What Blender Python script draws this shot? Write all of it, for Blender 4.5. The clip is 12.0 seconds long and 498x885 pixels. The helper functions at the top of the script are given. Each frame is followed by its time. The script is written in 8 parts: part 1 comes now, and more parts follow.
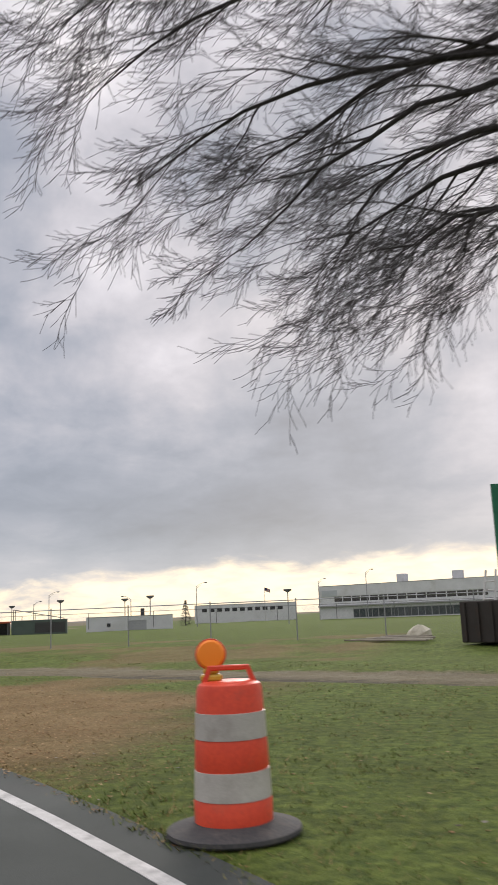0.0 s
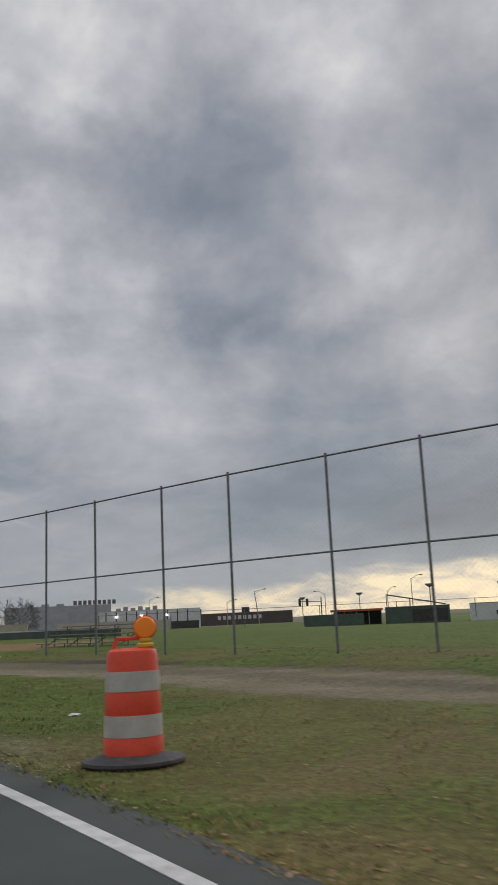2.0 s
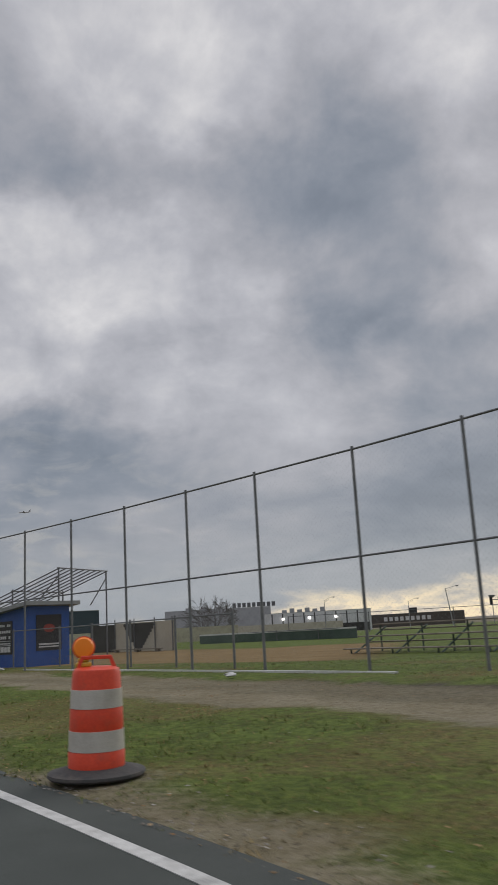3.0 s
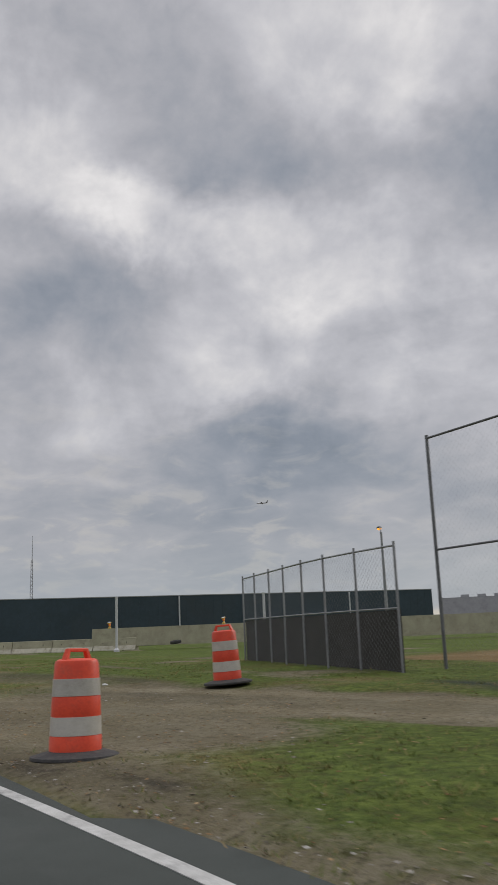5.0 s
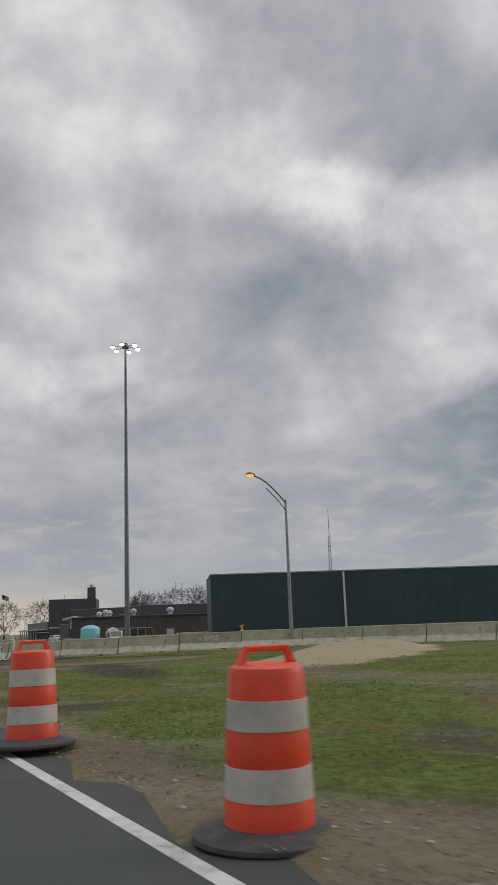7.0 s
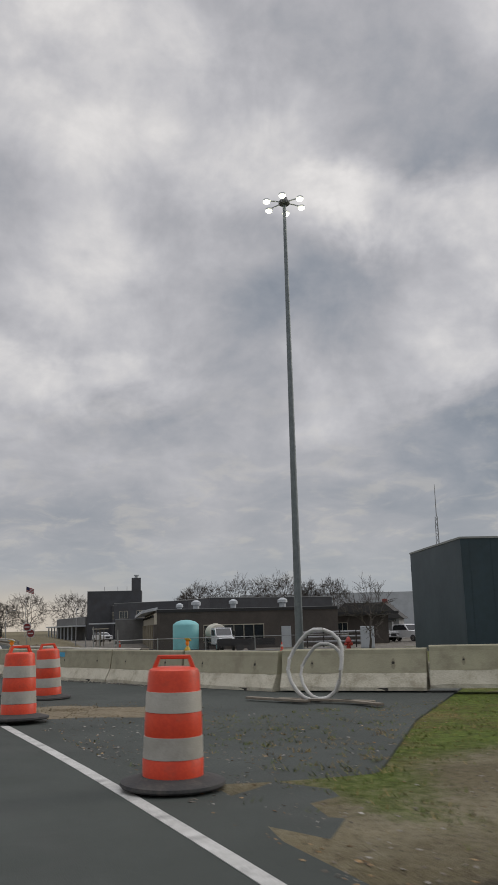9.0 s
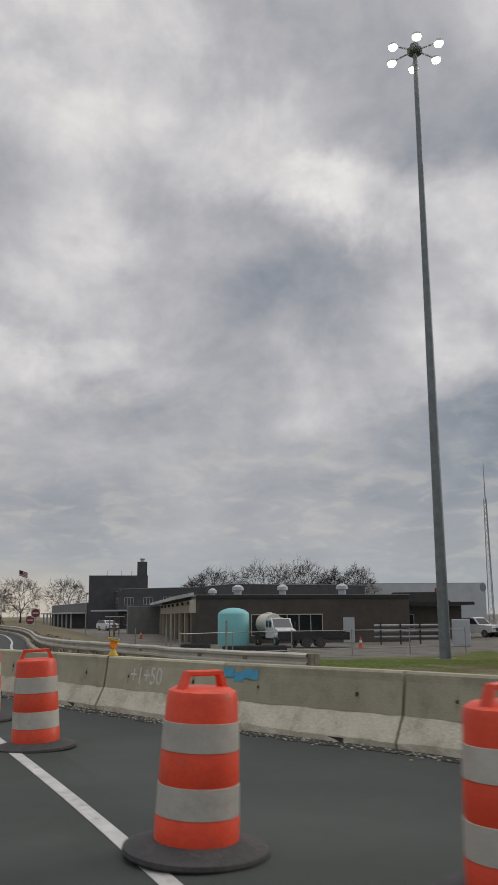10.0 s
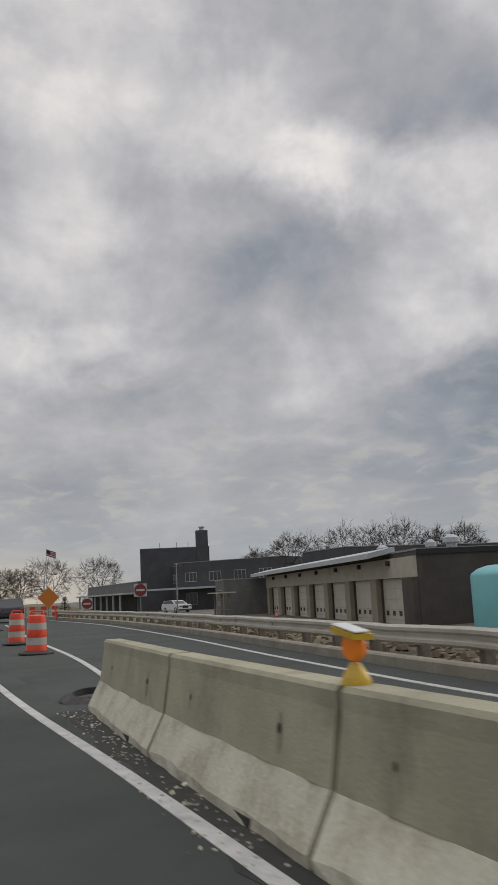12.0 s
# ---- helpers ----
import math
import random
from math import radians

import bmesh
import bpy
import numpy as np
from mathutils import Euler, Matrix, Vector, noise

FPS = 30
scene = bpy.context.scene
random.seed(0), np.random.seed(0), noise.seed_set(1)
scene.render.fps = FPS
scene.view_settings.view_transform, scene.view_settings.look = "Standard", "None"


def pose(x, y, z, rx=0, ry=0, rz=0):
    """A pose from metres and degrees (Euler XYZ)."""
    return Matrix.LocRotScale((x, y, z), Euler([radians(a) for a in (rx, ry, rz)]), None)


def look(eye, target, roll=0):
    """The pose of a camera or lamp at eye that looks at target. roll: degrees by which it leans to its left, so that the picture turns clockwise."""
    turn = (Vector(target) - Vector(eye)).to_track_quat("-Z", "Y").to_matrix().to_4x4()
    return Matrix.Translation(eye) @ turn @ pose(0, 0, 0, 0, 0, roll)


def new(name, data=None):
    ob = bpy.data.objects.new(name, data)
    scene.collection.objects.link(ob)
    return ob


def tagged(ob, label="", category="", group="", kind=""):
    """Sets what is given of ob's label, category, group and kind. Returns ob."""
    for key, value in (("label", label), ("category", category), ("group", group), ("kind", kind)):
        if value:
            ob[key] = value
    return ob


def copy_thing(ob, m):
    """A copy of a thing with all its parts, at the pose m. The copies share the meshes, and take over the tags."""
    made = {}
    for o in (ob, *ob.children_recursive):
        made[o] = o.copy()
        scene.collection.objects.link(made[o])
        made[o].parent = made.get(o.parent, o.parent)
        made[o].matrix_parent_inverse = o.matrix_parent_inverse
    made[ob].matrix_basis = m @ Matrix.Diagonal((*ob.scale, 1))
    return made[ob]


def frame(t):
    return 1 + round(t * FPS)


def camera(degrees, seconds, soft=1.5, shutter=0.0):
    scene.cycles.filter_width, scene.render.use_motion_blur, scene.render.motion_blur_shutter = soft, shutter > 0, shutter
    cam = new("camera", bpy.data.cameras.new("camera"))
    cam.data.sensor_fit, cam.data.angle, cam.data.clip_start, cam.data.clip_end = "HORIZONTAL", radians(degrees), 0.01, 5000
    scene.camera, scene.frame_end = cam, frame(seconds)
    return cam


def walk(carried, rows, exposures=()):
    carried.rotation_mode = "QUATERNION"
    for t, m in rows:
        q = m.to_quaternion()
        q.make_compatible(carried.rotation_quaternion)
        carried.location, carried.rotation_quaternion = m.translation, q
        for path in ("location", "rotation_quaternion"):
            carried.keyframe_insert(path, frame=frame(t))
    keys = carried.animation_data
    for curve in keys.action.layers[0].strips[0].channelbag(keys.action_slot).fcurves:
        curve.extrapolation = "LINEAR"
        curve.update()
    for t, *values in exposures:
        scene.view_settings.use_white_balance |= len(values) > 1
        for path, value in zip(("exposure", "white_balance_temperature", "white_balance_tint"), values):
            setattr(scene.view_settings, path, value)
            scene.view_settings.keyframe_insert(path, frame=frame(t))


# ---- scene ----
cam = camera(32.6, 12.0, 1.5, 0.1)
PATH = [
    (0, (-30.487, 34.109, 1.435), (-31.022, 35.995, 1.829), -2.36),
    (0.5, (-34.948, 38.260, 1.495), (-35.616, 40.104, 1.885), -2.00),
    (1, (-40.694, 42.405, 1.352), (-41.520, 44.184, 1.744), -2.24),
    (1.5, (-47.239, 46.700, 1.286), (-48.222, 48.397, 1.679), -2.40),
    (2, (-54.423, 50.410, 1.207), (-55.537, 52.021, 1.611), -2.69),
    (2.5, (-61.508, 53.465, 1.239), (-62.740, 54.985, 1.653), -3.22),
    (3, (-68.821, 55.799, 1.305), (-70.176, 57.206, 1.731), -3.20),
    (3.5, (-76.082, 57.656, 1.435), (-77.543, 58.951, 1.867), -2.69),
    (5.5, (-101.840, 60.167, 1.214), (-103.593, 61.033, 1.636), -2.50),
    (6, (-108.525, 59.532, 1.292), (-110.343, 60.254, 1.708), -2.68),
    (6.5, (-114.820, 58.450, 1.269), (-116.681, 59.049, 1.687), -2.53),
    (7, (-121.787, 56.848, 1.210), (-123.678, 57.345, 1.631), -2.15),
    (7.5, (-128.964, 55.150, 1.277), (-130.862, 55.619, 1.694), -1.87),
    (9.5, (-157.493, 49.773, 1.385), (-159.384, 50.276, 1.801), -0.93),
    (10, (-164.576, 48.749, 1.435), (-166.467, 49.265, 1.833), -0.38),
    (10.5, (-170.832, 47.411, 1.420), (-172.723, 47.939, 1.802), -1.22),
    (11, (-176.999, 46.018, 1.390), (-178.893, 46.548, 1.754), -1.77),
    (11.5, (-183.955, 44.985, 1.285), (-185.852, 45.509, 1.639), -2.51),
    (12, (-191.340, 43.727, 1.271), (-193.238, 44.253, 1.619), -2.84),
]
walk(cam, [(t, look(eye, target, roll)) for t, eye, target, roll in PATH], [(0, 0.46, 6480, 12.5), (0.5, 0.10, 6330, 9.2), (1, -0.1, 6280, 8.5), (1.5, -0.18, 6280, 8.5), (3.5, -0.12, 6300, 9), (5.5, -0.03, 6400, 8.8), (7.5, -0.07, 6410, 8.5), (12, -0.05, 6560, 7.9)])
# ---- sky and light ----
SUN_AZ, SUN_EL = 8.0, 24.0


def build_world():
    """An overcast cloud deck: cloud masses and gaps by direction, ragged by noise, over a haze and a pale band towards the sun."""
    w = bpy.data.worlds.new("overcast_sky")
    scene.world = w
    w.use_nodes = True
    nt = w.node_tree
    n = nt.nodes
    bg = n["Background"]

    def math_node(op, a, b=None, c=None):
        k = n.new("ShaderNodeMath")
        k.operation = op
        for i, v in enumerate((a, b, c)):
            if v is None:
                continue
            if isinstance(v, (int, float)):
                k.inputs[i].default_value = v
            else:
                nt.links.new(v, k.inputs[i])
        return k.outputs[0]

    def vec_node(op, a, b=None, c=None, scale=None):
        k = n.new("ShaderNodeVectorMath")
        k.operation = op
        for i, v in enumerate((a, b, c)):
            if v is None:
                continue
            if isinstance(v, tuple):
                k.inputs[i].default_value = v
            else:
                nt.links.new(v, k.inputs[i])
        if scale is not None:
            nt.links.new(scale, k.inputs["Scale"])
        return k.outputs[0]

    def smooth(v, a, b, lo=0.0, hi=1.0):
        k = n.new("ShaderNodeMapRange")
        k.interpolation_type = "SMOOTHSTEP"
        nt.links.new(v, k.inputs[0])
        for i, q in enumerate((a, b, lo, hi)):
            k.inputs[i + 1].default_value = q
        return k.outputs[0]

    def mixc(f, a, b):
        k = n.new("ShaderNodeMix")
        k.data_type = "RGBA"
        for s, v in ((0, f), (6, a), (7, b)):
            if isinstance(v, tuple):
                k.inputs[s].default_value = (*v, 1)
            elif isinstance(v, float):
                k.inputs[s].default_value = v
            else:
                nt.links.new(v, k.inputs[s])
        return k.outputs[2]

    def noise_tex(vec, scale, detail, rough, shift=(0, 0, 0), dist=0.0, out=0):
        t = n.new("ShaderNodeTexNoise")
        t.inputs["Scale"].default_value, t.inputs["Detail"].default_value = scale, detail
        t.inputs["Roughness"].default_value, t.inputs["Distortion"].default_value = rough, dist
        nt.links.new(vec_node("ADD", vec, shift), t.inputs["Vector"])
        return t.outputs[out]

    co = n.new("ShaderNodeTexCoord").outputs["Generated"]
    xyz = n.new("ShaderNodeSeparateXYZ")
    nt.links.new(co, xyz.inputs[0])
    x, y, z = xyz.outputs
    # cloud base seen in perspective: thin streaks far off, broad masses overhead
    low = math_node("ADD", math_node("MAXIMUM", z, 0.0), 0.26)
    comb = n.new("ShaderNodeCombineXYZ")
    nt.links.new(math_node("DIVIDE", x, low), comb.inputs[0])
    nt.links.new(math_node("DIVIDE", y, low), comb.inputs[1])
    deck = comb.outputs[0]
    mid = noise_tex(deck, 2.3, 7, 0.55, (9.0, 2.0, 0), 0.35)
    fine = noise_tex(deck, 6.5, 6, 0.58, (1.0, 5.0, 0), 0.5)
    # azimuth (from +y towards -x) and elevation in degrees, pushed about so that the masses have ragged edges
    deg = 180 / math.pi
    az = math_node("MULTIPLY", math_node("ARCTAN2", math_node("MULTIPLY", x, -1.0), y), deg)
    el = math_node("MULTIPLY", math_node("ARCSINE", z), deg)
    sph = n.new("ShaderNodeCombineXYZ")
    nt.links.new(az, sph.inputs[0])
    nt.links.new(el, sph.inputs[1])
    push = vec_node("ADD", noise_tex(co, 5.0, 5, 0.6, (2.0, 0, 0), 0.0, 1), (-0.5, -0.5, -0.5))
    push2 = vec_node("ADD", noise_tex(deck, 5.0, 6, 0.6, (4.0, 1.0, 3.0), 0.3, 1), (-0.5, -0.5, -0.5))
    amount = smooth(el, 2.0, 22.0, 0.35, 1.0)
    place = vec_node("MULTIPLY_ADD", vec_node("SCALE", push, scale=amount), (16.0, 12.0, 0.0), sph.outputs[0])
    place = vec_node("MULTIPLY_ADD", vec_node("SCALE", push2, scale=amount), (7.0, 6.0, 0.0), place)
    # stops of brightness about a middling grey
    stops = math_node("MULTIPLY", math_node("SUBTRACT", mid, 0.5), smooth(el, 0.0, 18.0, 0.45, 1.0))
    stops = math_node("MULTIPLY_ADD", stops, 1.7, math_node("ADD", smooth(el, 14.0, 40.0, 0.0, 0.30), BASE_STOPS))
    stops = math_node("MULTIPLY_ADD", math_node("SUBTRACT", fine, 0.5), smooth(el, 8.0, 24.0, 0.45, 0.22), stops)
    puffs = noise_tex(co, 9.0, 7, 0.56, (5.0, 3.0, 1.0), 0.25)
    stops = math_node("MULTIPLY_ADD", math_node("MULTIPLY", math_node("SUBTRACT", puffs, 0.5), smooth(el, 4.0, 16.0)), 1.5, stops)
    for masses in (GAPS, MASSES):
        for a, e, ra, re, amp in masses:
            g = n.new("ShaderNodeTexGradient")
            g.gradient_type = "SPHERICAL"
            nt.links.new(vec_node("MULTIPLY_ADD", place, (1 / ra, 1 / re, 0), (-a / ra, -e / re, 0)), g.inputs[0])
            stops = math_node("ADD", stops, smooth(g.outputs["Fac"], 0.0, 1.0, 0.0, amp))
    lum = math_node("MULTIPLY", math_node("POWER", 2.0, stops), 0.42)
    tint = mixc(smooth(stops, -0.9, 0.15), (0.885, 0.975, 1.145), (1.0, 0.978, 1.03))
    tint = mixc(smooth(stops, 0.1, 0.9), tint, (1.035, 0.99, 0.975))
    col = vec_node("SCALE", tint, scale=lum)
    # cream light on the low streaks, haze at the horizon
    cream = math_node("MULTIPLY", smooth(el, 3.0, 20.0, 0.35, 0.0), math_node("MULTIPLY", smooth(fine, 0.5, 0.66), smooth(az, 38.0, 62.0)))
    col = mixc(cream, col, (0.56, 0.52, 0.46))
    col = mixc(smooth(el, 0.5, 7.0, 0.65, 0.0), col, (0.31, 0.352, 0.40))
    col = mixc(math_node("MULTIPLY", smooth(az, 79.0, 91.0), smooth(el, 0.8, 4.2, 0.75, 0.0)), col, (0.66, 0.56, 0.45))
    # pale evening light under the cloud edge towards the sun
    sa = radians(SUN_AZ)
    sd = vec_node("DOT_PRODUCT", co, (-math.sin(sa), math.cos(sa), 0))
    sd = sd.node.outputs["Value"]
    toward = smooth(sd, 0.55, 0.985)
    edge = math_node("MULTIPLY_ADD", math_node("SUBTRACT", az, SUN_AZ), 0.055, el)
    edge = math_node("MULTIPLY_ADD", math_node("SUBTRACT", mid, 0.5), -5.0, edge)
    band = math_node("MULTIPLY", smooth(edge, 2.6, 4.0, 1.0, 0.0), toward)
    glow = mixc(smooth(fine, 0.38, 0.66), (1.05, 0.86, 0.58), (0.66, 0.59, 0.50))
    col = mixc(band, col, glow)
    # the deck is brighter towards the zenith, as an overcast sky is
    up = vec_node("SCALE", col, scale=smooth(z, 0.66, 0.95, 1.0, ZENITH))
    sky = n.new("ShaderNodeTexSky")
    sky.sky_type = "NISHITA"
    sky.sun_disc = False
    sky.sun_elevation, sky.sun_rotation = radians(SUN_EL), radians(-SUN_AZ)
    out = vec_node("MULTIPLY_ADD", sky.outputs[0], (0.006, 0.006, 0.006), up)
    nt.links.new(out, bg.inputs["Color"])
    bg.inputs["Strength"].default_value = 1.0


ZENITH = 3.0
BASE_STOPS = -0.04
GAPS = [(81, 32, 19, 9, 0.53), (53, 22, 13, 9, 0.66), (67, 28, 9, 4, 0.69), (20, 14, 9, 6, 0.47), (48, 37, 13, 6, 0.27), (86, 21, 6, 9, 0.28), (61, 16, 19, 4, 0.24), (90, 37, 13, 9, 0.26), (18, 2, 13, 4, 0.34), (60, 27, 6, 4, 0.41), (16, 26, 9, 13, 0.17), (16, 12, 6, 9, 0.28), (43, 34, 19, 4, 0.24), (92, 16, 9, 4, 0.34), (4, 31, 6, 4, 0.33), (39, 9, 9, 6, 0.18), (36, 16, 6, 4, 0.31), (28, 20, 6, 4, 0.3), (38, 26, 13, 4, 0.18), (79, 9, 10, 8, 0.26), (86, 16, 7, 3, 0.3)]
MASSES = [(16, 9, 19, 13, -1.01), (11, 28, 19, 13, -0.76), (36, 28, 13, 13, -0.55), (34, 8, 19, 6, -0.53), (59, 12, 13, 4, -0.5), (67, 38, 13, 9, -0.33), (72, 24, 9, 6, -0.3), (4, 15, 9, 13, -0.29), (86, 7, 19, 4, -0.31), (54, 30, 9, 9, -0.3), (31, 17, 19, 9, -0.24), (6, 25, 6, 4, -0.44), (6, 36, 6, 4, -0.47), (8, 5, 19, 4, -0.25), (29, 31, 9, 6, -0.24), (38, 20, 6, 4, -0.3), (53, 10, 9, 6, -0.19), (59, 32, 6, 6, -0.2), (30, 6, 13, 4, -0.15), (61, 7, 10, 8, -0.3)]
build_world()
sun = new("sun", bpy.data.lights.new("sun", "SUN"))
sun.data.energy, sun.data.angle, sun.data.color = 1.0, radians(25), (1.0, 0.93, 0.84)
sun.matrix_basis = look((0, 0, 50), (50 * math.sin(radians(SUN_AZ)), -50 * math.cos(radians(SUN_AZ)), 50 - 50 * math.tan(radians(SUN_EL))))

# ---- mesh tools ----
class Mesh:
    """Vertices and faces gathered in metres."""
    def __init__(self):
        self.v, self.f = [], []

    def add(self, verts, faces, m=None):
        k = len(self.v)
        self.v += [tuple(m @ Vector(p)) if m else tuple(p) for p in verts]
        self.f += [tuple(i + k for i in face) for face in faces]
        return self

    def box(self, x0, y0, z0, x1, y1, z1, m=None, c=0.0):
        """A box, with its upright and level edges chamfered by c."""
        if c <= 0:
            v = [(x, y, z) for z in (z0, z1) for x, y in ((x0, y0), (x1, y0), (x1, y1), (x0, y1))]
            return self.add(v, [(3, 2, 1, 0), (4, 5, 6, 7), (0, 1, 5, 4), (1, 2, 6, 5), (2, 3, 7, 6), (3, 0, 4, 7)], m)
        ring = [(x0 + c, y0), (x1 - c, y0), (x1, y0 + c), (x1, y1 - c), (x1 - c, y1), (x0 + c, y1), (x0, y1 - c), (x0, y0 + c)]
        mx, my = (x0 + x1) / 2, (y0 + y1) / 2
        ins = [(x + (c if x < mx else -c) * 0.8, y + (c if y < my else -c) * 0.8) for x, y in ring]
        v = [(*p, z0) for p in ins] + [(*p, z0 + c) for p in ring] + [(*p, z1 - c) for p in ring] + [(*p, z1) for p in ins]
        f = [tuple(range(7, -1, -1)), tuple(range(24, 32))]
        for k in range(3):
            f += [(8 * k + i, 8 * k + (i + 1) % 8, 8 * k + 8 + (i + 1) % 8, 8 * k + 8 + i) for i in range(8)]
        return self.add(v, f, m)

    def tube(self, pts, radii, n=8, closed=True):
        """A round bar through the points."""
        pts = [Vector(p) for p in pts]
        if not hasattr(radii, "__len__"):
            radii = [radii] * len(pts)
        k = len(self.v)
        for i, p in enumerate(pts):
            way = (pts[min(i + 1, len(pts) - 1)] - pts[max(i - 1, 0)])
            way = way.normalized() if way.length > 1e-9 else Vector((0, 0, 1))
            side = way.cross(Vector((0, 0, 1)))
            side = way.cross(Vector((1, 0, 0))) if side.length < 0.05 else side
            side.normalize()
            up = side.cross(way)
            for j in range(n):
                a = 2 * math.pi * j / n
                self.v.append(tuple(p + radii[i] * (math.cos(a) * side + math.sin(a) * up)))
        for i in range(len(pts) - 1):
            for j in range(n):
                a, b = k + n * i + j, k + n * i + (j + 1) % n
                self.f.append((a, b, b + n, a + n))
        if closed and n > 2:
            self.f.append(tuple(k + j for j in range(n - 1, -1, -1)))
            self.f.append(tuple(k + n * (len(pts) - 1) + j for j in range(n)))
        return self

    def lathe(self, prof, n=24, m=None, cap=True):
        """A turned form about z from (radius, height) pairs."""
        v = [(r * math.cos(2 * math.pi * j / n), r * math.sin(2 * math.pi * j / n), z) for r, z in prof for j in range(n)]
        f = [(n * i + j, n * i + (j + 1) % n, n * i + n + (j + 1) % n, n * i + n + j) for i in range(len(prof) - 1) for j in range(n)]
        if cap:
            f += [tuple(range(n - 1, -1, -1)), tuple(range(n * (len(prof) - 1), n * len(prof)))]
        return self.add(v, f, m)

    def prism(self, ring, y0, y1, m=None):
        """A closed outline in x, z drawn out along y."""
        n = len(ring)
        v = [(x, y0, z) for x, z in ring] + [(x, y1, z) for x, z in ring]
        f = [(i, (i + 1) % n, n + (i + 1) % n, n + i) for i in range(n)] + [tuple(range(n - 1, -1, -1)), tuple(range(n, 2 * n))]
        return self.add(v, f, m)

    def sweep(self, path, ring, closed=True):
        """A closed outline (side, up) carried along a level path of (x, y, z)."""
        path = [Vector(p) for p in path]
        k, n = len(self.v), len(ring)
        for i, p in enumerate(path):
            way = path[min(i + 1, len(path) - 1)] - path[max(i - 1, 0)]
            way.z = 0
            way.normalize()
            side = Vector((way.y, -way.x, 0))
            self.v += [tuple(p + s * side + Vector((0, 0, h))) for s, h in ring]
        for i in range(len(path) - 1):
            self.f += [(k + n * i + j, k + n * i + (j + 1) % n, k + n * i + n + (j + 1) % n, k + n * i + n + j) for j in range(n if closed else n - 1)]
        if closed:
            self.f += [tuple(k + j for j in range(n - 1, -1, -1)), tuple(k + n * (len(path) - 1) + j for j in range(n))]
        return self


def part(name, m, material, parent=None, label="", smooth=False, at=None):
    me = bpy.data.meshes.new(name)
    me.from_pydata(m.v, [], m.f)
    bm = bmesh.new()
    bm.from_mesh(me)
    bmesh.ops.recalc_face_normals(bm, faces=bm.faces)
    bm.to_mesh(me)
    bm.free()
    me.materials.append(material)
    if smooth:
        for poly in me.polygons:
            poly.use_smooth = True
        me.set_sharp_from_angle(angle=radians(40))
    ob = new(name, me)
    ob.parent = parent
    if at is not None:
        ob.matrix_basis = at
    if label:
        tagged(ob, label)
    return ob


def share(name, mesh, parent, m):
    ob = new(name, mesh)
    ob.parent = parent
    ob.matrix_basis = m
    return ob


def thing(name, label, category, group="", m=None, kind=""):
    ob = new(name)
    ob.empty_display_size = 0.2
    tagged(ob, label, category, group, kind)
    if m is not None:
        ob.matrix_basis = m
    return ob


# ---- materials ----
def links(nt, *pairs):
    for a, b in pairs:
        nt.links.new(a, b)


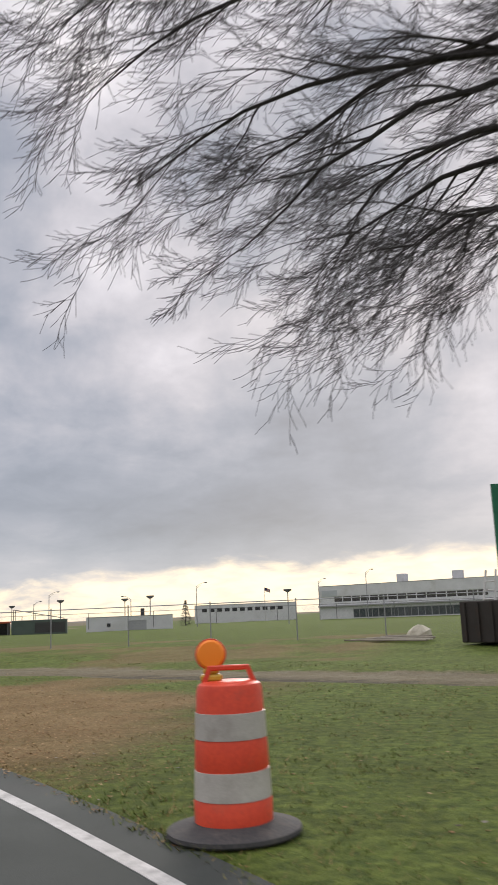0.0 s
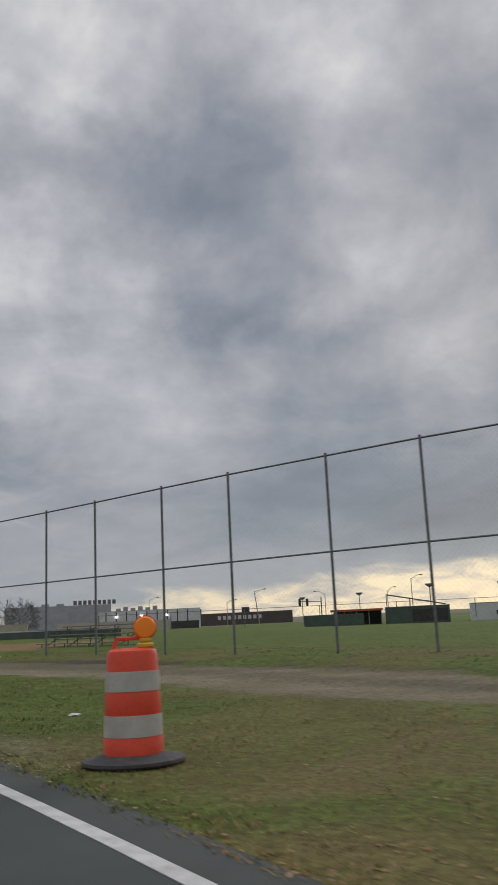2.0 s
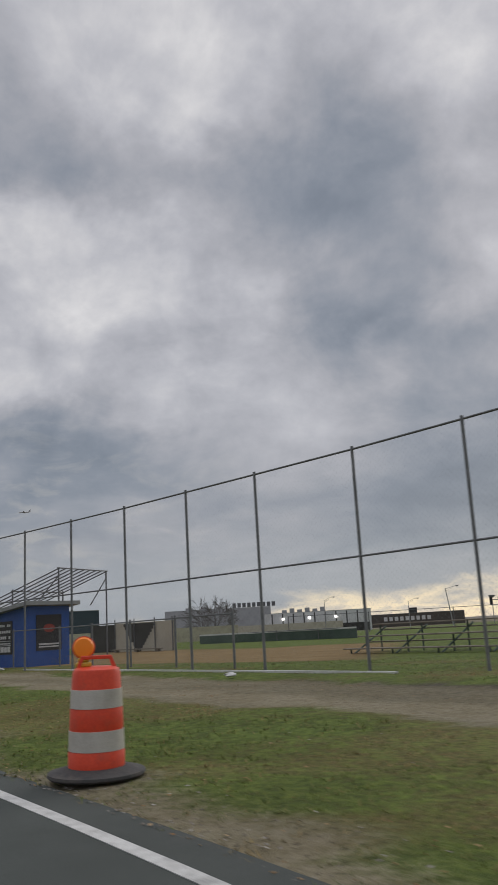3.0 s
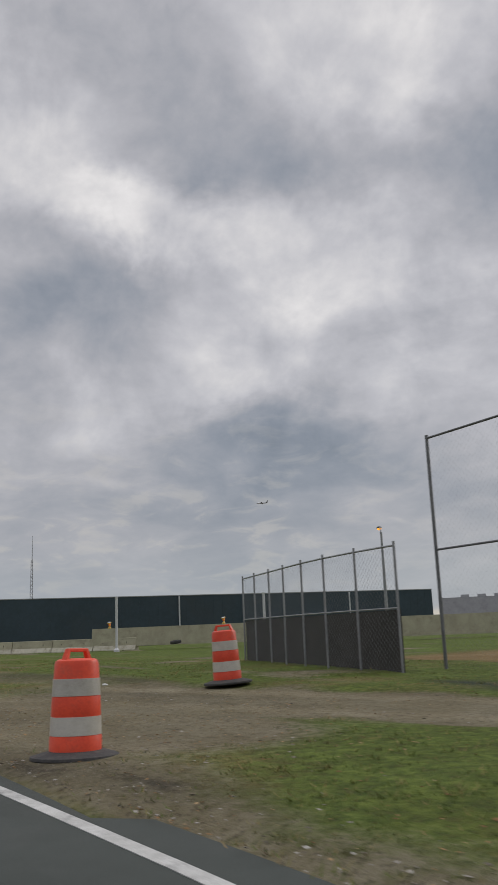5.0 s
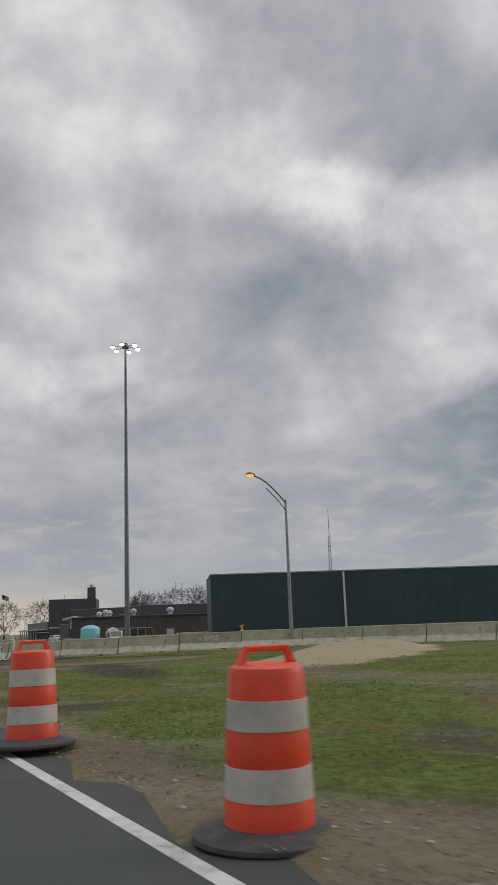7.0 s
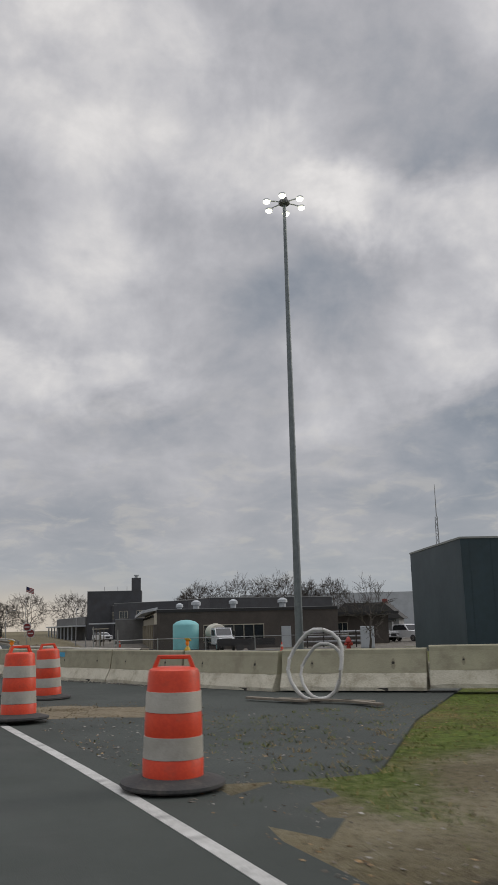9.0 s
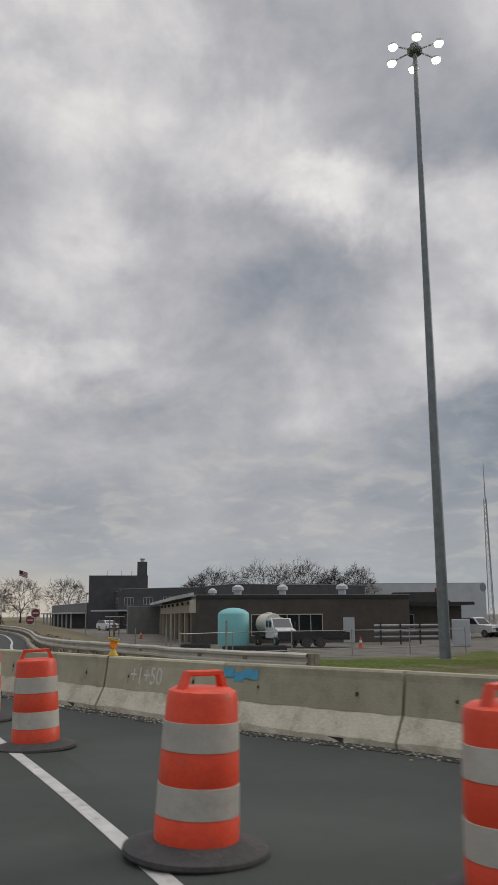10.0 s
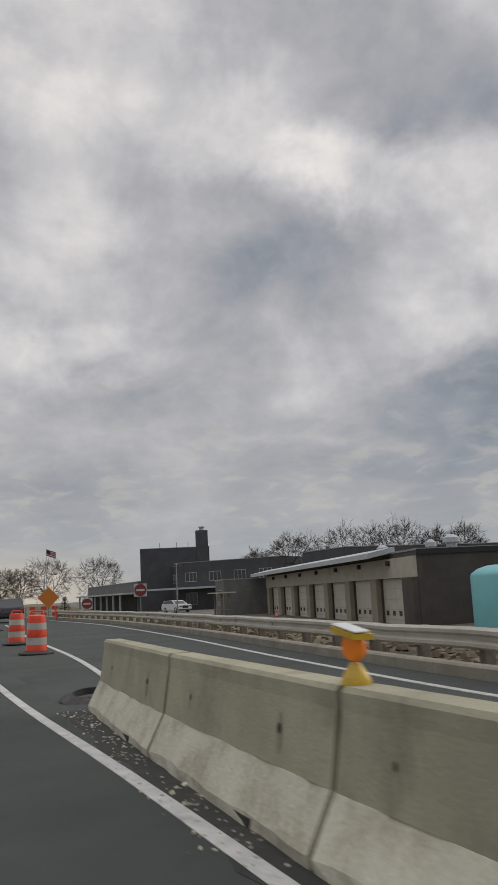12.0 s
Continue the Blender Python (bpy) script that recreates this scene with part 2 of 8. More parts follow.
def surf(name, c1, c2=None, scale=3.0, rough=0.75, metal=0.0, bump=0.15, fine=40.0, stain=None, stain_scale=0.7, stain_amt=0.5, spec=0.5, vary=0.0):
    """A painted or raw surface: two tones in broad patches and grain, an optional stain, and fine relief."""
    mt = bpy.data.materials.new(name)
    mt.use_nodes = True
    nt = mt.node_tree
    n = nt.nodes
    b = n["Principled BSDF"]
    co = n.new("ShaderNodeTexCoord")
    info = n.new("ShaderNodeObjectInfo")
    off = n.new("ShaderNodeVectorMath")
    off.operation = "MULTIPLY_ADD"
    off.inputs[1].default_value = (1, 1, 1)
    mul = n.new("ShaderNodeMath")
    mul.operation = "MULTIPLY"
    mul.inputs[1].default_value = 37.0
    links(nt, (info.outputs["Random"], mul.inputs[0]), (co.outputs["Object"], off.inputs[0]), (mul.outputs[0], off.inputs[2]))
    broad, grain = n.new("ShaderNodeTexNoise"), n.new("ShaderNodeTexNoise")
    broad.inputs["Scale"].default_value, broad.inputs["Detail"].default_value, broad.inputs["Roughness"].default_value = scale, 6, 0.62
    grain.inputs["Scale"].default_value, grain.inputs["Detail"].default_value = fine, 4
    links(nt, (off.outputs[0], broad.inputs["Vector"]), (off.outputs[0], grain.inputs["Vector"]))
    mix = n.new("ShaderNodeMix")
    mix.data_type = "RGBA"
    c2 = c2 or tuple(0.75 * v for v in c1)
    mix.inputs[6].default_value, mix.inputs[7].default_value = (*c1, 1), (*c2, 1)
    add = n.new("ShaderNodeMath")
    add.operation = "ADD"
    half = n.new("ShaderNodeMath")
    half.operation = "MULTIPLY_ADD"
    half.inputs[1].default_value, half.inputs[2].default_value = 0.7, -0.35
    ramp = n.new("ShaderNodeMapRange")
    ramp.inputs[1].default_value, ramp.inputs[2].default_value = 0.33, 0.67
    links(nt, (grain.outputs[0], half.inputs[0]), (broad.outputs[0], add.inputs[0]), (half.outputs[0], add.inputs[1]), (add.outputs[0], ramp.inputs[0]), (ramp.outputs[0], mix.inputs[0]))
    colour = mix.outputs[2]
    if stain:
        sn = n.new("ShaderNodeTexNoise")
        sn.inputs["Scale"].default_value, sn.inputs["Detail"].default_value, sn.inputs["Roughness"].default_value = stain_scale, 8, 0.7
        sr = n.new("ShaderNodeMapRange")
        sr.inputs[1].default_value, sr.inputs[2].default_value, sr.inputs[4].default_value = 0.52, 0.72, stain_amt
        sm = n.new("ShaderNodeMix")
        sm.data_type = "RGBA"
        sm.inputs[7].default_value = (*stain, 1)
        links(nt, (off.outputs[0], sn.inputs["Vector"]), (sn.outputs[0], sr.inputs[0]), (sr.outputs[0], sm.inputs[0]), (colour, sm.inputs[6]))
        colour = sm.outputs[2]
    if vary:
        hs = n.new("ShaderNodeHueSaturation")
        vr = n.new("ShaderNodeMapRange")
        vr.inputs[3].default_value, vr.inputs[4].default_value = 1 - vary, 1 + vary
        links(nt, (info.outputs["Random"], vr.inputs[0]), (vr.outputs[0], hs.inputs["Value"]), (colour, hs.inputs["Color"]))
        colour = hs.outputs[0]
    rr = n.new("ShaderNodeMapRange")
    rr.inputs[3].default_value, rr.inputs[4].default_value = max(0.02, rough - 0.12), min(1, rough + 0.12)
    links(nt, (broad.outputs[0], rr.inputs[0]), (rr.outputs[0], b.inputs["Roughness"]), (colour, b.inputs["Base Color"]))
    b.inputs["Metallic"].default_value = metal
    b.inputs["Specular IOR Level"].default_value = spec
    if bump:
        bp = n.new("ShaderNodeBump")
        bp.inputs["Strength"].default_value, bp.inputs["Distance"].default_value = bump, 0.02
        links(nt, (add.outputs[0], bp.inputs["Height"]), (bp.outputs[0], b.inputs["Normal"]))
    return mt


def glassy(name, tint=(0.02, 0.025, 0.03), rough=0.08):
    """Window glass seen from outside: a dark room behind a glossy pane."""
    mt = surf(name, tint, tuple(v * 0.6 for v in tint), 0.8, rough, 0, 0.0, spec=0.8)
    return mt


def lamp_mat(name, colour, strength):
    mt = bpy.data.materials.new(name)
    mt.use_nodes = True
    b = mt.node_tree.nodes["Principled BSDF"]
    b.inputs["Base Color"].default_value = (*colour, 1)
    b.inputs["Emission Color"].default_value = (*colour, 1)
    b.inputs["Emission Strength"].default_value = strength
    return mt


ORANGE = surf("drum_orange", (0.72, 0.068, 0.022), (0.62, 0.05, 0.018), 6, 0.45, 0, 0.05, stain=(0.35, 0.09, 0.05), stain_scale=5, stain_amt=0.45, vary=0.08)
SHEETING = surf("white_sheeting", (0.50, 0.48, 0.43), (0.41, 0.39, 0.34), 5, 0.4, 0, 0.04, fine=90, stain=(0.28, 0.25, 0.21), stain_scale=4, stain_amt=0.6, vary=0.1)
RUBBER = surf("tyre_rubber", (0.035, 0.036, 0.038), (0.06, 0.058, 0.055), 8, 0.85, 0, 0.2, stain=(0.14, 0.12, 0.1), stain_scale=5, stain_amt=0.5)
AMBER = lamp_mat("amber_lens", (0.75, 0.2, 0.01), 0.12)
YELLOW = surf("yellow_plastic", (0.62, 0.40, 0.03), (0.5, 0.32, 0.03), 10, 0.4, 0, 0.05)
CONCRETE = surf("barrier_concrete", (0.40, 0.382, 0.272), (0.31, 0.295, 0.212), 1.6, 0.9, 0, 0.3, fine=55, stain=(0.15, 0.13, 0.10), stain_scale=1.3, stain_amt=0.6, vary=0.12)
PIER = surf("tan_masonry_pier", (0.33, 0.295, 0.22), (0.26, 0.23, 0.175), 2.0, 0.85, 0, 0.15, fine=25)
MIDGREY = surf("dull_grey_render", (0.15, 0.15, 0.145), (0.12, 0.12, 0.115), 1.5, 0.85, 0, 0.1, fine=20)
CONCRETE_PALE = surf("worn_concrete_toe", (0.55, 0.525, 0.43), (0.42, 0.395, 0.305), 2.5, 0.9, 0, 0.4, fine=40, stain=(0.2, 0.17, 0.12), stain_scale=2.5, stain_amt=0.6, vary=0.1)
KERB = surf("kerb_concrete", (0.30, 0.28, 0.23), (0.22, 0.2, 0.16), 2.0, 0.9, 0, 0.3, stain=(0.12, 0.1, 0.08), stain_scale=0.9)
GRAVELTAN = surf("tan_gravel", (0.14, 0.112, 0.068), (0.21, 0.175, 0.115), 9.0, 0.95, 0, 0.9, fine=45, stain=(0.12, 0.10, 0.07), stain_scale=3, stain_amt=0.5)
BLACKTOP = surf("broken_blacktop", (0.016, 0.018, 0.016), (0.03, 0.03, 0.026), 6.0, 0.8, 0, 0.9, fine=40, stain=(0.10, 0.09, 0.07), stain_scale=4, stain_amt=0.5)
ASPHALT = surf("asphalt", (0.046, 0.055, 0.049), (0.032, 0.039, 0.034), 0.5, 0.85, 0, 0.45, fine=120, stain=(0.06, 0.062, 0.058), stain_scale=0.35, stain_amt=0.6)
PAINT = surf("road_paint", (0.55, 0.55, 0.53), (0.4, 0.4, 0.38), 6, 0.7, 0, 0.2, fine=80, stain=(0.1, 0.1, 0.1), stain_scale=4, stain_amt=0.7)
GALV = surf("galvanised_steel", (0.33, 0.34, 0.35), (0.26, 0.27, 0.28), 4, 0.5, 0.6, 0.05, fine=60, stain=(0.2, 0.17, 0.13), stain_scale=3, stain_amt=0.4)
GALV_DARK = surf("weathered_pipe", (0.16, 0.165, 0.17), (0.11, 0.11, 0.115), 5, 0.6, 0.4, 0.05, fine=60)
FENCEPOST = surf("dull_fence_post", (0.20, 0.205, 0.21), (0.14, 0.145, 0.15), 5, 0.6, 0.4, 0.05, fine=60)
MASTSTEEL = surf("dark_mast_steel", (0.21, 0.235, 0.25), (0.15, 0.17, 0.185), 3, 0.55, 0.5, 0.05, fine=60)
WIRE = surf("fence_wire", (0.2, 0.205, 0.21), (0.15, 0.15, 0.155), 5, 0.5, 0.5, 0.0)
RAILSTEEL = surf("guardrail_steel", (0.50, 0.48, 0.42), (0.40, 0.38, 0.32), 1.5, 0.5, 0.35, 0.05, fine=30, stain=(0.3, 0.2, 0.12), stain_scale=1.8, stain_amt=0.4)
WOODPOST = surf("weathered_timber", (0.24, 0.21, 0.165), (0.15, 0.13, 0.1), 6, 0.85, 0, 0.3, fine=50)
BARK = surf("bark", (0.05, 0.043, 0.042), (0.03, 0.026, 0.026), 6, 0.95, 0, 0.4, fine=30)
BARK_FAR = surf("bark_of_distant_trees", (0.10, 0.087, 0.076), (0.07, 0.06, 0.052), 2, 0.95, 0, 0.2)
WHITEPAINT = surf("white_cladding", (0.62, 0.63, 0.64), (0.54, 0.55, 0.56), 0.5, 0.6, 0, 0.05, stain=(0.4, 0.39, 0.36), stain_scale=0.3, stain_amt=0.5)
GREYWALL = surf("grey_render", (0.36, 0.37, 0.38), (0.3, 0.31, 0.32), 0.4, 0.7, 0, 0.05, stain=(0.26, 0.26, 0.26), stain_scale=0.2, stain_amt=0.5)
PALEGREY = surf("pale_metal_cladding", (0.44, 0.47, 0.49), (0.38, 0.41, 0.43), 0.3, 0.55, 0, 0.03, stain=(0.34, 0.36, 0.37), stain_scale=0.15, stain_amt=0.5)
DARKBRICK = surf("dark_painted_brick", (0.074, 0.077, 0.084), (0.056, 0.058, 0.064), 0.8, 0.8, 0, 0.15, fine=14, stain=(0.075, 0.068, 0.065), stain_scale=0.4, stain_amt=0.6)
BROWNBRICK = surf("dark_brown_brick", (0.082, 0.07, 0.06), (0.06, 0.052, 0.045), 0.8, 0.8, 0, 0.15, fine=14, stain=(0.1, 0.082, 0.07), stain_scale=0.35, stain_amt=0.6)
DARKCLAD = surf("dark_metal_cladding", (0.029, 0.052, 0.070), (0.022, 0.041, 0.054), 0.3, 0.55, 0.0, 0.04, fine=3, stain=(0.045, 0.052, 0.055), stain_scale=0.12, stain_amt=0.5)
TRIMGREY = surf("grey_trim", (0.30, 0.31, 0.31), (0.25, 0.26, 0.26), 2, 0.6, 0.2, 0.03)
GREENSHED = surf("green_boards", (0.075, 0.105, 0.085), (0.05, 0.075, 0.06), 1.5, 0.75, 0, 0.15)
DARKSHED = surf("dark_boards", (0.05, 0.048, 0.045), (0.03, 0.03, 0.03), 1.5, 0.8, 0, 0.15)
ORANGETRIM = surf("orange_trim", (0.45, 0.1, 0.04), (0.35, 0.08, 0.03), 3, 0.7)
BLUE = surf("blue_painted_ply", (0.022, 0.085, 0.34), (0.016, 0.065, 0.27), 2.5, 0.55, 0, 0.08, fine=25, stain=(0.03, 0.07, 0.2), stain_scale=2, stain_amt=0.5)
SIGNBLACK = surf("black_banner", (0.014, 0.014, 0.016), (0.02, 0.02, 0.022), 4, 0.5)
LETTER = surf("white_lettering", (0.6, 0.6, 0.6), (0.5, 0.5, 0.5), 8, 0.6, 0, 0)
LOGORED = surf("dull_red_mark", (0.3, 0.05, 0.035), (0.18, 0.03, 0.025), 8, 0.6, 0, 0)
CREAM = surf("cream_panel", (0.46, 0.43, 0.35), (0.38, 0.35, 0.28), 1.2, 0.75, 0, 0.05, stain=(0.3, 0.27, 0.2), stain_scale=1, stain_amt=0.4)
BEIGEDOOR = surf("beige_sectional_door", (0.56, 0.53, 0.45), (0.48, 0.455, 0.385), 1.5, 0.6, 0, 0.05, vary=0.06)
ROOFING = surf("flat_roofing", (0.20, 0.205, 0.21), (0.15, 0.155, 0.16), 0.8, 0.85, 0, 0.1)
SHINGLE = surf("dark_shingle", (0.065, 0.063, 0.06), (0.045, 0.044, 0.043), 2, 0.9, 0, 0.3)
TEAL = surf("pale_teal_polyethylene", (0.20, 0.50, 0.52), (0.17, 0.44, 0.46), 0.8, 0.5, 0, 0.02)
CREAMTANK = surf("cream_polyethylene", (0.58, 0.56, 0.48), (0.5, 0.48, 0.4), 1.5, 0.5, 0, 0.03)
CARWHITE = surf("white_car_paint", (0.62, 0.63, 0.64), (0.58, 0.59, 0.6), 1, 0.25, 0, 0, spec=0.6)
CARDARK = surf("dark_car_paint", (0.03, 0.033, 0.04), (0.025, 0.028, 0.034), 1, 0.25, 0, 0, spec=0.6)
CARRED = surf("dark_red_paint", (0.16, 0.02, 0.02), (0.12, 0.015, 0.015), 1, 0.3, 0, 0, spec=0.6)
BLACKPLASTIC = surf("black_plastic", (0.015, 0.015, 0.016), (0.022, 0.022, 0.023), 5, 0.6)
CHROME = surf("dull_chrome", (0.5, 0.5, 0.5), (0.42, 0.42, 0.42), 6, 0.25, 0.9, 0)
GLASS = glassy("dark_window_glass")
GLASSBLUE = glassy("blue_grey_window_glass", (0.06, 0.075, 0.085), 0.1)
FLAGRED = surf("flag_red", (0.3, 0.03, 0.04), (0.24, 0.025, 0.03), 5, 0.8)
FLAGWHITE = surf("flag_white", (0.5, 0.5, 0.5), (0.42, 0.42, 0.42), 5, 0.8)
FLAGBLUE = surf("flag_blue", (0.02, 0.03, 0.1), (0.02, 0.025, 0.08), 5, 0.8)
HYDRANT = surf("hydrant_red", (0.38, 0.035, 0.025), (0.3, 0.03, 0.02), 8, 0.5)
SIGNRED = surf("sign_red", (0.2, 0.03, 0.03), (0.16, 0.025, 0.025), 6, 0.4)
SIGNORANGE = surf("sign_orange", (0.62, 0.2, 0.02), (0.55, 0.17, 0.02), 6, 0.4)
SIGNGREEN = surf("sign_green", (0.01, 0.16, 0.08), (0.01, 0.13, 0.065), 3, 0.4)
DUMPSTER = surf("rusty_brown_steel", (0.045, 0.037, 0.034), (0.03, 0.026, 0.024), 1.5, 0.75, 0.2, 0.1, stain=(0.1, 0.055, 0.035), stain_scale=1.5, stain_amt=0.5)
DEBRIS = surf("earthy_debris", (0.17, 0.135, 0.09), (0.1, 0.08, 0.055), 5, 0.95, 0, 0.3, stain=(0.26, 0.23, 0.18), stain_scale=6, stain_amt=0.5)
STONE = surf("loose_stone", (0.30, 0.28, 0.25), (0.2, 0.185, 0.165), 12, 0.9, 0, 0.3, vary=0.3)
LITTER = surf("pale_litter", (0.6, 0.6, 0.58), (0.45, 0.45, 0.43), 6, 0.7, 0, 0.1)
PVC = surf("white_plastic_pipe", (0.62, 0.62, 0.6), (0.5, 0.5, 0.48), 3, 0.45, 0, 0.03, stain=(0.4, 0.37, 0.3), stain_scale=2)
CHALK = surf("white_spray_paint", (0.62, 0.62, 0.6), (0.5, 0.5, 0.48), 15, 0.9, 0, 0, fine=120)
BLUESPRAY = surf("blue_spray_paint", (0.06, 0.32, 0.52), (0.10, 0.36, 0.52), 12, 0.8, 0, 0.02)
WEEP = surf("weeping_stain", (0.235, 0.22, 0.16), (0.32, 0.3, 0.215), 14, 0.95, 0, 0.1, fine=60)
# near-black that stands for the shade inside hollows
HOLE = surf("recess_shade", (0.05, 0.045, 0.04), (0.03, 0.028, 0.025), 12, 0.95, 0, 0.1)
CONIFER = surf("dark_conifer", (0.022, 0.035, 0.02), (0.014, 0.022, 0.014), 3, 0.9)
SCREEN = surf("dark_windscreen_fabric", (0.05, 0.048, 0.042), (0.035, 0.034, 0.03), 2, 0.9)
LAMPHOT = lamp_mat("lit_floodlight", (1.0, 0.95, 0.74), 6.0)
LAMPWARM = lamp_mat("lit_sodium_lamp", (1.0, 0.38, 0.04), 1.4)
LAMPSIGN = lamp_mat("lit_wall_light", (1.0, 0.93, 0.85), 8.0)

# ---- kinds of things ----
def traffic_drum(with_light):
    d = thing("traffic_drum", "orange traffic drum with grey-white bands" + (" and an amber warning light" if with_light else " on a rubber ring"), "traffic drum", "drums along the lane")
    part("body", Mesh().lathe([(0.262, 0.05), (0.264, 0.22), (0.256, 0.235), (0.250, 0.42), (0.252, 0.435), (0.246, 0.60), (0.240, 0.62), (0.234, 0.79), (0.232, 0.80), (0.226, 0.93), (0.214, 0.965), (0.18, 0.985), (0.05, 0.99)], 32), ORANGE, d, smooth=True)
    for z0, z1, r0, r1 in ((0.235, 0.42, 0.257, 0.251), (0.615, 0.79, 0.242, 0.235)):
        part("reflective_band", Mesh().lathe([(r0 - 0.01, z0), (r0 + 0.004, z0 + 0.004), (r1 + 0.004, z1 - 0.004), (r1 - 0.008, z1)], 32, cap=False), SHEETING, d, "grey-white reflective sheeting", smooth=True)
    h = Mesh()
    for s in (-1, 1):
        h.add([(s * 0.15, -0.03, 0.975), (s * 0.15, 0.03, 0.975), (s * 0.19, 0.035, 0.975), (s * 0.19, -0.035, 0.975), (s * 0.11, -0.022, 1.085), (s * 0.11, 0.022, 1.085), (s * 0.145, 0.024, 1.085), (s * 0.145, -0.024, 1.085)],
              [(0, 1, 5, 4), (1, 2, 6, 5), (2, 3, 7, 6), (3, 0, 4, 7), (4, 5, 6, 7), (3, 2, 1, 0)])
    h.box(-0.145, -0.024, 1.055, 0.145, 0.024, 1.09, c=0.008)
    part("handle", h, ORANGE, d)
    part("rubber_base", Mesh().lathe([(0.25, 0.01), (0.44, 0.004), (0.455, 0.02), (0.45, 0.045), (0.38, 0.062), (0.30, 0.085), (0.262, 0.09)], 36), RUBBER, d, "black rubber ballast ring", smooth=True)
    if with_light:
        w = part("warning_light", Mesh().box(-0.075, -0.05, 0.985, 0.075, 0.05, 1.03, c=0.012).box(-0.055, -0.04, 1.03, 0.055, 0.04, 1.075, c=0.015), YELLOW, d, "yellow lamp housing", at=pose(0.12, -0.03, 0.0, 0, 0, 0))
        r = pose(0, 0, 1.165, 90, 0, 0)
        part("lens", Mesh().lathe([(0.03, -0.045), (0.085, -0.04), (0.098, -0.02), (0.10, 0.0), (0.098, 0.02), (0.085, 0.04), (0.03, 0.045)], 24, r), AMBER, w, "round amber lens", smooth=True)
        part("lens_rim", Mesh().lathe([(0.099, -0.012), (0.108, -0.01), (0.108, 0.01), (0.099, 0.012)], 24, r, cap=False), ORANGE, w)
    return d


def jersey_barrier(length, h=0.81):
    b = thing("concrete_barrier", "weathered concrete barrier section with a chipped pale toe", "barrier", "barrier along the ramp")
    k, e = h / 0.81, 0.012
    upper = [(-0.165, 0.335 * k), (-0.11, 0.70 * k), (-0.105, 0.785 * k), (-0.085, 0.81 * k), (0.085, 0.81 * k), (0.105, 0.785 * k), (0.11, 0.70 * k), (0.165, 0.335 * k)]
    lower = [(-0.30, 0.0), (-0.30, 0.075 * k), (-0.165, 0.335 * k), (0.165, 0.335 * k), (0.30, 0.075 * k), (0.30, 0.0)]
    n = 14
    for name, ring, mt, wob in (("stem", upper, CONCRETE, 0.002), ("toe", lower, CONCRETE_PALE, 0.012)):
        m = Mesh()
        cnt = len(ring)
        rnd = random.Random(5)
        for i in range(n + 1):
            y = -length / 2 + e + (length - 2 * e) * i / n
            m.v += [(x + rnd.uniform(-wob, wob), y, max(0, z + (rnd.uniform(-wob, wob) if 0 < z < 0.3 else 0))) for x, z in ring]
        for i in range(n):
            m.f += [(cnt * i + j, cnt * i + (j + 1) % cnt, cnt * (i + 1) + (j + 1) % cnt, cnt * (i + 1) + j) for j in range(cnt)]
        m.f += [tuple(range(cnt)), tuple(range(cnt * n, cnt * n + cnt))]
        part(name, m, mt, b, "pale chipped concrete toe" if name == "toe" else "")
    # dark discs on the face paint the shade of lifting holes
    for y, r in ((-0.85, 0.022), (0.85, 0.03)):
        part("lifting_hole", Mesh().lathe([(r, -0.03), (r, 0.0025), (r * 0.3, 0.0025)], 10, pose(0.137, y, 0.53, 0, 81.5, 0)), HOLE, b, "dark disc for the shade in a lifting hole")
    for y, wd, ln in ((-0.85, 0.035, 0.17), (0.85, 0.045, 0.22)):
        ring = [(0.004, y + wd * math.sin(a) * (1.0 if math.cos(a) < 0 else 0.8), ln * 0.5 * math.cos(a)) for a in [2 * math.pi * i / 16 for i in range(16)]]
        part("weeping_stain", Mesh().add([(0.137 - (q[2] - 0.02) * 0.15 + 0.0015, q[1], 0.51 + q[2]) for q in ring], [tuple(range(16))[::-1]]), WEEP, b, "dark weeping stain at a lifting hole")
    # a solid dark block paints the shade of a slot
    part("drain_slot", Mesh().box(0.25, 0.2, 0.0, 0.306, 0.75, 0.055), HOLE, b, "dark block for the shade in a slot under the toe")
    return b


def barrier_light(m, yellow_top=True):
    w = thing("barrier_warning_light", "amber warning light in a yellow housing fixed on a concrete barrier", "warning light", "lights on the barrier", m)
    part("foot", Mesh().lathe([(0.11, 0.0), (0.11, 0.03), (0.085, 0.08), (0.05, 0.13), (0.04, 0.15)], 16), YELLOW, w, smooth=True)
    r = pose(0, 0, 0.26, 90, 0, 0)
    part("lens", Mesh().lathe([(0.03, -0.045), (0.09, -0.04), (0.105, 0.0), (0.09, 0.04), (0.03, 0.045)], 20, r), AMBER, w, "round amber lens", smooth=True)
    if yellow_top:
        v = [(x * 0.15, y * 0.11 + (0.05 if y < 0 else 0), z + 0.035 * x) for z in (0.345, 0.385) for x, y in ((-1, -1), (1, -1), (0.8, 1), (-0.8, 1))]
        part("hood", Mesh().add(v, [(3, 2, 1, 0), (4, 5, 6, 7), (0, 1, 5, 4), (1, 2, 6, 5), (2, 3, 7, 6), (3, 0, 4, 7)]), YELLOW, w, "tilted yellow hood")
        part("top_plate", Mesh().box(-0.13, -0.05, 0.0, 0.13, 0.10, 0.012, pose(0, 0, 0.392, 0, -13, 0), c=0.006), WHITEPAINT, w, "dusty white plate")
    return w


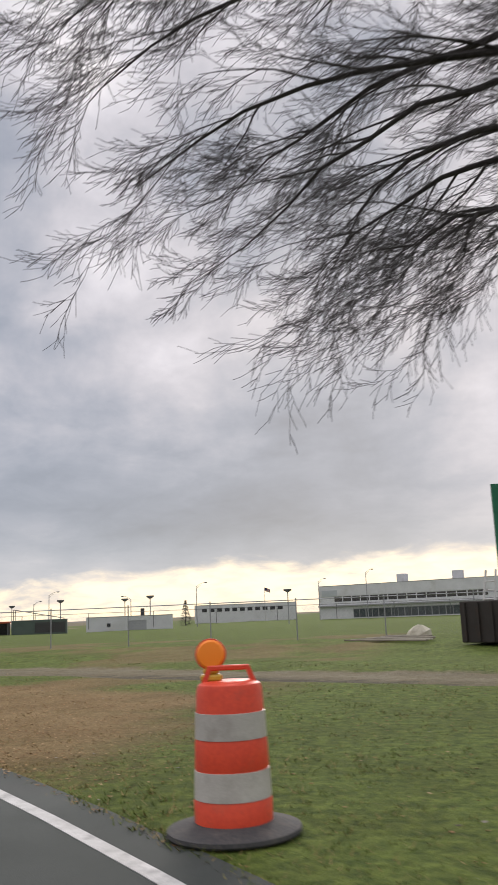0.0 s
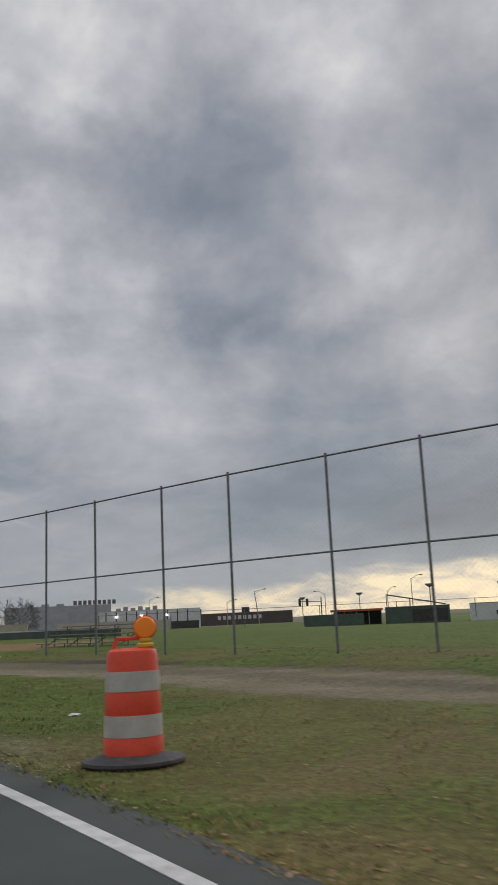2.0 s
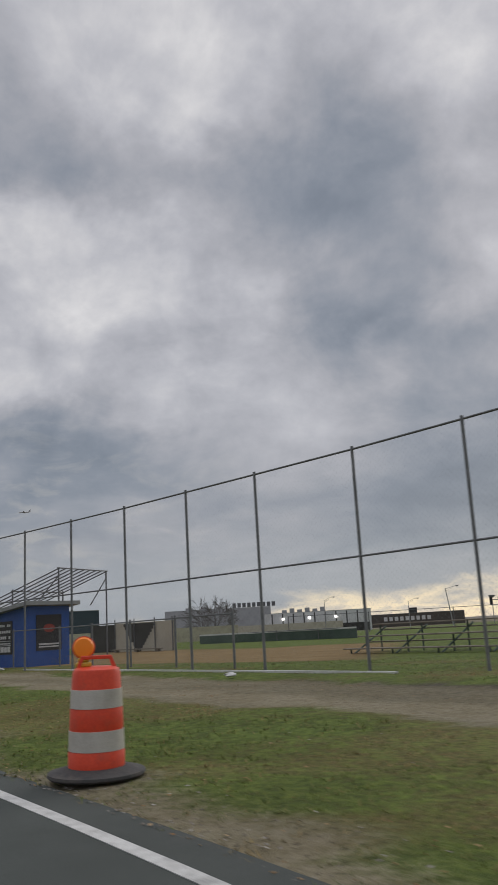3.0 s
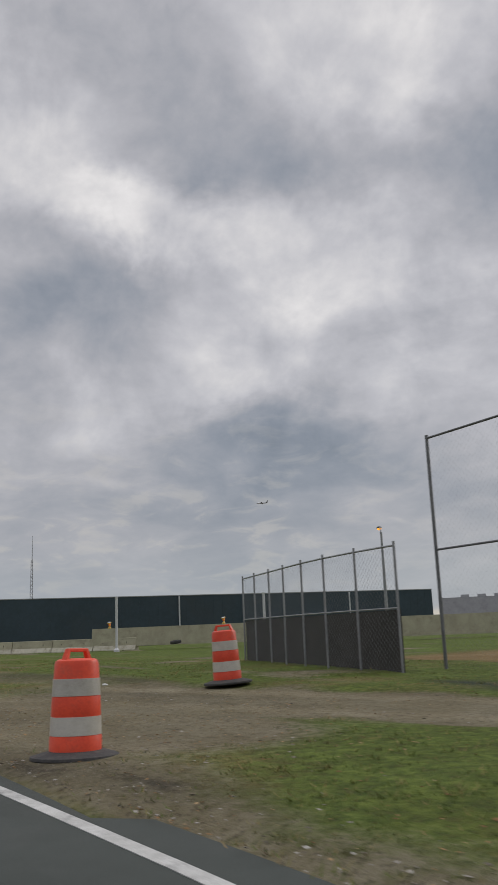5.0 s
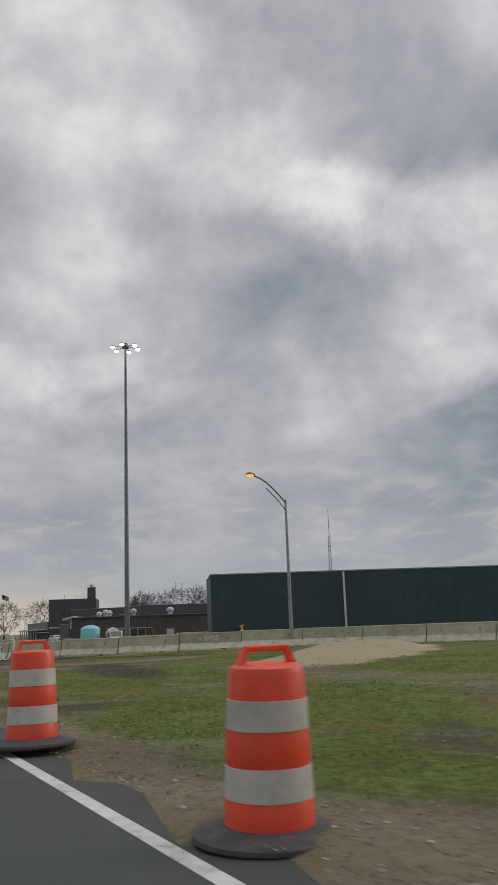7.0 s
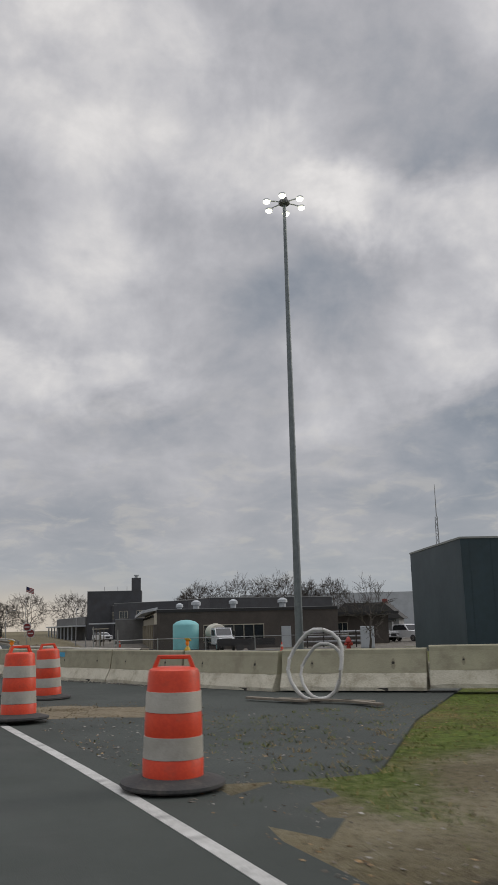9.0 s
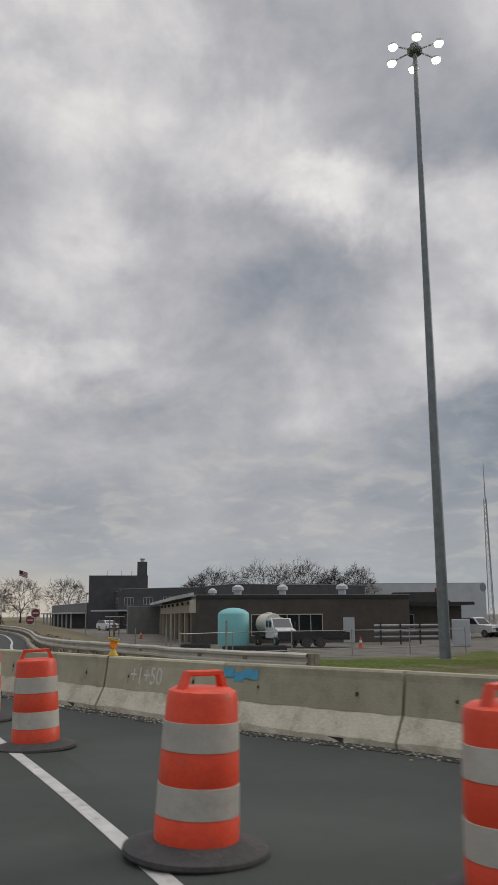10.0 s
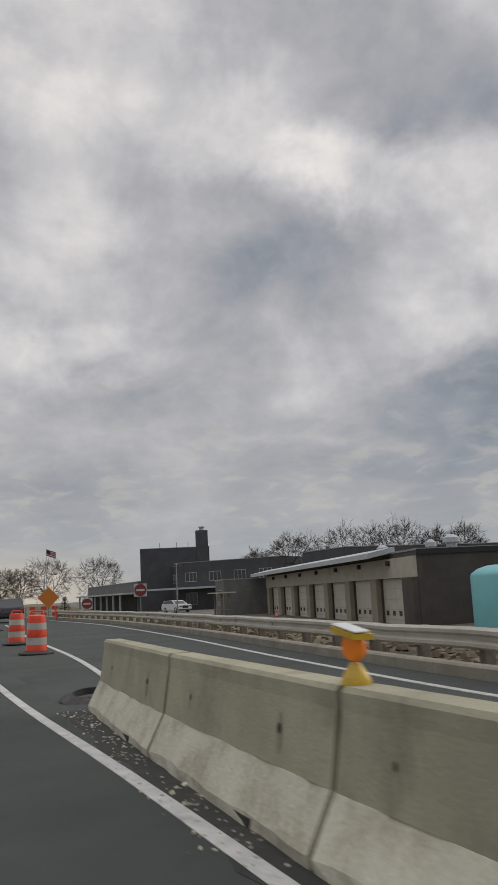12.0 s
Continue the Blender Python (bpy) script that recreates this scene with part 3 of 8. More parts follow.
def link_mesh(p, q, z0, z1, step=0.075, r=0.0022):
    """Crossed wires of a chain-link panel between two posts."""
    p, q = Vector((*p, 0)), Vector((*q, 0))
    w, h, m = (q - p).length, z1 - z0, Mesh()
    u = (q - p) / w
    for s in (1, -1):
        c = -h
        while c < w:
            a0, a1 = max(c, 0.0), min(c + h, w)
            if a1 > a0:
                za, zb = a0 - c, a1 - c
                if s < 0:
                    za, zb = h - za, h - zb
                a, b = p + u * a0 + Vector((0, 0, z0 + za)), p + u * a1 + Vector((0, 0, z0 + zb))
                m.tube([a, b], r, 3, False)
            c += step * 1.414
    return m


def fence_run(name, label, pts, z1, rails, r_post=0.035, r_rail=0.024, mat_post=GALV, step=0.09, wire=0.0022, group="", z0=0.04, extra=0.06, skirt=None):
    """A pipe fence with chain link: posts at the points, rails at the given heights."""
    f = thing(name, label, "fence", group)
    for x, y in pts:
        part("post", Mesh().tube([(x, y, -0.1), (x, y, z1 + extra)], [r_post, r_post], 8), mat_post, f)
    for (a, b) in zip(pts, pts[1:]):
        for z in rails:
            part("rail", Mesh().tube([(*a, z), (*b, z)], r_rail, 6), mat_post, f)
        part("chain_link", link_mesh(a, b, z0, z1, step, wire), WIRE, f, "galvanised chain-link mesh")
    return f


def bare_tree(name, label, seed, height, spread, r0, mat_b, levels=4, m=None, droop=0.0, group="", twig=0.006, forks=(5, 5, 4, 4), tips=150):
    """A leafless tree: a tapered trunk, limbs that part again and again towards a rounded crown, and fine twigs at their ends."""
    rnd = random.Random(seed)
    t = thing(name, label, "tree", group, m)
    trunk, crown = Mesh(), Mesh()
    th = height * rnd.uniform(0.16, 0.24)
    rz, rx = (height - th * 0.75) / 2, height * 0.36 * spread
    mid = Vector((0, 0, height - rz))
    ends = []
    while len(ends) < tips:
        d = Vector((rnd.gauss(0, 1), rnd.gauss(0, 1), rnd.gauss(0.25, 1))).normalized()
        f = rnd.uniform(0.62, 1.0) * (0.9 + 0.14 * math.sin(3 * math.atan2(d.y, d.x) + seed))
        e = mid + Vector((d.x * rx * f, d.y * rx * f, d.z * rz * f))
        if e.z > th * 1.15:
            ends.append(e)

    def jag(a, b, n, k):
        L = (b - a).length
        bow = Vector((rnd.uniform(-1, 1), rnd.uniform(-1, 1), rnd.uniform(0.0, 1.0))) * k * L
        return [a.lerp(b, u / n) + bow * math.sin(math.pi * u / n) + Vector((rnd.uniform(-1, 1), rnd.uniform(-1, 1), rnd.uniform(-1, 1))) * (0.03 * L if 0 < u < n else 0) for u in range(n + 1)]

    def size(n):
        return max(twig, r0 * 0.72 * (n / tips) ** 0.5)

    def toward(p, group_ends, depth):
        n = len(group_ends)
        if n == 1:
            pts = jag(p, group_ends[0], 4, 0.06)
            crown.tube(pts, [max(twig * 0.8, twig * (1.3 - 0.2 * i)) for i in range(5)], 3, False)
            for i in (2, 3, 4):
                for _ in range(2):
                    w = (pts[i] - pts[i - 1]).normalized() + Vector((rnd.uniform(-1, 1), rnd.uniform(-1, 1), rnd.uniform(-0.6, 0.8))) * 0.9
                    q = pts[i] + w.normalized() * height * rnd.uniform(0.03, 0.075)
                    crown.tube([pts[i], q], [twig * 0.8, twig * 0.6], 3, False)
            return
        c = sum(group_ends, Vector()) / n
        stop = p.lerp(c, 0.34 if depth else 0.22) if n > 2 else p.lerp(c, 0.3)
        pts = jag(p, stop, 3, 0.07)
        r = size(n)
        crown.tube(pts, [r, r * 0.94, r * 0.88, r * 0.82], 6 if n > 12 else 4, False)
        k = 4 if depth == 0 else 2
        seeds = rnd.sample(group_ends, min(k, n))
        for _ in range(4):
            bins = [[] for _ in seeds]
            for e in group_ends:
                bins[min(range(len(seeds)), key=lambda i: (e - seeds[i]).length)].append(e)
            seeds = [sum(b, Vector()) / len(b) if b else s for b, s in zip(bins, seeds)]
        for b in bins:
            if b:
                toward(pts[-1], b, depth + 1)

    lean = Vector((rnd.uniform(-0.03, 0.03) * height, rnd.uniform(-0.03, 0.03) * height, th))
    pts = jag(Vector((0, 0, -0.3)), lean, 5, 0.02)
    trunk.tube(pts, [r0 * 1.25, r0 * 1.05, r0, r0 * 0.95, r0 * 0.9, r0 * 0.8], 9, False)
    toward(pts[-1], ends, 0)
    part("trunk", trunk, mat_b, t, smooth=True)
    part("crown", crown, mat_b, t, "bare branching twigs")
    return t


def bar_row(m, x0, x1, z, h, y, n, seed=1, gap=0.25):
    """A row of short plain bars in place of writing, facing -y."""
    rnd = random.Random(seed)
    w = (x1 - x0) / n
    for i in range(n):
        if rnd.random() < 0.1:
            continue
        m.box(x0 + i * w, y - 0.006, z, x0 + (i + 1) * w - gap * w, y, z + h * rnd.uniform(0.85, 1.0))
    return m


def window(parent, x0, x1, z0, z1, y, cols=1, rows=1, frame=None, glass=None, rim=0.06):
    """A window set in a wall that faces -y at depth y."""
    frame, glass = frame or TRIMGREY, glass or GLASS
    f = Mesh()
    f.box(x0, y - 0.035, z0, x1, y + 0.03, z0 + rim).box(x0, y - 0.035, z1 - rim, x1, y + 0.03, z1)
    for i in range(cols + 1):
        x = x0 + (x1 - x0 - rim) * i / cols
        f.box(x, y - 0.03, z0 + rim, x + rim, y + 0.03, z1 - rim)
    for j in range(1, rows):
        z = z0 + (z1 - z0) * j / rows
        f.box(x0 + rim, y - 0.028, z - rim / 2, x1 - rim, y + 0.03, z + rim / 2)
    w = part("window", f, frame, parent)
    part("pane", Mesh().box(x0 + 0.02, y - 0.006, z0 + 0.02, x1 - 0.02, y + 0.012, z1 - 0.02), glass, w, "dark reflecting glass")
    return w


def shell(parent, w, d, h, mat_wall, mat_roof=None, x0=0.0, y0=0.0, z0=-0.8, parapet=0.25, name="wall", openings=()):
    """Front (facing -y), side and back walls with a flat roof behind a parapet. openings: (x0, x1, z0, z1) holes in the front."""
    t = 0.25
    m = Mesh()
    xs = sorted({x0, x0 + w, *[v for o in openings for v in o[:2]]})
    zs = sorted({z0, h, *[v for o in openings for v in o[2:]]})
    nx, nz = len(xs), len(zs)
    m.v += [(x, y, z) for y in (y0, y0 + t) for z in zs for x in xs]

    def vid(b, i, k):
        return b * nx * nz + k * nx + i

    def solid(i, k):
        if not (0 <= i < nx - 1 and 0 <= k < nz - 1):
            return False
        return not any(o[0] <= xs[i] and xs[i + 1] <= o[1] and o[2] <= zs[k] and zs[k + 1] <= o[3] for o in openings)

    for i in range(nx - 1):
        for k in range(nz - 1):
            if not solid(i, k):
                continue
            m.f += [(vid(0, i, k), vid(0, i + 1, k), vid(0, i + 1, k + 1), vid(0, i, k + 1)), (vid(1, i, k + 1), vid(1, i + 1, k + 1), vid(1, i + 1, k), vid(1, i, k))]
            for ia, ka, ib, kb, there in ((i, k, i, k + 1, solid(i - 1, k)), (i + 1, k + 1, i + 1, k, solid(i + 1, k)), (i + 1, k, i, k, solid(i, k - 1)), (i, k + 1, i + 1, k + 1, solid(i, k + 1))):
                if not there:
                    m.f.append((vid(0, ia, ka), vid(0, ib, kb), vid(1, ib, kb), vid(1, ia, ka)))
    part(name, m, mat_wall, parent)
    part(name, Mesh().box(x0, y0 + t, z0, x0 + t, y0 + d, h), mat_wall, parent)
    part(name, Mesh().box(x0 + w - t, y0 + t, z0, x0 + w, y0 + d, h), mat_wall, parent)
    part(name, Mesh().box(x0 + t, y0 + d - t, z0, x0 + w - t, y0 + d, h), mat_wall, parent)
    part("roof", Mesh().box(x0 + t, y0 + t, h - parapet - 0.2, x0 + w - t, y0 + d - t, h - parapet), mat_roof or ROOFING, parent)
    c = 0.04
    for q in ((x0 - c, y0 - c, x0 + w + c, y0 + t + c), (x0 - c, y0 + t + c, x0 + t + c, y0 + d + c), (x0 + w - t - c, y0 + t + c, x0 + w + c, y0 + d + c)):
        part("coping", Mesh().box(q[0], q[1], h, q[2], q[3], h + 0.09), TRIMGREY, parent)


def street_lamp(m, h=8.0, arm=3.0, lit=None, label="grey steel street lamp with a curved arm", r=0.09, rise=0.9, group="street lamps"):
    """A pole with a curved arm along +x."""
    s = thing("street_lamp", label, "street lamp", group, m)
    part("pole", Mesh().tube([(0, 0, -0.3), (0, 0, 0.4), (0, 0, h * 0.5), (0, 0, h)], [r * 1.15, r, r * 0.85, r * 0.6], 10), GALV, s, smooth=True)
    top = [(arm * t, 0, h - 0.15 + rise * math.sin(t * math.pi / 2)) for t in (0, 0.2, 0.4, 0.6, 0.8, 1)]
    low = [(arm * t, 0, h - 0.55 + (rise + 0.36) * t ** 0.8) for t in (0, 0.2, 0.4, 0.62)]
    part("arm", Mesh().tube(top, 0.035, 6).tube(low, 0.025, 6), GALV_DARK, s)
    x, z = top[-1][0], top[-1][2]
    hd = part("head", Mesh().lathe([(0.02, 0.10), (0.10, 0.09), (0.16, 0.05), (0.17, 0.0), (0.15, -0.01)], 14, Matrix.Translation((x + 0.28, 0, z)) @ Matrix.Diagonal((2.1, 0.95, 1, 1))), GALV_DARK, s, smooth=True)
    part("lens", Mesh().lathe([(0.14, -0.005), (0.13, -0.06), (0.08, -0.10), (0.02, -0.115)], 14, Matrix.Translation((x + 0.3, 0, z)) @ Matrix.Diagonal((1.7, 0.9, 1, 1))), lit or GLASSBLUE, hd, smooth=True)
    return s


def car(name, label, paint, L=4.6, W=1.8, Hh=1.6, kind="suv", m=None, group="parked cars"):
    c = thing(name, label, "car", group, m)
    if kind == "suv":
        low = [(-L / 2, 0.45), (-L / 2 + 0.05, 0.95), (-L / 2 + 1.1, 1.05), (L / 2 - 0.1, 1.02), (L / 2, 0.7), (L / 2, 0.42), (L / 2 - 0.6, 0.3), (-L / 2 + 0.6, 0.3)]
        top = [(-L / 2 + 1.0, 1.03), (-L / 2 + 1.75, Hh - 0.06), (-L / 2 + 2.2, Hh), (L / 2 - 0.6, Hh - 0.03), (L / 2 - 0.12, 1.0)]
    else:
        low = [(-L / 2, 0.5), (-L / 2 + 0.05, 1.0), (-L / 2 + 1.5, 1.12), (L / 2, 1.1), (L / 2, 0.55), (L / 2 - 0.6, 0.4), (-L / 2 + 0.6, 0.4)]
        top = [(-L / 2 + 1.4, 1.1), (-L / 2 + 2.0, Hh - 0.05), (-L / 2 + 2.4, Hh), (-L / 2 + 3.6, Hh - 0.03), (-L / 2 + 3.75, 1.08)]
    body = Mesh().prism(low, -W / 2, W / 2)
    k = 0.86
    v = [(x, -W / 2 * (1 if z < 1.15 else k), z) for x, z in top] + [(x, W / 2 * (1 if z < 1.15 else k), z) for x, z in top]
    n = len(top)
    body.add(v, [(i, (i + 1) % n, n + (i + 1) % n, n + i) for i in range(n)] + [tuple(range(n - 1, -1, -1)), tuple(range(n, 2 * n))])
    b = part("body", body, paint, c)
    cx = sum(x for x, _ in top) / n
    for s in (-1, 1):
        g = [(cx + (x - cx) * 0.86, z * 0.80 + 0.27 if z > 1.15 else z + 0.1) for x, z in top]
        yy = [s * (W / 2 * (1.0 if z < 1.25 else 0.9) + 0.012) for _, z in g]
        part("side_glass", Mesh().add([(x, y, z) for (x, z), y in zip(g, yy)] + [(x, y - s * 0.03, z) for (x, z), y in zip(g, yy)], [tuple(range(n)), tuple(range(2 * n - 1, n - 1, -1))] + [(i, (i + 1) % n, n + (i + 1) % n, n + i) for i in range(n)]), GLASS, c)
    for a, bb, name2 in ((top[0], top[1], "windscreen"), (top[-1], top[-2], "rear_window")):
        d = 0.02 if name2 == "rear_window" else -0.02
        p = [(a[0] * 0.9 + bb[0] * 0.1 + d, s * W * 0.44, a[1] * 0.9 + bb[1] * 0.1) for s in (-1, 1)] + [(a[0] * 0.1 + bb[0] * 0.9 + d, s * W * 0.38, a[1] * 0.1 + bb[1] * 0.9) for s in (1, -1)]
        part(name2, Mesh().add(p + [(x - d * 0.8, y, z) for x, y, z in p], [(0, 1, 2, 3), (7, 6, 5, 4), (0, 4, 5, 1), (1, 5, 6, 2), (2, 6, 7, 3), (3, 7, 4, 0)]), GLASS, c)
    for x in (-L / 2 + 0.85, L / 2 - 0.9):
        for s in (-1, 1):
            w = part("wheel", Mesh().lathe([(0.2, -0.11), (0.33, -0.10), (0.35, -0.06), (0.35, 0.06), (0.33, 0.10), (0.2, 0.11)], 20, pose(x, s * (W / 2 - 0.08), 0.35, 90, 0, 0)), RUBBER, c, smooth=True)
            part("rim", Mesh().lathe([(0.21, -0.115), (0.05, -0.125), (0.05, 0.125), (0.21, 0.115)], 14, pose(x, s * (W / 2 - 0.08), 0.35, 90, 0, 0)), CHROME, w)
    for s in (-1, 1):
        part("headlight", Mesh().box(-L / 2 - 0.01, s * W * 0.36 - 0.18, 0.72, -L / 2 + 0.12, s * W * 0.36 + 0.18, 0.88, c=0.02), CHROME, c)
        part("tail_light", Mesh().box(L / 2 - 0.1, s * W * 0.42 - 0.1, 0.8, L / 2 + 0.012, s * W * 0.42 + 0.1, 1.0, c=0.02), SIGNRED, c)
    part("grille", Mesh().box(-L / 2 - 0.015, -W * 0.22, 0.55, -L / 2 + 0.05, W * 0.22, 0.85, c=0.02), BLACKPLASTIC, c)
    return c


def lump(name, label, category, m, size, material, seed, kind=""):
    """A small uneven lump: a stone or a crumpled scrap."""
    rnd = random.Random(seed)
    ms = Mesh()
    rings = [(0.55, 0.0), (1.0, 0.25), (0.9, 0.6), (0.45, 0.95)]
    for r, z in rings:
        for j in range(8):
            a = 2 * math.pi * j / 8
            k = r * rnd.uniform(0.7, 1.15)
            ms.v.append((size[0] * k * math.cos(a) / 2, size[1] * k * math.sin(a) / 2, size[2] * z * rnd.uniform(0.85, 1.1)))
    ms.f += [(8 * i + j, 8 * i + (j + 1) % 8, 8 * i + 8 + (j + 1) % 8, 8 * i + 8 + j) for i in range(3) for j in range(8)]
    ms.f += [tuple(range(7, -1, -1)), tuple(range(24, 32))]
    ob = part(name, ms, material, None, at=m)
    tagged(ob, label, category, kind=kind)
    return ob

def along(p, q, z=0.0):
    """The pose whose x axis runs from p to q on plan, and the length between them."""
    a = math.degrees(math.atan2(q[1] - p[1], q[0] - p[0]))
    return pose(p[0], p[1], z, 0, 0, a), math.hypot(q[0] - p[0], q[1] - p[1])


def guardrail(path, h=0.70):
    g = thing("guardrail", "dented galvanised steel guardrail on short timber posts", "guardrail")
    wave = [(-0.02, 0.0), (-0.075, 0.04), (-0.075, 0.09), (-0.02, 0.13), (-0.02, 0.18), (-0.075, 0.22), (-0.075, 0.27), (-0.02, 0.31)]
    ring = wave + [(s + 0.014, u) for s, u in reversed(wave)]
    rnd = random.Random(3)
    pts = [(x, y, z + h - 0.31 + rnd.uniform(-0.012, 0.012)) for x, y, z in path]
    part("beam", Mesh().sweep(pts, ring), RAILSTEEL, g, "pale dented corrugated steel beam")
    for i in range(0, len(path), 2):
        x, y, z = path[i]
        a = path[min(i + 1, len(path) - 1)]
        b = path[max(i - 1, 0)]
        ang = math.degrees(math.atan2(a[1] - b[1], a[0] - b[0]))
        m = pose(x, y, z, rnd.uniform(-3, 3), 0, ang)
        part("post", Mesh().box(-0.08, -0.30, -0.3, 0.08, -0.12, h - 0.02, m, c=0.012), WOODPOST, g)
        part("blockout", Mesh().box(-0.075, -0.118, h - 0.32, 0.075, 0.018, h - 0.02, m, c=0.01), WOODPOST, g)
    return g


def baseball_dugout(m, w, d, h0, h1):
    """A closed blue shed; front along +x facing -y, roof rising to the right."""
    b = thing("dugout", "bright blue plywood dugout with a sloping roof and two black banners", "shed", m=m)
    t = 0.08
    def slope(x):
        return h0 + (h1 - h0) * (x / w)
    v = [(0, 0, -0.1), (w, 0, -0.1), (w, 0, h1), (0, 0, h0), (0, t, -0.1), (w, t, -0.1), (w, t, h1), (0, t, h0)]
    f = [(0, 1, 2, 3), (7, 6, 5, 4), (0, 4, 5, 1), (1, 5, 6, 2), (2, 6, 7, 3), (3, 7, 4, 0)]
    part("wall", Mesh().add(v, f), BLUE, b)
    part("wall", Mesh().add([(x, y + d - t, z) for x, y, z in v], f), BLUE, b)
    part("wall", Mesh().box(w - t, t, -0.1, w, d - t, h1), BLUE, b)
    part("wall", Mesh().box(0, t, -0.1, t, d - t, h0), BLUE, b)
    o = 0.35
    rv = [(-o, -o, slope(-o) + 0.004), (w + o, -o, slope(w + o) + 0.004), (w + o, d + o, slope(w + o) + 0.004), (-o, d + o, slope(-o) + 0.004)]
    part("roof", Mesh().add(rv + [(x, y, z + 0.16) for x, y, z in rv], [(3, 2, 1, 0), (4, 5, 6, 7), (0, 1, 5, 4), (1, 2, 6, 5), (2, 3, 7, 6), (3, 0, 4, 7)]), TRIMGREY, b, "grey sloping roof")
    s = part("banner", Mesh().box(w * 0.18, -0.03, h0 * 0.30, w * 0.76, -0.004, h0 * 0.97), SIGNBLACK, b, "black banner with white bars of lettering")
    x0, x1 = w * 0.2, w * 0.74
    lm = Mesh()
    bar_row(lm, x0 + 0.1 * w, x1, h0 * 0.86, 0.1, -0.034, 14, 1)
    bar_row(lm, x0 + 0.16 * w, x1, h0 * 0.73, 0.12, -0.034, 10, 2)
    bar_row(lm, x0 + 0.1 * w, x1, h0 * 0.61, 0.13, -0.034, 13, 3)
    lm.box(x0, -0.04, h0 * 0.565, x1, -0.03, h0 * 0.575).box(x0, -0.04, h0 * 0.475, x1, -0.03, h0 * 0.485)
    bar_row(lm, x0, x1, h0 * 0.505, 0.06, -0.034, 22, 4)
    bar_row(lm, x0, x1, h0 * 0.345, 0.25, -0.034, 10, 6, 0.18)
    part("lettering", lm, LETTER, s)
    part("emblem", Mesh().lathe([(0.26, 0), (0.26, 0.012)], 20, pose(w * 0.235, -0.032, h0 * 0.78, 90, 0, 0)), LOGORED, s)
    s2 = part("banner", Mesh().box(w + 0.004, d * 0.2, h1 * 0.28, w + 0.03, d * 0.8, h1 * 0.86), SIGNBLACK, b, "black banner with a dull red oval")
    part("emblem", Mesh().lathe([(0.30, 0), (0.30, 0.012)], 20, pose(w + 0.032, d * 0.5, h1 * 0.64, 0, 90, 0) @ Matrix.Diagonal((0.6, 1.0, 1, 1))), LOGORED, s2)
    part("lettering", Mesh().box(w + 0.028, d * 0.26, h1 * 0.37, w + 0.036, d * 0.74, h1 * 0.395).box(w + 0.028, d * 0.26, h1 * 0.33, w + 0.036, d * 0.74, h1 * 0.35), LETTER, s2)
    return b


def backstop_canopy(m, w, d, z0, z1):
    """The sloping pipe grid of a batting backstop, leaning up to the right."""
    c = thing("backstop", "tall pipe backstop with a sloping wire canopy", "backstop", m=m)
    for x, z in ((0, z0), (w * 0.45, z0 + (z1 - z0) * 0.5), (w, z1)):
        for y in (0, d):
            part("post", Mesh().tube([(x, y, -0.1), (x, y, z)], 0.045, 8), GALV_DARK, c)
    for k in range(9):
        y = d * k / 8
        part("rafter", Mesh().tube([(0, y, z0), (w * 1.02, y, z1 * 1.0)], 0.032, 6), GALV_DARK, c)
    for x in (0, 0.45, 1.0):
        part("beam", Mesh().tube([(w * x, -0.1, z0 + (z1 - z0) * x), (w * x, d + 0.1, z0 + (z1 - z0) * x)], 0.035, 6), GALV_DARK, c)
    part("strut", Mesh().tube([(w * 0.72, 0, z0), (w, 0, z1 - 0.4)], 0.03, 6).tube([(w * 0.8, d, z0), (w, d, z1 - 0.4)], 0.03, 6), GALV_DARK, c)
    mesh = Mesh()
    n = int(w / 0.12)
    for i in range(n):
        x = w * i / n
        mesh.tube([(x, 0, z0 + (z1 - z0) * i / n), (x, d, z0 + (z1 - z0) * i / n)], 0.003, 3, False)
    part("wire_mesh", mesh, WIRE, c)
    return c


def bleachers(m, w=4.6, rows=3):
    b = thing("bleachers", "small weathered timber and steel bleachers with three bench rows", "bleachers", m=m)
    for k in range(rows):
        y, z = 0.75 * k, 0.42 + 0.38 * k
        for j in range(2):
            part("seat_plank", Mesh().box(0, y + 0.02 + 0.15 * j, z, w, y + 0.155 + 0.15 * j, z + 0.045, c=0.008), WOODPOST, b)
        part("foot_plank", Mesh().box(0, y + 0.42, z - 0.2, w, y + 0.66, z - 0.16, c=0.008), WOODPOST, b)
    for i in range(4):
        x = 0.25 + (w - 0.5) * i / 3
        f = Mesh().tube([(x, -0.1, 0.02), (x, 0.75 * rows, 0.02)], 0.03, 6).tube([(x, -0.1, 0.05), (x, 0.75 * rows - 0.3, 0.36 + 0.38 * (rows - 1))], 0.03, 6)
        for k in range(rows):
            f.tube([(x, 0.75 * k + 0.17, 0), (x, 0.75 * k + 0.17, 0.42 + 0.38 * k)], 0.03, 6)
        part("frame", f, GREENSHED, b)
    return b


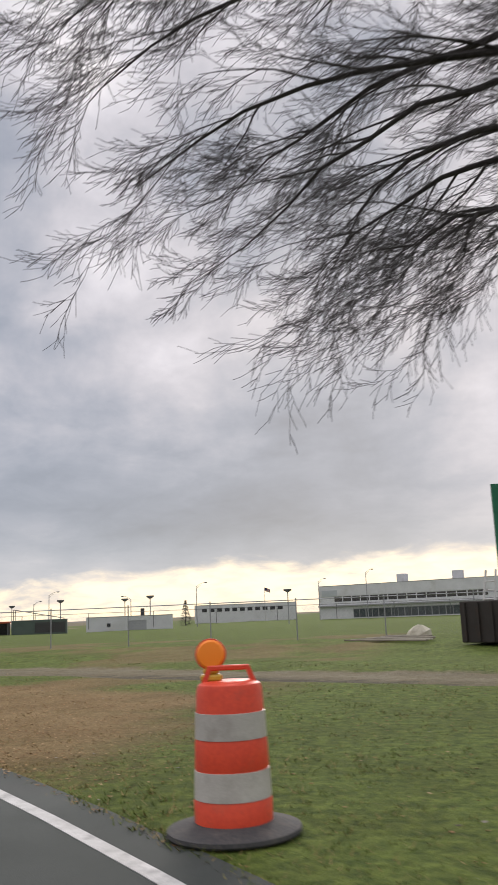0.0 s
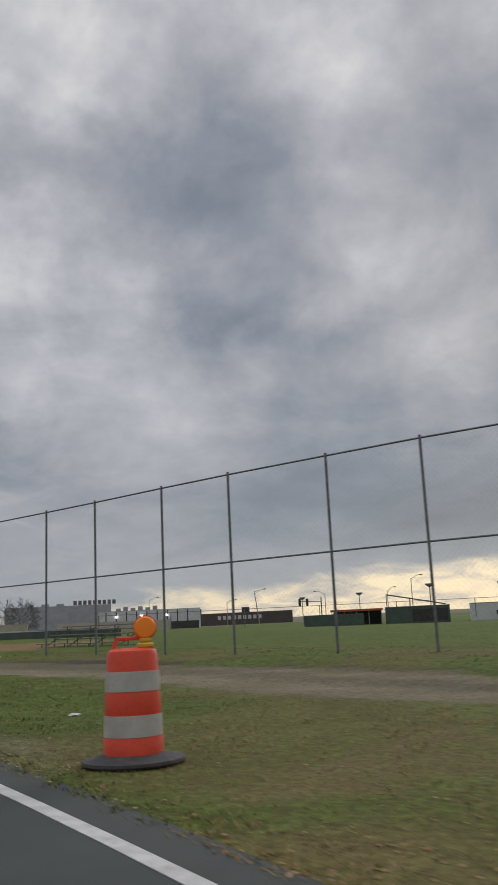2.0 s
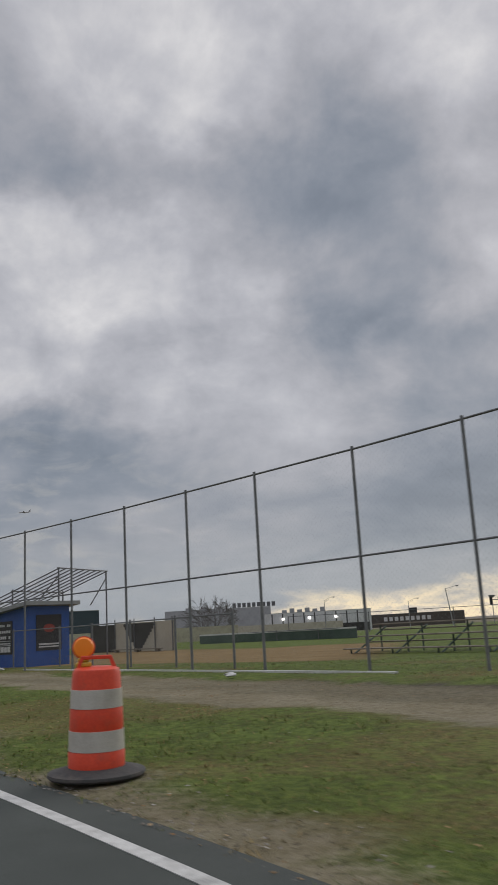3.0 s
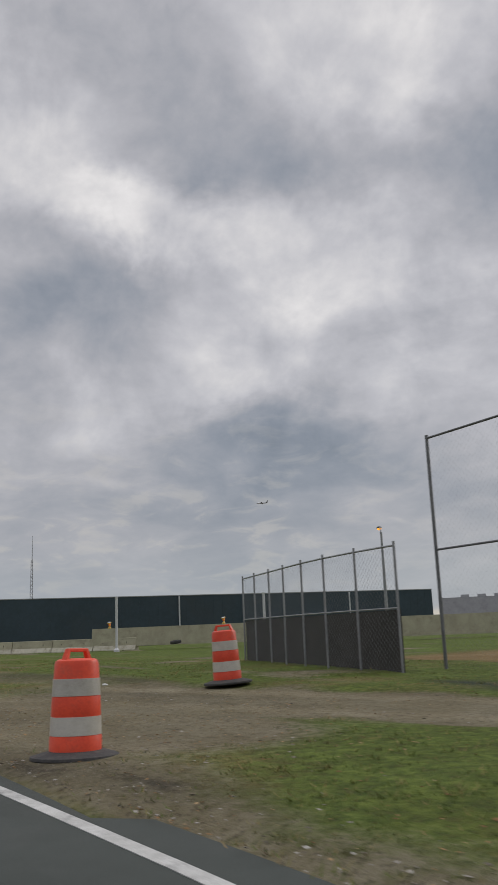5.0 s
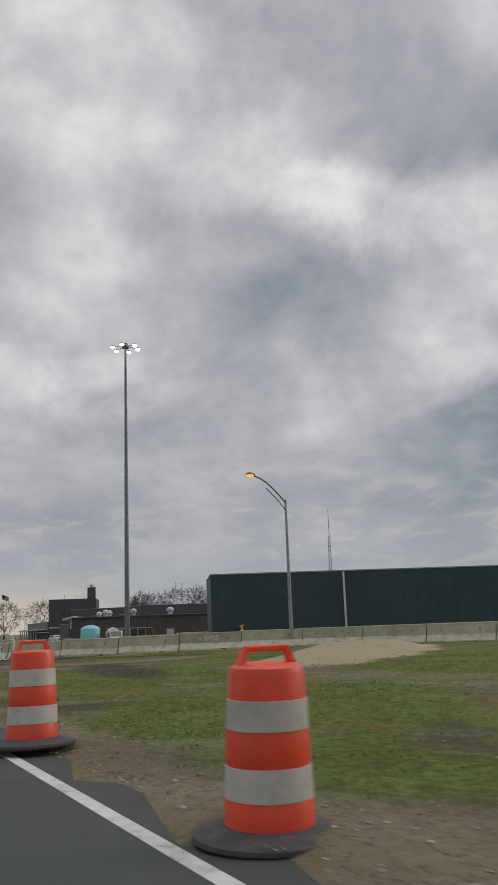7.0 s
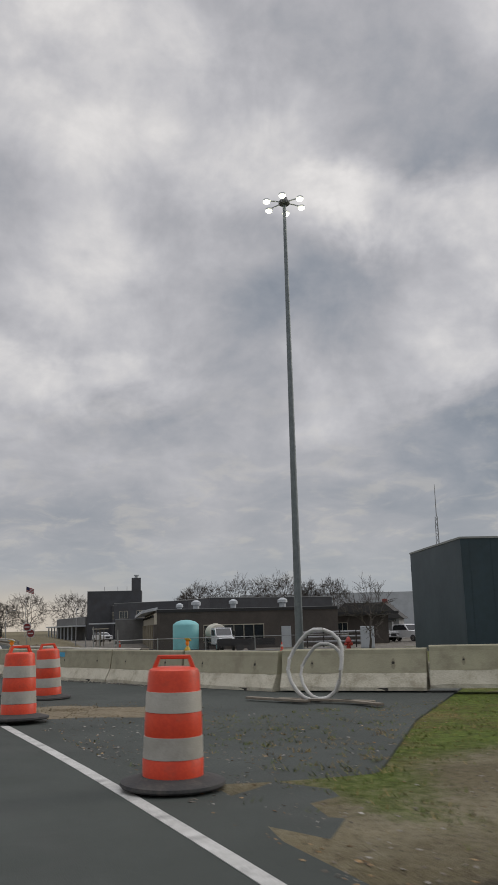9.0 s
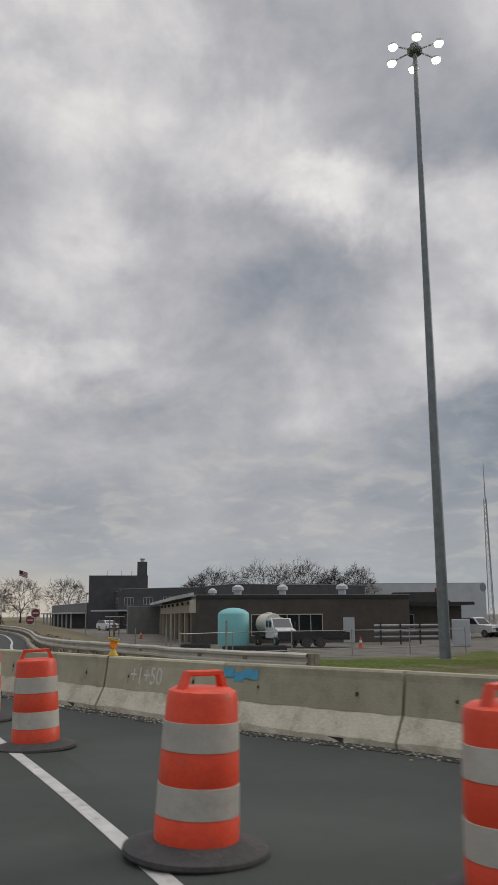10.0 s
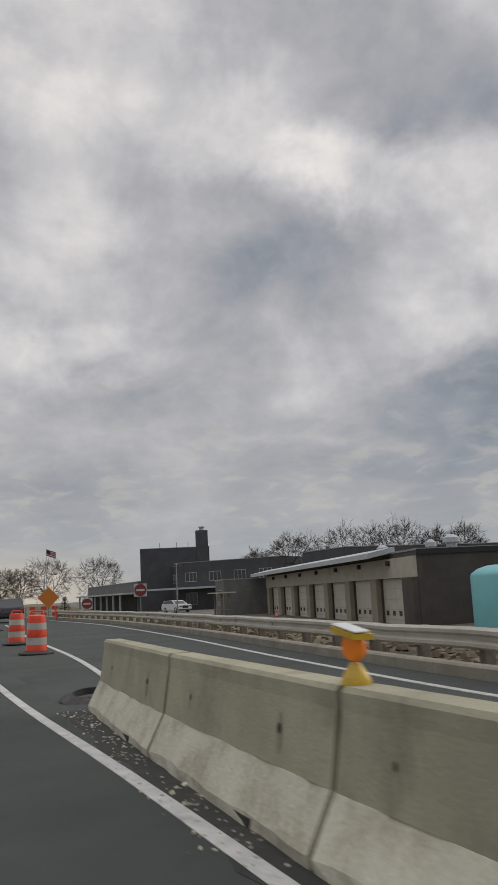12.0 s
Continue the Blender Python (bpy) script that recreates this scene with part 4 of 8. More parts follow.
def high_mast(m, h):
    t = thing("high_mast_light", "very tall tapered steel mast with a ring of lit floodlights", "light mast", m=m)
    part("pole", Mesh().tube([(0, 0, -0.4), (0, 0, h * 0.3), (0, 0, h * 0.7), (0, 0, h - 0.2)], [0.23, 0.19, 0.135, 0.095], 16), MASTSTEEL, t, smooth=True)
    part("base_plate", Mesh().lathe([(0.5, 0.0), (0.5, 0.06), (0.36, 0.10)], 16), GALV_DARK, t)
    part("ring", Mesh().lathe([(0.28, h - 0.45), (0.34, h - 0.4), (0.34, h - 0.25), (0.2, h - 0.1), (0.2, h)], 14), GALV_DARK, t)
    for k in range(6):
        a = 2 * math.pi * (k + 0.3) / 6
        c, s = math.cos(a), math.sin(a)
        fl = part("floodlight", Mesh().tube([(0.3 * c, 0.3 * s, h - 0.3), (1.0 * c, 1.0 * s, h - 0.35)], 0.04, 6).lathe([(0.10, 0.14), (0.2, 0.10), (0.235, 0.0)], 14, Matrix.Translation((1.15 * c, 1.15 * s, h - 0.42))), PALEGREY, t)
        part("lamp", Mesh().lathe([(0.20, -0.005), (0.18, -0.10), (0.10, -0.16), (0.03, -0.18)], 16, Matrix.Translation((1.15 * c, 1.15 * s, h - 0.42))), LAMPHOT, fl, "lit white lamp", smooth=True)
    return t


def radio_tower(m, h):
    t = thing("radio_mast", "distant slim lattice radio mast", "radio mast", m=m)
    ms = Mesh()
    hh = h * 0.78
    for k in range(3):
        a = 2 * math.pi * k / 3
        c, s = math.cos(a), math.sin(a)
        ms.tube([(0.45 * c, 0.45 * s, 0), (0.2 * c, 0.2 * s, hh)], 0.05, 5)
        n = 22
        for i in range(n):
            r0, r1 = 0.45 - 0.25 * i / n, 0.45 - 0.25 * (i + 1) / n
            b = 2 * math.pi * (k + 1) / 3
            ms.tube([(r0 * c, r0 * s, hh * i / n), (r1 * math.cos(b), r1 * math.sin(b), hh * (i + 1) / n)], 0.028, 4)
    part("lattice", ms, GALV, t)
    part("antenna", Mesh().tube([(0, 0, hh), (0, 0, h)], [0.08, 0.04], 6), GALV, t)
    part("dish", Mesh().lathe([(0.1, 0), (0.5, 0.12), (0.6, 0.3)], 12, pose(-0.7, -0.4, hh * 0.32, 90, 0, 0)), GALV, t)
    return t


def airliner(m):
    a = thing("airliner", "distant airliner under the cloud deck", "aeroplane", m=m)
    part("fuselage", Mesh().tube([(-19, 0, 0), (-18, 0, 0.1), (-14, 0, 0.2), (12, 0, 0.2), (17, 0, 0.9), (19, 0, 1.3)], [0.2, 1.2, 2.0, 2.0, 1.2, 0.3], 12), WHITEPAINT, a, smooth=True)
    for s in (-1, 1):
        part("wing", Mesh().add([(-4, s * 1.5, -0.6), (3, s * 1.5, -0.6), (6.5, s * 17, 1.0), (4.5, s * 17, 1.0), (-4, s * 1.5, -0.1), (3, s * 1.5, -0.1), (6.5, s * 17, 1.2), (4.5, s * 17, 1.2)], [(0, 1, 2, 3), (7, 6, 5, 4), (0, 4, 5, 1), (1, 5, 6, 2), (2, 6, 7, 3), (3, 7, 4, 0)]), GALV_DARK, a)
        part("engine", Mesh().lathe([(0.6, -2), (1.1, -1.5), (1.1, 1), (0.5, 2)], 10, pose(-2, s * 6, -1.4, 0, 90, 0)), GALV_DARK, a)
        part("tailplane", Mesh().box(14, s * 0.5 if s > 0 else -6, 1.0, 17, 6 if s > 0 else -0.5, 1.25), GALV_DARK, a)
    part("fin", Mesh().prism([(13, 1.5), (17.5, 1.5), (19.5, 7), (17.5, 7)], -0.2, 0.2), GALV_DARK, a)
    return a


def flagpole(m, h, seed=1):
    f = thing("flagpole", "white flagpole with a striped flag in the breeze", "flag", m=m)
    part("pole", Mesh().tube([(0, 0, -0.3), (0, 0, h)], [0.09, 0.045], 8), FLAGWHITE, f)
    L, Hh = h * 0.16, h * 0.1
    def sheet(x0, x1, z0, z1, mt, name):
        n, ms = 8, Mesh()
        for i in range(n + 1):
            x = x0 + (x1 - x0) * i / n
            y = 0.12 * math.sin(x * 5.0)
            dz = -0.35 * x
            ms.v += [(x, y - 0.01, z0 + dz), (x, y - 0.01, z1 + dz), (x, y + 0.01, z1 + dz), (x, y + 0.01, z0 + dz)]
        for i in range(n):
            ms.f += [(4 * i + j, 4 * i + (j + 1) % 4, 4 * i + 4 + (j + 1) % 4, 4 * i + 4 + j) for j in range(4)]
        ms.f += [(0, 1, 2, 3), (4 * n, 4 * n + 1, 4 * n + 2, 4 * n + 3)]
        return part(name, ms, mt, f)
    k = 7
    for i in range(k):
        z0 = h - 0.1 - Hh * (i + 1) / k
        x0 = 0.05 + (L * 0.42 if i < 4 else 0)
        sheet(x0, L, z0, z0 + Hh / k, FLAGRED if i % 2 == 0 else FLAGWHITE, "stripe")
    sheet(0.05, 0.05 + L * 0.42, h - 0.1 - Hh * 4 / k, h - 0.1, FLAGBLUE, "canton")
    return f


def round_sign(m, r=0.38, h=2.2):
    s = thing("no_entry_sign", "red and white square no-entry sign on a steel post", "road sign", m=m)
    part("post", Mesh().tube([(0, 0.03, -0.2), (0, 0.03, h + r)], 0.03, 6), GALV, s)
    part("plate", Mesh().box(-r * 1.05, -0.012, h - r * 1.05, r * 1.05, 0.0, h + r * 1.05), FLAGWHITE, s)
    part("disc", Mesh().lathe([(r, 0), (r, 0.01)], 24, pose(0, -0.014, h, 90, 0, 0)), SIGNRED, s, "red disc")
    part("bar", Mesh().box(-r * 0.7, -0.034, h - r * 0.16, r * 0.7, -0.026, h + r * 0.16), FLAGWHITE, s)
    return s


def diamond_sign(m, r=0.6, h=2.3):
    s = thing("warning_sign", "orange diamond road-work sign on a post", "road sign", m=m)
    part("post", Mesh().tube([(0, 0.03, -0.2), (0, 0.03, h)], 0.04, 6), GALV, s)
    part("plate", Mesh().prism([(0, h - r), (r, h), (0, h + r), (-r, h)], -0.012, 0.004), SIGNORANGE, s)
    return s


def tanker_truck(m):
    """A crew-cab truck with a ribbed tank, front towards +x."""
    t = thing("tank_truck", "white crew-cab truck carrying a ribbed cream water tank", "truck", m=m)
    part("chassis", Mesh().box(-3.4, -0.45, 0.55, 3.0, 0.45, 0.85, c=0.02), BLACKPLASTIC, t)
    part("bed", Mesh().box(-3.5, -1.1, 0.95, 0.0, 1.1, 1.10, c=0.02), BLACKPLASTIC, t)
    prof = [(0.2, -1.5)] + [(1.0 + 0.035 * (1 if i % 2 else -1), -1.42 + 2.84 * i / 12) for i in range(13)] + [(0.2, 1.5)]
    part("water_tank", Mesh().lathe(prof, 22, pose(-1.75, 0, 2.05, 0, 90, 0)), CREAMTANK, t, "ribbed cream tank", smooth=True)
    part("filler_cap", Mesh().lathe([(0.3, 3.02), (0.3, 3.16), (0.1, 3.2)], 14, Matrix.Translation((-1.75, 0, 0))), CREAMTANK, t)
    cab = Mesh().prism([(0.1, 0.75), (0.1, 2.5), (0.25, 2.62), (1.75, 2.6), (2.35, 1.75), (2.35, 0.75)], -1.0, 1.0)
    part("cab", cab, CARWHITE, t)
    hood = Mesh().prism([(2.3, 0.75), (2.3, 1.75), (3.55, 1.5), (3.65, 1.35), (3.65, 0.75)], -0.92, 0.92)
    part("hood", hood, CARWHITE, t)
    part("windscreen", Mesh().add([(1.80, -0.85, 2.54), (1.80, 0.85, 2.54), (2.36, 0.9, 1.80), (2.36, -0.9, 1.80), (1.75, -0.85, 2.5), (1.75, 0.85, 2.5), (2.3, 0.9, 1.76), (2.3, -0.9, 1.76)], [(0, 1, 2, 3), (7, 6, 5, 4), (0, 4, 5, 1), (1, 5, 6, 2), (2, 6, 7, 3), (3, 7, 4, 0)]), GLASS, t)
    for s in (-1, 1):
        for x0, x1 in ((0.3, 1.0), (1.12, 1.9)):
            part("side_window", Mesh().box(x0, s * 1.0 - 0.012, 1.75, x1, s * 1.0 + 0.012, 2.4, c=0.005), GLASS, t)
        part("mirror", Mesh().box(2.2, s * 1.28 - 0.09, 1.75, 2.32, s * 1.28 + 0.09, 2.25, c=0.02), BLACKPLASTIC, t)
        part("headlight", Mesh().box(3.5, s * 0.78 - 0.14, 1.15, 3.67, s * 0.78 + 0.14, 1.4, c=0.03), CHROME, t)
        part("wing", Mesh().box(2.55, s * 1.02 - 0.12, 0.85, 3.55, s * 1.02 + 0.12, 1.2, c=0.06), CARWHITE, t)
        for x in (3.0, -2.1, -2.9):
            w = part("wheel", Mesh().lathe([(0.25, -0.14), (0.44, -0.13), (0.48, -0.08), (0.48, 0.08), (0.44, 0.13), (0.25, 0.14)], 22, pose(x, s * 0.95, 0.48, 90, 0, 0)), RUBBER, t, smooth=True)
            part("rim", Mesh().lathe([(0.26, -0.15), (0.06, -0.16), (0.06, 0.16), (0.26, 0.15)], 14, pose(x, s * 0.95, 0.48, 90, 0, 0)), CHROME, w)
    part("grille", Mesh().box(3.58, -0.6, 0.95, 3.69, 0.6, 1.42, c=0.02), BLACKPLASTIC, t, "black grille")
    part("bumper", Mesh().box(3.6, -1.0, 0.55, 3.85, 1.0, 0.85, c=0.04), BLACKPLASTIC, t)
    part("light_bar", Mesh().box(0.7, -0.5, 2.61, 0.95, 0.5, 2.7, c=0.02), CHROME, t)
    return t


def hydrant(m):
    h = thing("fire_hydrant", "small red fire hydrant on the verge", "hydrant", m=m)
    part("barrel", Mesh().lathe([(0.17, 0.0), (0.17, 0.05), (0.11, 0.07), (0.11, 0.5), (0.15, 0.52), (0.15, 0.57), (0.12, 0.62), (0.09, 0.7), (0.03, 0.74), (0.03, 0.79)], 14), HYDRANT, h, smooth=True)
    for a in (0, 90, 180):
        part("nozzle", Mesh().lathe([(0.06, 0.1), (0.06, 0.19), (0.075, 0.19), (0.075, 0.22)], 10, pose(0, 0, 0.42, 90, 0, a)), HYDRANT, h)
    return h


def roof_vent(parent, x, y, z, r=0.45, h=0.75):
    return part("roof_vent", Mesh().lathe([(r * 0.8, 0), (r * 0.8, h * 0.2), (r * 0.62, h * 0.25), (r * 0.62, h * 0.6), (r, h * 0.65), (r * 0.95, h * 0.85), (r * 0.3, h)], 14, Matrix.Translation((x, y, z))), PALEGREY, parent, "pale mushroom-shaped vent", smooth=True)


def traffic_cone(m):
    c = thing("traffic_cone", "small orange traffic cone with a pale collar", "traffic cone", m=m)
    part("cone", Mesh().lathe([(0.14, 0.03), (0.09, 0.35), (0.03, 0.71)], 14), ORANGE, c, smooth=True)
    part("collar", Mesh().lathe([(0.104, 0.36), (0.075, 0.52)], 14, Matrix.Diagonal((1.06, 1.06, 1, 1)), cap=False), SHEETING, c)
    part("base", Mesh().box(-0.18, -0.18, 0, 0.18, 0.18, 0.035, c=0.01), RUBBER, c)
    return c


def conifer(m, h, r, seed):
    rnd = random.Random(seed)
    t = thing("conifer_tree", "dark green pointed conifer", "tree", m=m)
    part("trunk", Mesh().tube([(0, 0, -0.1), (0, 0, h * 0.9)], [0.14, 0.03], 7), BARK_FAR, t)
    ms = Mesh()
    for k in range(420):
        f = rnd.random()
        z = h * (0.05 + 0.95 * f)
        rr = r * (1 - f) * (0.5 + 0.6 * rnd.random()) + 0.05
        a = rnd.uniform(0, 6.283)
        p = Vector((rr * math.cos(a), rr * math.sin(a), z))
        s = h * 0.05
        d = Vector((math.cos(a), math.sin(a), rnd.uniform(-0.2, 0.6))) * s
        q = Vector((-math.sin(a), math.cos(a), 0)) * s * 0.5
        u = Vector((0, 0, s * 0.25))
        k0 = len(ms.v)
        ms.v += [tuple(p - d * 0.5), tuple(p + q), tuple(p + d), tuple(p - q), tuple(p + u)]
        ms.f += [(k0, k0 + 1, k0 + 4), (k0 + 1, k0 + 2, k0 + 4), (k0 + 2, k0 + 3, k0 + 4), (k0 + 3, k0, k0 + 4)]
    part("crown", ms, CONIFER, t)
    return t

# ---- plan ----
# the lane's edge line, east to west, and the barrier, kerb and guardrail of the neighbouring ramp
EDGE = [(-14, 20.5), (-24.7, 31.4), (-33.9, 40.2), (-39.7, 44.6), (-46.1, 48.4), (-53.2, 52.0), (-60.6, 55.2), (-68.0, 57.9), (-75.6, 59.8), (-84.0, 61.3), (-95.4, 62.2), (-102, 62.1), (-108.8, 61.5), (-115.2, 60.4), (-122.2, 58.7), (-129.4, 57.1), (-143.6, 54.1), (-157.8, 51.7), (-165.2, 50.3), (-171.8, 49.3), (-178, 48.2), (-184.5, 46.9), (-191.5, 45.4), (-198, 44.5), (-206.3, 43.4), (-225, 41.5), (-260, 39.5), (-330, 38)]
BARRIER = [(-146.6, 82.5, 0.22), (-150.3, 79.2, 0.22), (-156, 74.1, 0.22), (-161.5, 68.6, 0.2), (-164.9, 61.2, 0.1), (-168.33, 55.77, 0.0), (-171.13, 54.37, 0.0), (-173.44, 53.21, 0.0), (-175.35, 52.11, 0.0), (-177.34, 51.02, 0.0), (-179.02, 50.22, 0.0), (-181.03, 49.37, 0.0), (-183.13, 48.27, 0.0), (-184.51, 47.68, 0.0), (-187.07, 46.79, 0.0), (-190.11, 46.24, 0.0), (-193.24, 45.55, 0.0), (-197.92, 45.1, 0.0), (-202.02, 44.82, 0.0)]
KERB_LINE = [(-165, 72.5), (-173, 63.5), (-182, 54.6), (-190, 51.8), (-198, 49.9), (-207, 49.5), (-218, 49.5), (-230, 49.2), (-241, 48.6), (-262, 46.5), (-300, 43.8)]


def resample(pts, step):
    out, carry = [Vector(pts[0])], 0.0
    for a, b in zip(pts, pts[1:]):
        a, b = Vector(a), Vector(b)
        L = (b - a).length
        s = step - carry
        while s <= L:
            out.append(a.lerp(b, s / L))
            s += step
        carry = L - (s - step)
    return out


def smooth_line(pts, n=6):
    """A Catmull-Rom line through the points."""
    P = [Vector(p) for p in pts]
    P = [P[0] * 2 - P[1]] + P + [P[-1] * 2 - P[-2]]
    out = []
    for i in range(1, len(P) - 2):
        a, b, c, d = P[i - 1:i + 3]
        for k in range(n):
            t = k / n
            out.append(0.5 * (2 * b + (c - a) * t + (2 * a - 5 * b + 4 * c - d) * t * t + (3 * b - a - 3 * c + d) * t ** 3))
    return out + [P[-2]]


def offset(line, s):
    """The line moved sideways; positive is to the right of its direction."""
    out = []
    for i, p in enumerate(line):
        w = line[min(i + 1, len(line) - 1)] - line[max(i - 1, 0)]
        w = w.normalized()
        out.append(Vector((p.x + s * w.y, p.y - s * w.x)))
    return out


def line_dist(pts):
    A = np.array([tuple(p)[:2] for p in pts])
    a, b = A[:-1], A[1:]
    d = b - a
    L2 = (d ** 2).sum(1)

    def f(P):
        """Distance and side (positive: right of the direction) of each point to the line."""
        best, side = np.full(len(P), 1e9), np.zeros(len(P))
        for i in range(len(a)):
            r = P - a[i]
            t = np.clip((r @ d[i]) / L2[i], 0, 1)
            q = r - t[:, None] * d[i]
            dist = np.hypot(q[:, 0], q[:, 1])
            s = np.sign(r[:, 0] * d[i][1] - r[:, 1] * d[i][0])
            m = dist < best
            best[m], side[m] = dist[m], s[m]
        return best * side
    return f


EDGE_S = smooth_line(EDGE, 6)
edge_d = line_dist(EDGE_S)
KERB_S = smooth_line(KERB_LINE, 6)
kerb_d = line_dist(KERB_S)
track_d = line_dist([(-10, 44), (-32, 53), (-45, 58.5), (-58, 63), (-70, 66), (-84, 68), (-93, 69.4), (-100, 69.4), (-106, 67.5), (-112, 65.5), (-119, 64.4), (-127, 62), (-135, 58)])
track2_d = line_dist([(-107, 66.8), (-116, 67.3), (-126, 65.3), (-136, 63.8), (-146, 63.0)])


def ss(a, b, v):
    t = np.clip((v - a) / (b - a), 0, 1)
    return t * t * (3 - 2 * t)


def ground_z(x, y):
    """Lie of the land: a slight bank to the tall fence and the barrier, lower ground at the depot and beyond the field."""
    x, y = np.asarray(x, float), np.asarray(y, float)
    z = 0.28 * ss(60, 69, y) * ss(-112, -96, x)
    z = z + 0.07 * np.exp(-(((x + 122) / 16) ** 4)) * ss(55, 58, y + 0.22 * (x + 122) + 1.2)
    z = z - 0.85 * ss(95, 165, y) * ss(-150, -110, x) - 0.25 * ss(95, 165, y) * (1 - ss(-150, -110, x))
    mid = ss(59, 70, y) * (1 - ss(-112, -100, x)) * ss(-170, -160, x)
    z = z + 0.24 * mid
    z = z - 0.65 * (1 - ss(-203, -192, x - 0.3 * (y - 55))) * ss(51.5, 56, y + 0.02 * x + 4)
    return z


def gz(x, y):
    return float(ground_z(np.array([x]), np.array([y]))[0])


# ---- ground ----
def axis(lo, hi, step, outer):
    left = [lo - o for o in reversed(outer)]
    return np.array(left + list(np.arange(lo, hi + 1e-6, step)) + [hi + o for o in outer])


def fbm(X, Y, s, seed):
    """Smooth value noise on plan, 0 to 1."""
    rng = np.random.RandomState(seed)
    T = rng.rand(256, 256)
    tot, amp, norm = 0, 1.0, 0
    for o in range(4):
        u, v = X * s * 2 ** o + 17 * o, Y * s * 2 ** o + 31 * o
        i, j = np.floor(u).astype(int), np.floor(v).astype(int)
        fu, fv = u - i, v - j
        fu, fv = fu * fu * (3 - 2 * fu), fv * fv * (3 - 2 * fv)
        a, b = T[i % 256, j % 256], T[(i + 1) % 256, j % 256]
        c, d = T[i % 256, (j + 1) % 256], T[(i + 1) % 256, (j + 1) % 256]
        tot = tot + amp * ((a * (1 - fu) + b * fu) * (1 - fv) + (c * (1 - fu) + d * fu) * fv)
        norm += amp
        amp *= 0.55
    return tot / norm


def covers(X, Y):
    """How much bare earth, lush grass, dry litter and pale hard ground lies at each place."""
    P = np.stack([X, Y], 1)
    e, tr, tr2 = edge_d(P), track_d(P), track2_d(P)
    n1, n2 = fbm(X, Y, 0.35, 1), fbm(X, Y, 1.3, 2)
    soil = 1 - ss(0.9, 2.1, np.abs(tr) + (n1 - 0.5) * 2.0 + (n2 - 0.5) * 1.2)
    soil = soil * ss(-119, -110, X + (n1 - 0.5) * 6)
    soil = np.maximum(soil, ss(0.3, 0.7, np.exp(-(((X + 108) / 6) ** 2 + ((Y - 64.3) / 2.6) ** 2)) + 0.5 * (n1 - 0.5)))
    soil = np.maximum(soil, 0.55 * (1 - ss(0.7, 1.7, np.abs(tr2) + (n1 - 0.5) * 2.2)))
    west = 1 - ss(-108, -100, X)
    shoulder = (1 - ss(0.6, 1.8 + 1.3 * west, e + (n1 - 0.5) * 2.8)) * ss(-0.2, 0.3, e) * (0.25 + 0.75 * (1 - ss(-66, -58, X)))
    soil = np.maximum(soil, shoulder * (0.75 + 0.25 * west))
    infield = ss(75.0, 76.0, Y + (n1 - 0.5) * 1.5) * (1 - ss(88, 93, Y)) * ss(-118, -112, X) * (1 - ss(-88, -83, X + (Y - 78) * 0.6))
    sand = np.exp(-(((X + 149) / 5.5) ** 2 + ((Y - 67.3 - 0.9 * (-149 - X) * 0.6) / 2.8) ** 2))
    patch = ss(0.60, 0.74, fbm(X * 0.55, Y * 1.5, 0.45, 8)) * (1 - ss(-112, -104, X))
    soil = np.maximum(soil, 0.7 * patch * ss(-1.0, 0.5, e))
    tan = np.exp(-(((X + 156) / 4.5) ** 2 + ((Y - 58.5) / 5.5) ** 2) * (0.7 + 0.6 * n1))
    soil = np.maximum(soil, ss(0.3, 0.6, tan))
    lush = 0.35 + 0.5 * ss(0.4, 0.6, n1)
    lush = np.maximum(lush, (0.45 + 0.35 * ss(0.35, 0.6, n2)) * (1 - ss(-106, -100, X)))
    lush = np.maximum(lush, 0.95 * ss(-37, -33, X) * (1 - ss(-20, -10, X)))
    lush = np.maximum(lush, 0.9 * ss(72, 76, Y))
    lush = np.where((X < -58) & (X > -108), np.maximum(lush, 0.55 + 0.3 * ss(0.4, 0.55, n1)), lush)
    dry = (1 - ss(-37, -34, X + (n1 - 0.5) * 5)) * ss(-60, -50, X + (n1 - 0.5) * 6) * (1 - ss(4.0, 8, e + (n1 - 0.5) * 6)) * (0.65 + 0.35 * ss(0.4, 0.6, n2))
    dry = dry * ss(-0.6, 0.4, e)
    lush = lush * (1 - 0.9 * dry)
    dry = np.maximum(dry, np.maximum(infield, ss(0.25, 0.6, sand)))
    lush = lush * (1 - infield)
    hard = (1 - ss(-205, -198, X + 0.35 * (Y - 58) + (n1 - 0.5) * 4)) * ss(55, 57, Y + 0.02 * X + 4.2) * (1 - ss(0.58, 0.7, n1) * 0.5)
    soil = np.maximum(soil, 0.85 * (1 - ss(-232, -216, X)))
    kd = kerb_d(P)
    soil = np.maximum(soil, 0.9 * ss(0.0, 0.2, kd) * (1 - ss(2.0, 4.5, kd + (n1 - 0.5) * 4)) * (1 - ss(-192, -184, X)))
    straw = ss(0.44, 0.62, fbm(X, Y, 0.22, 21)) * ss(0.35, 0.6, n2) * (1 - ss(8.0, 14.0, e)) * ss(0.2, 0.8, e)
    dry = np.maximum(dry, 0.42 * straw)
    return soil, lush, dry, hard


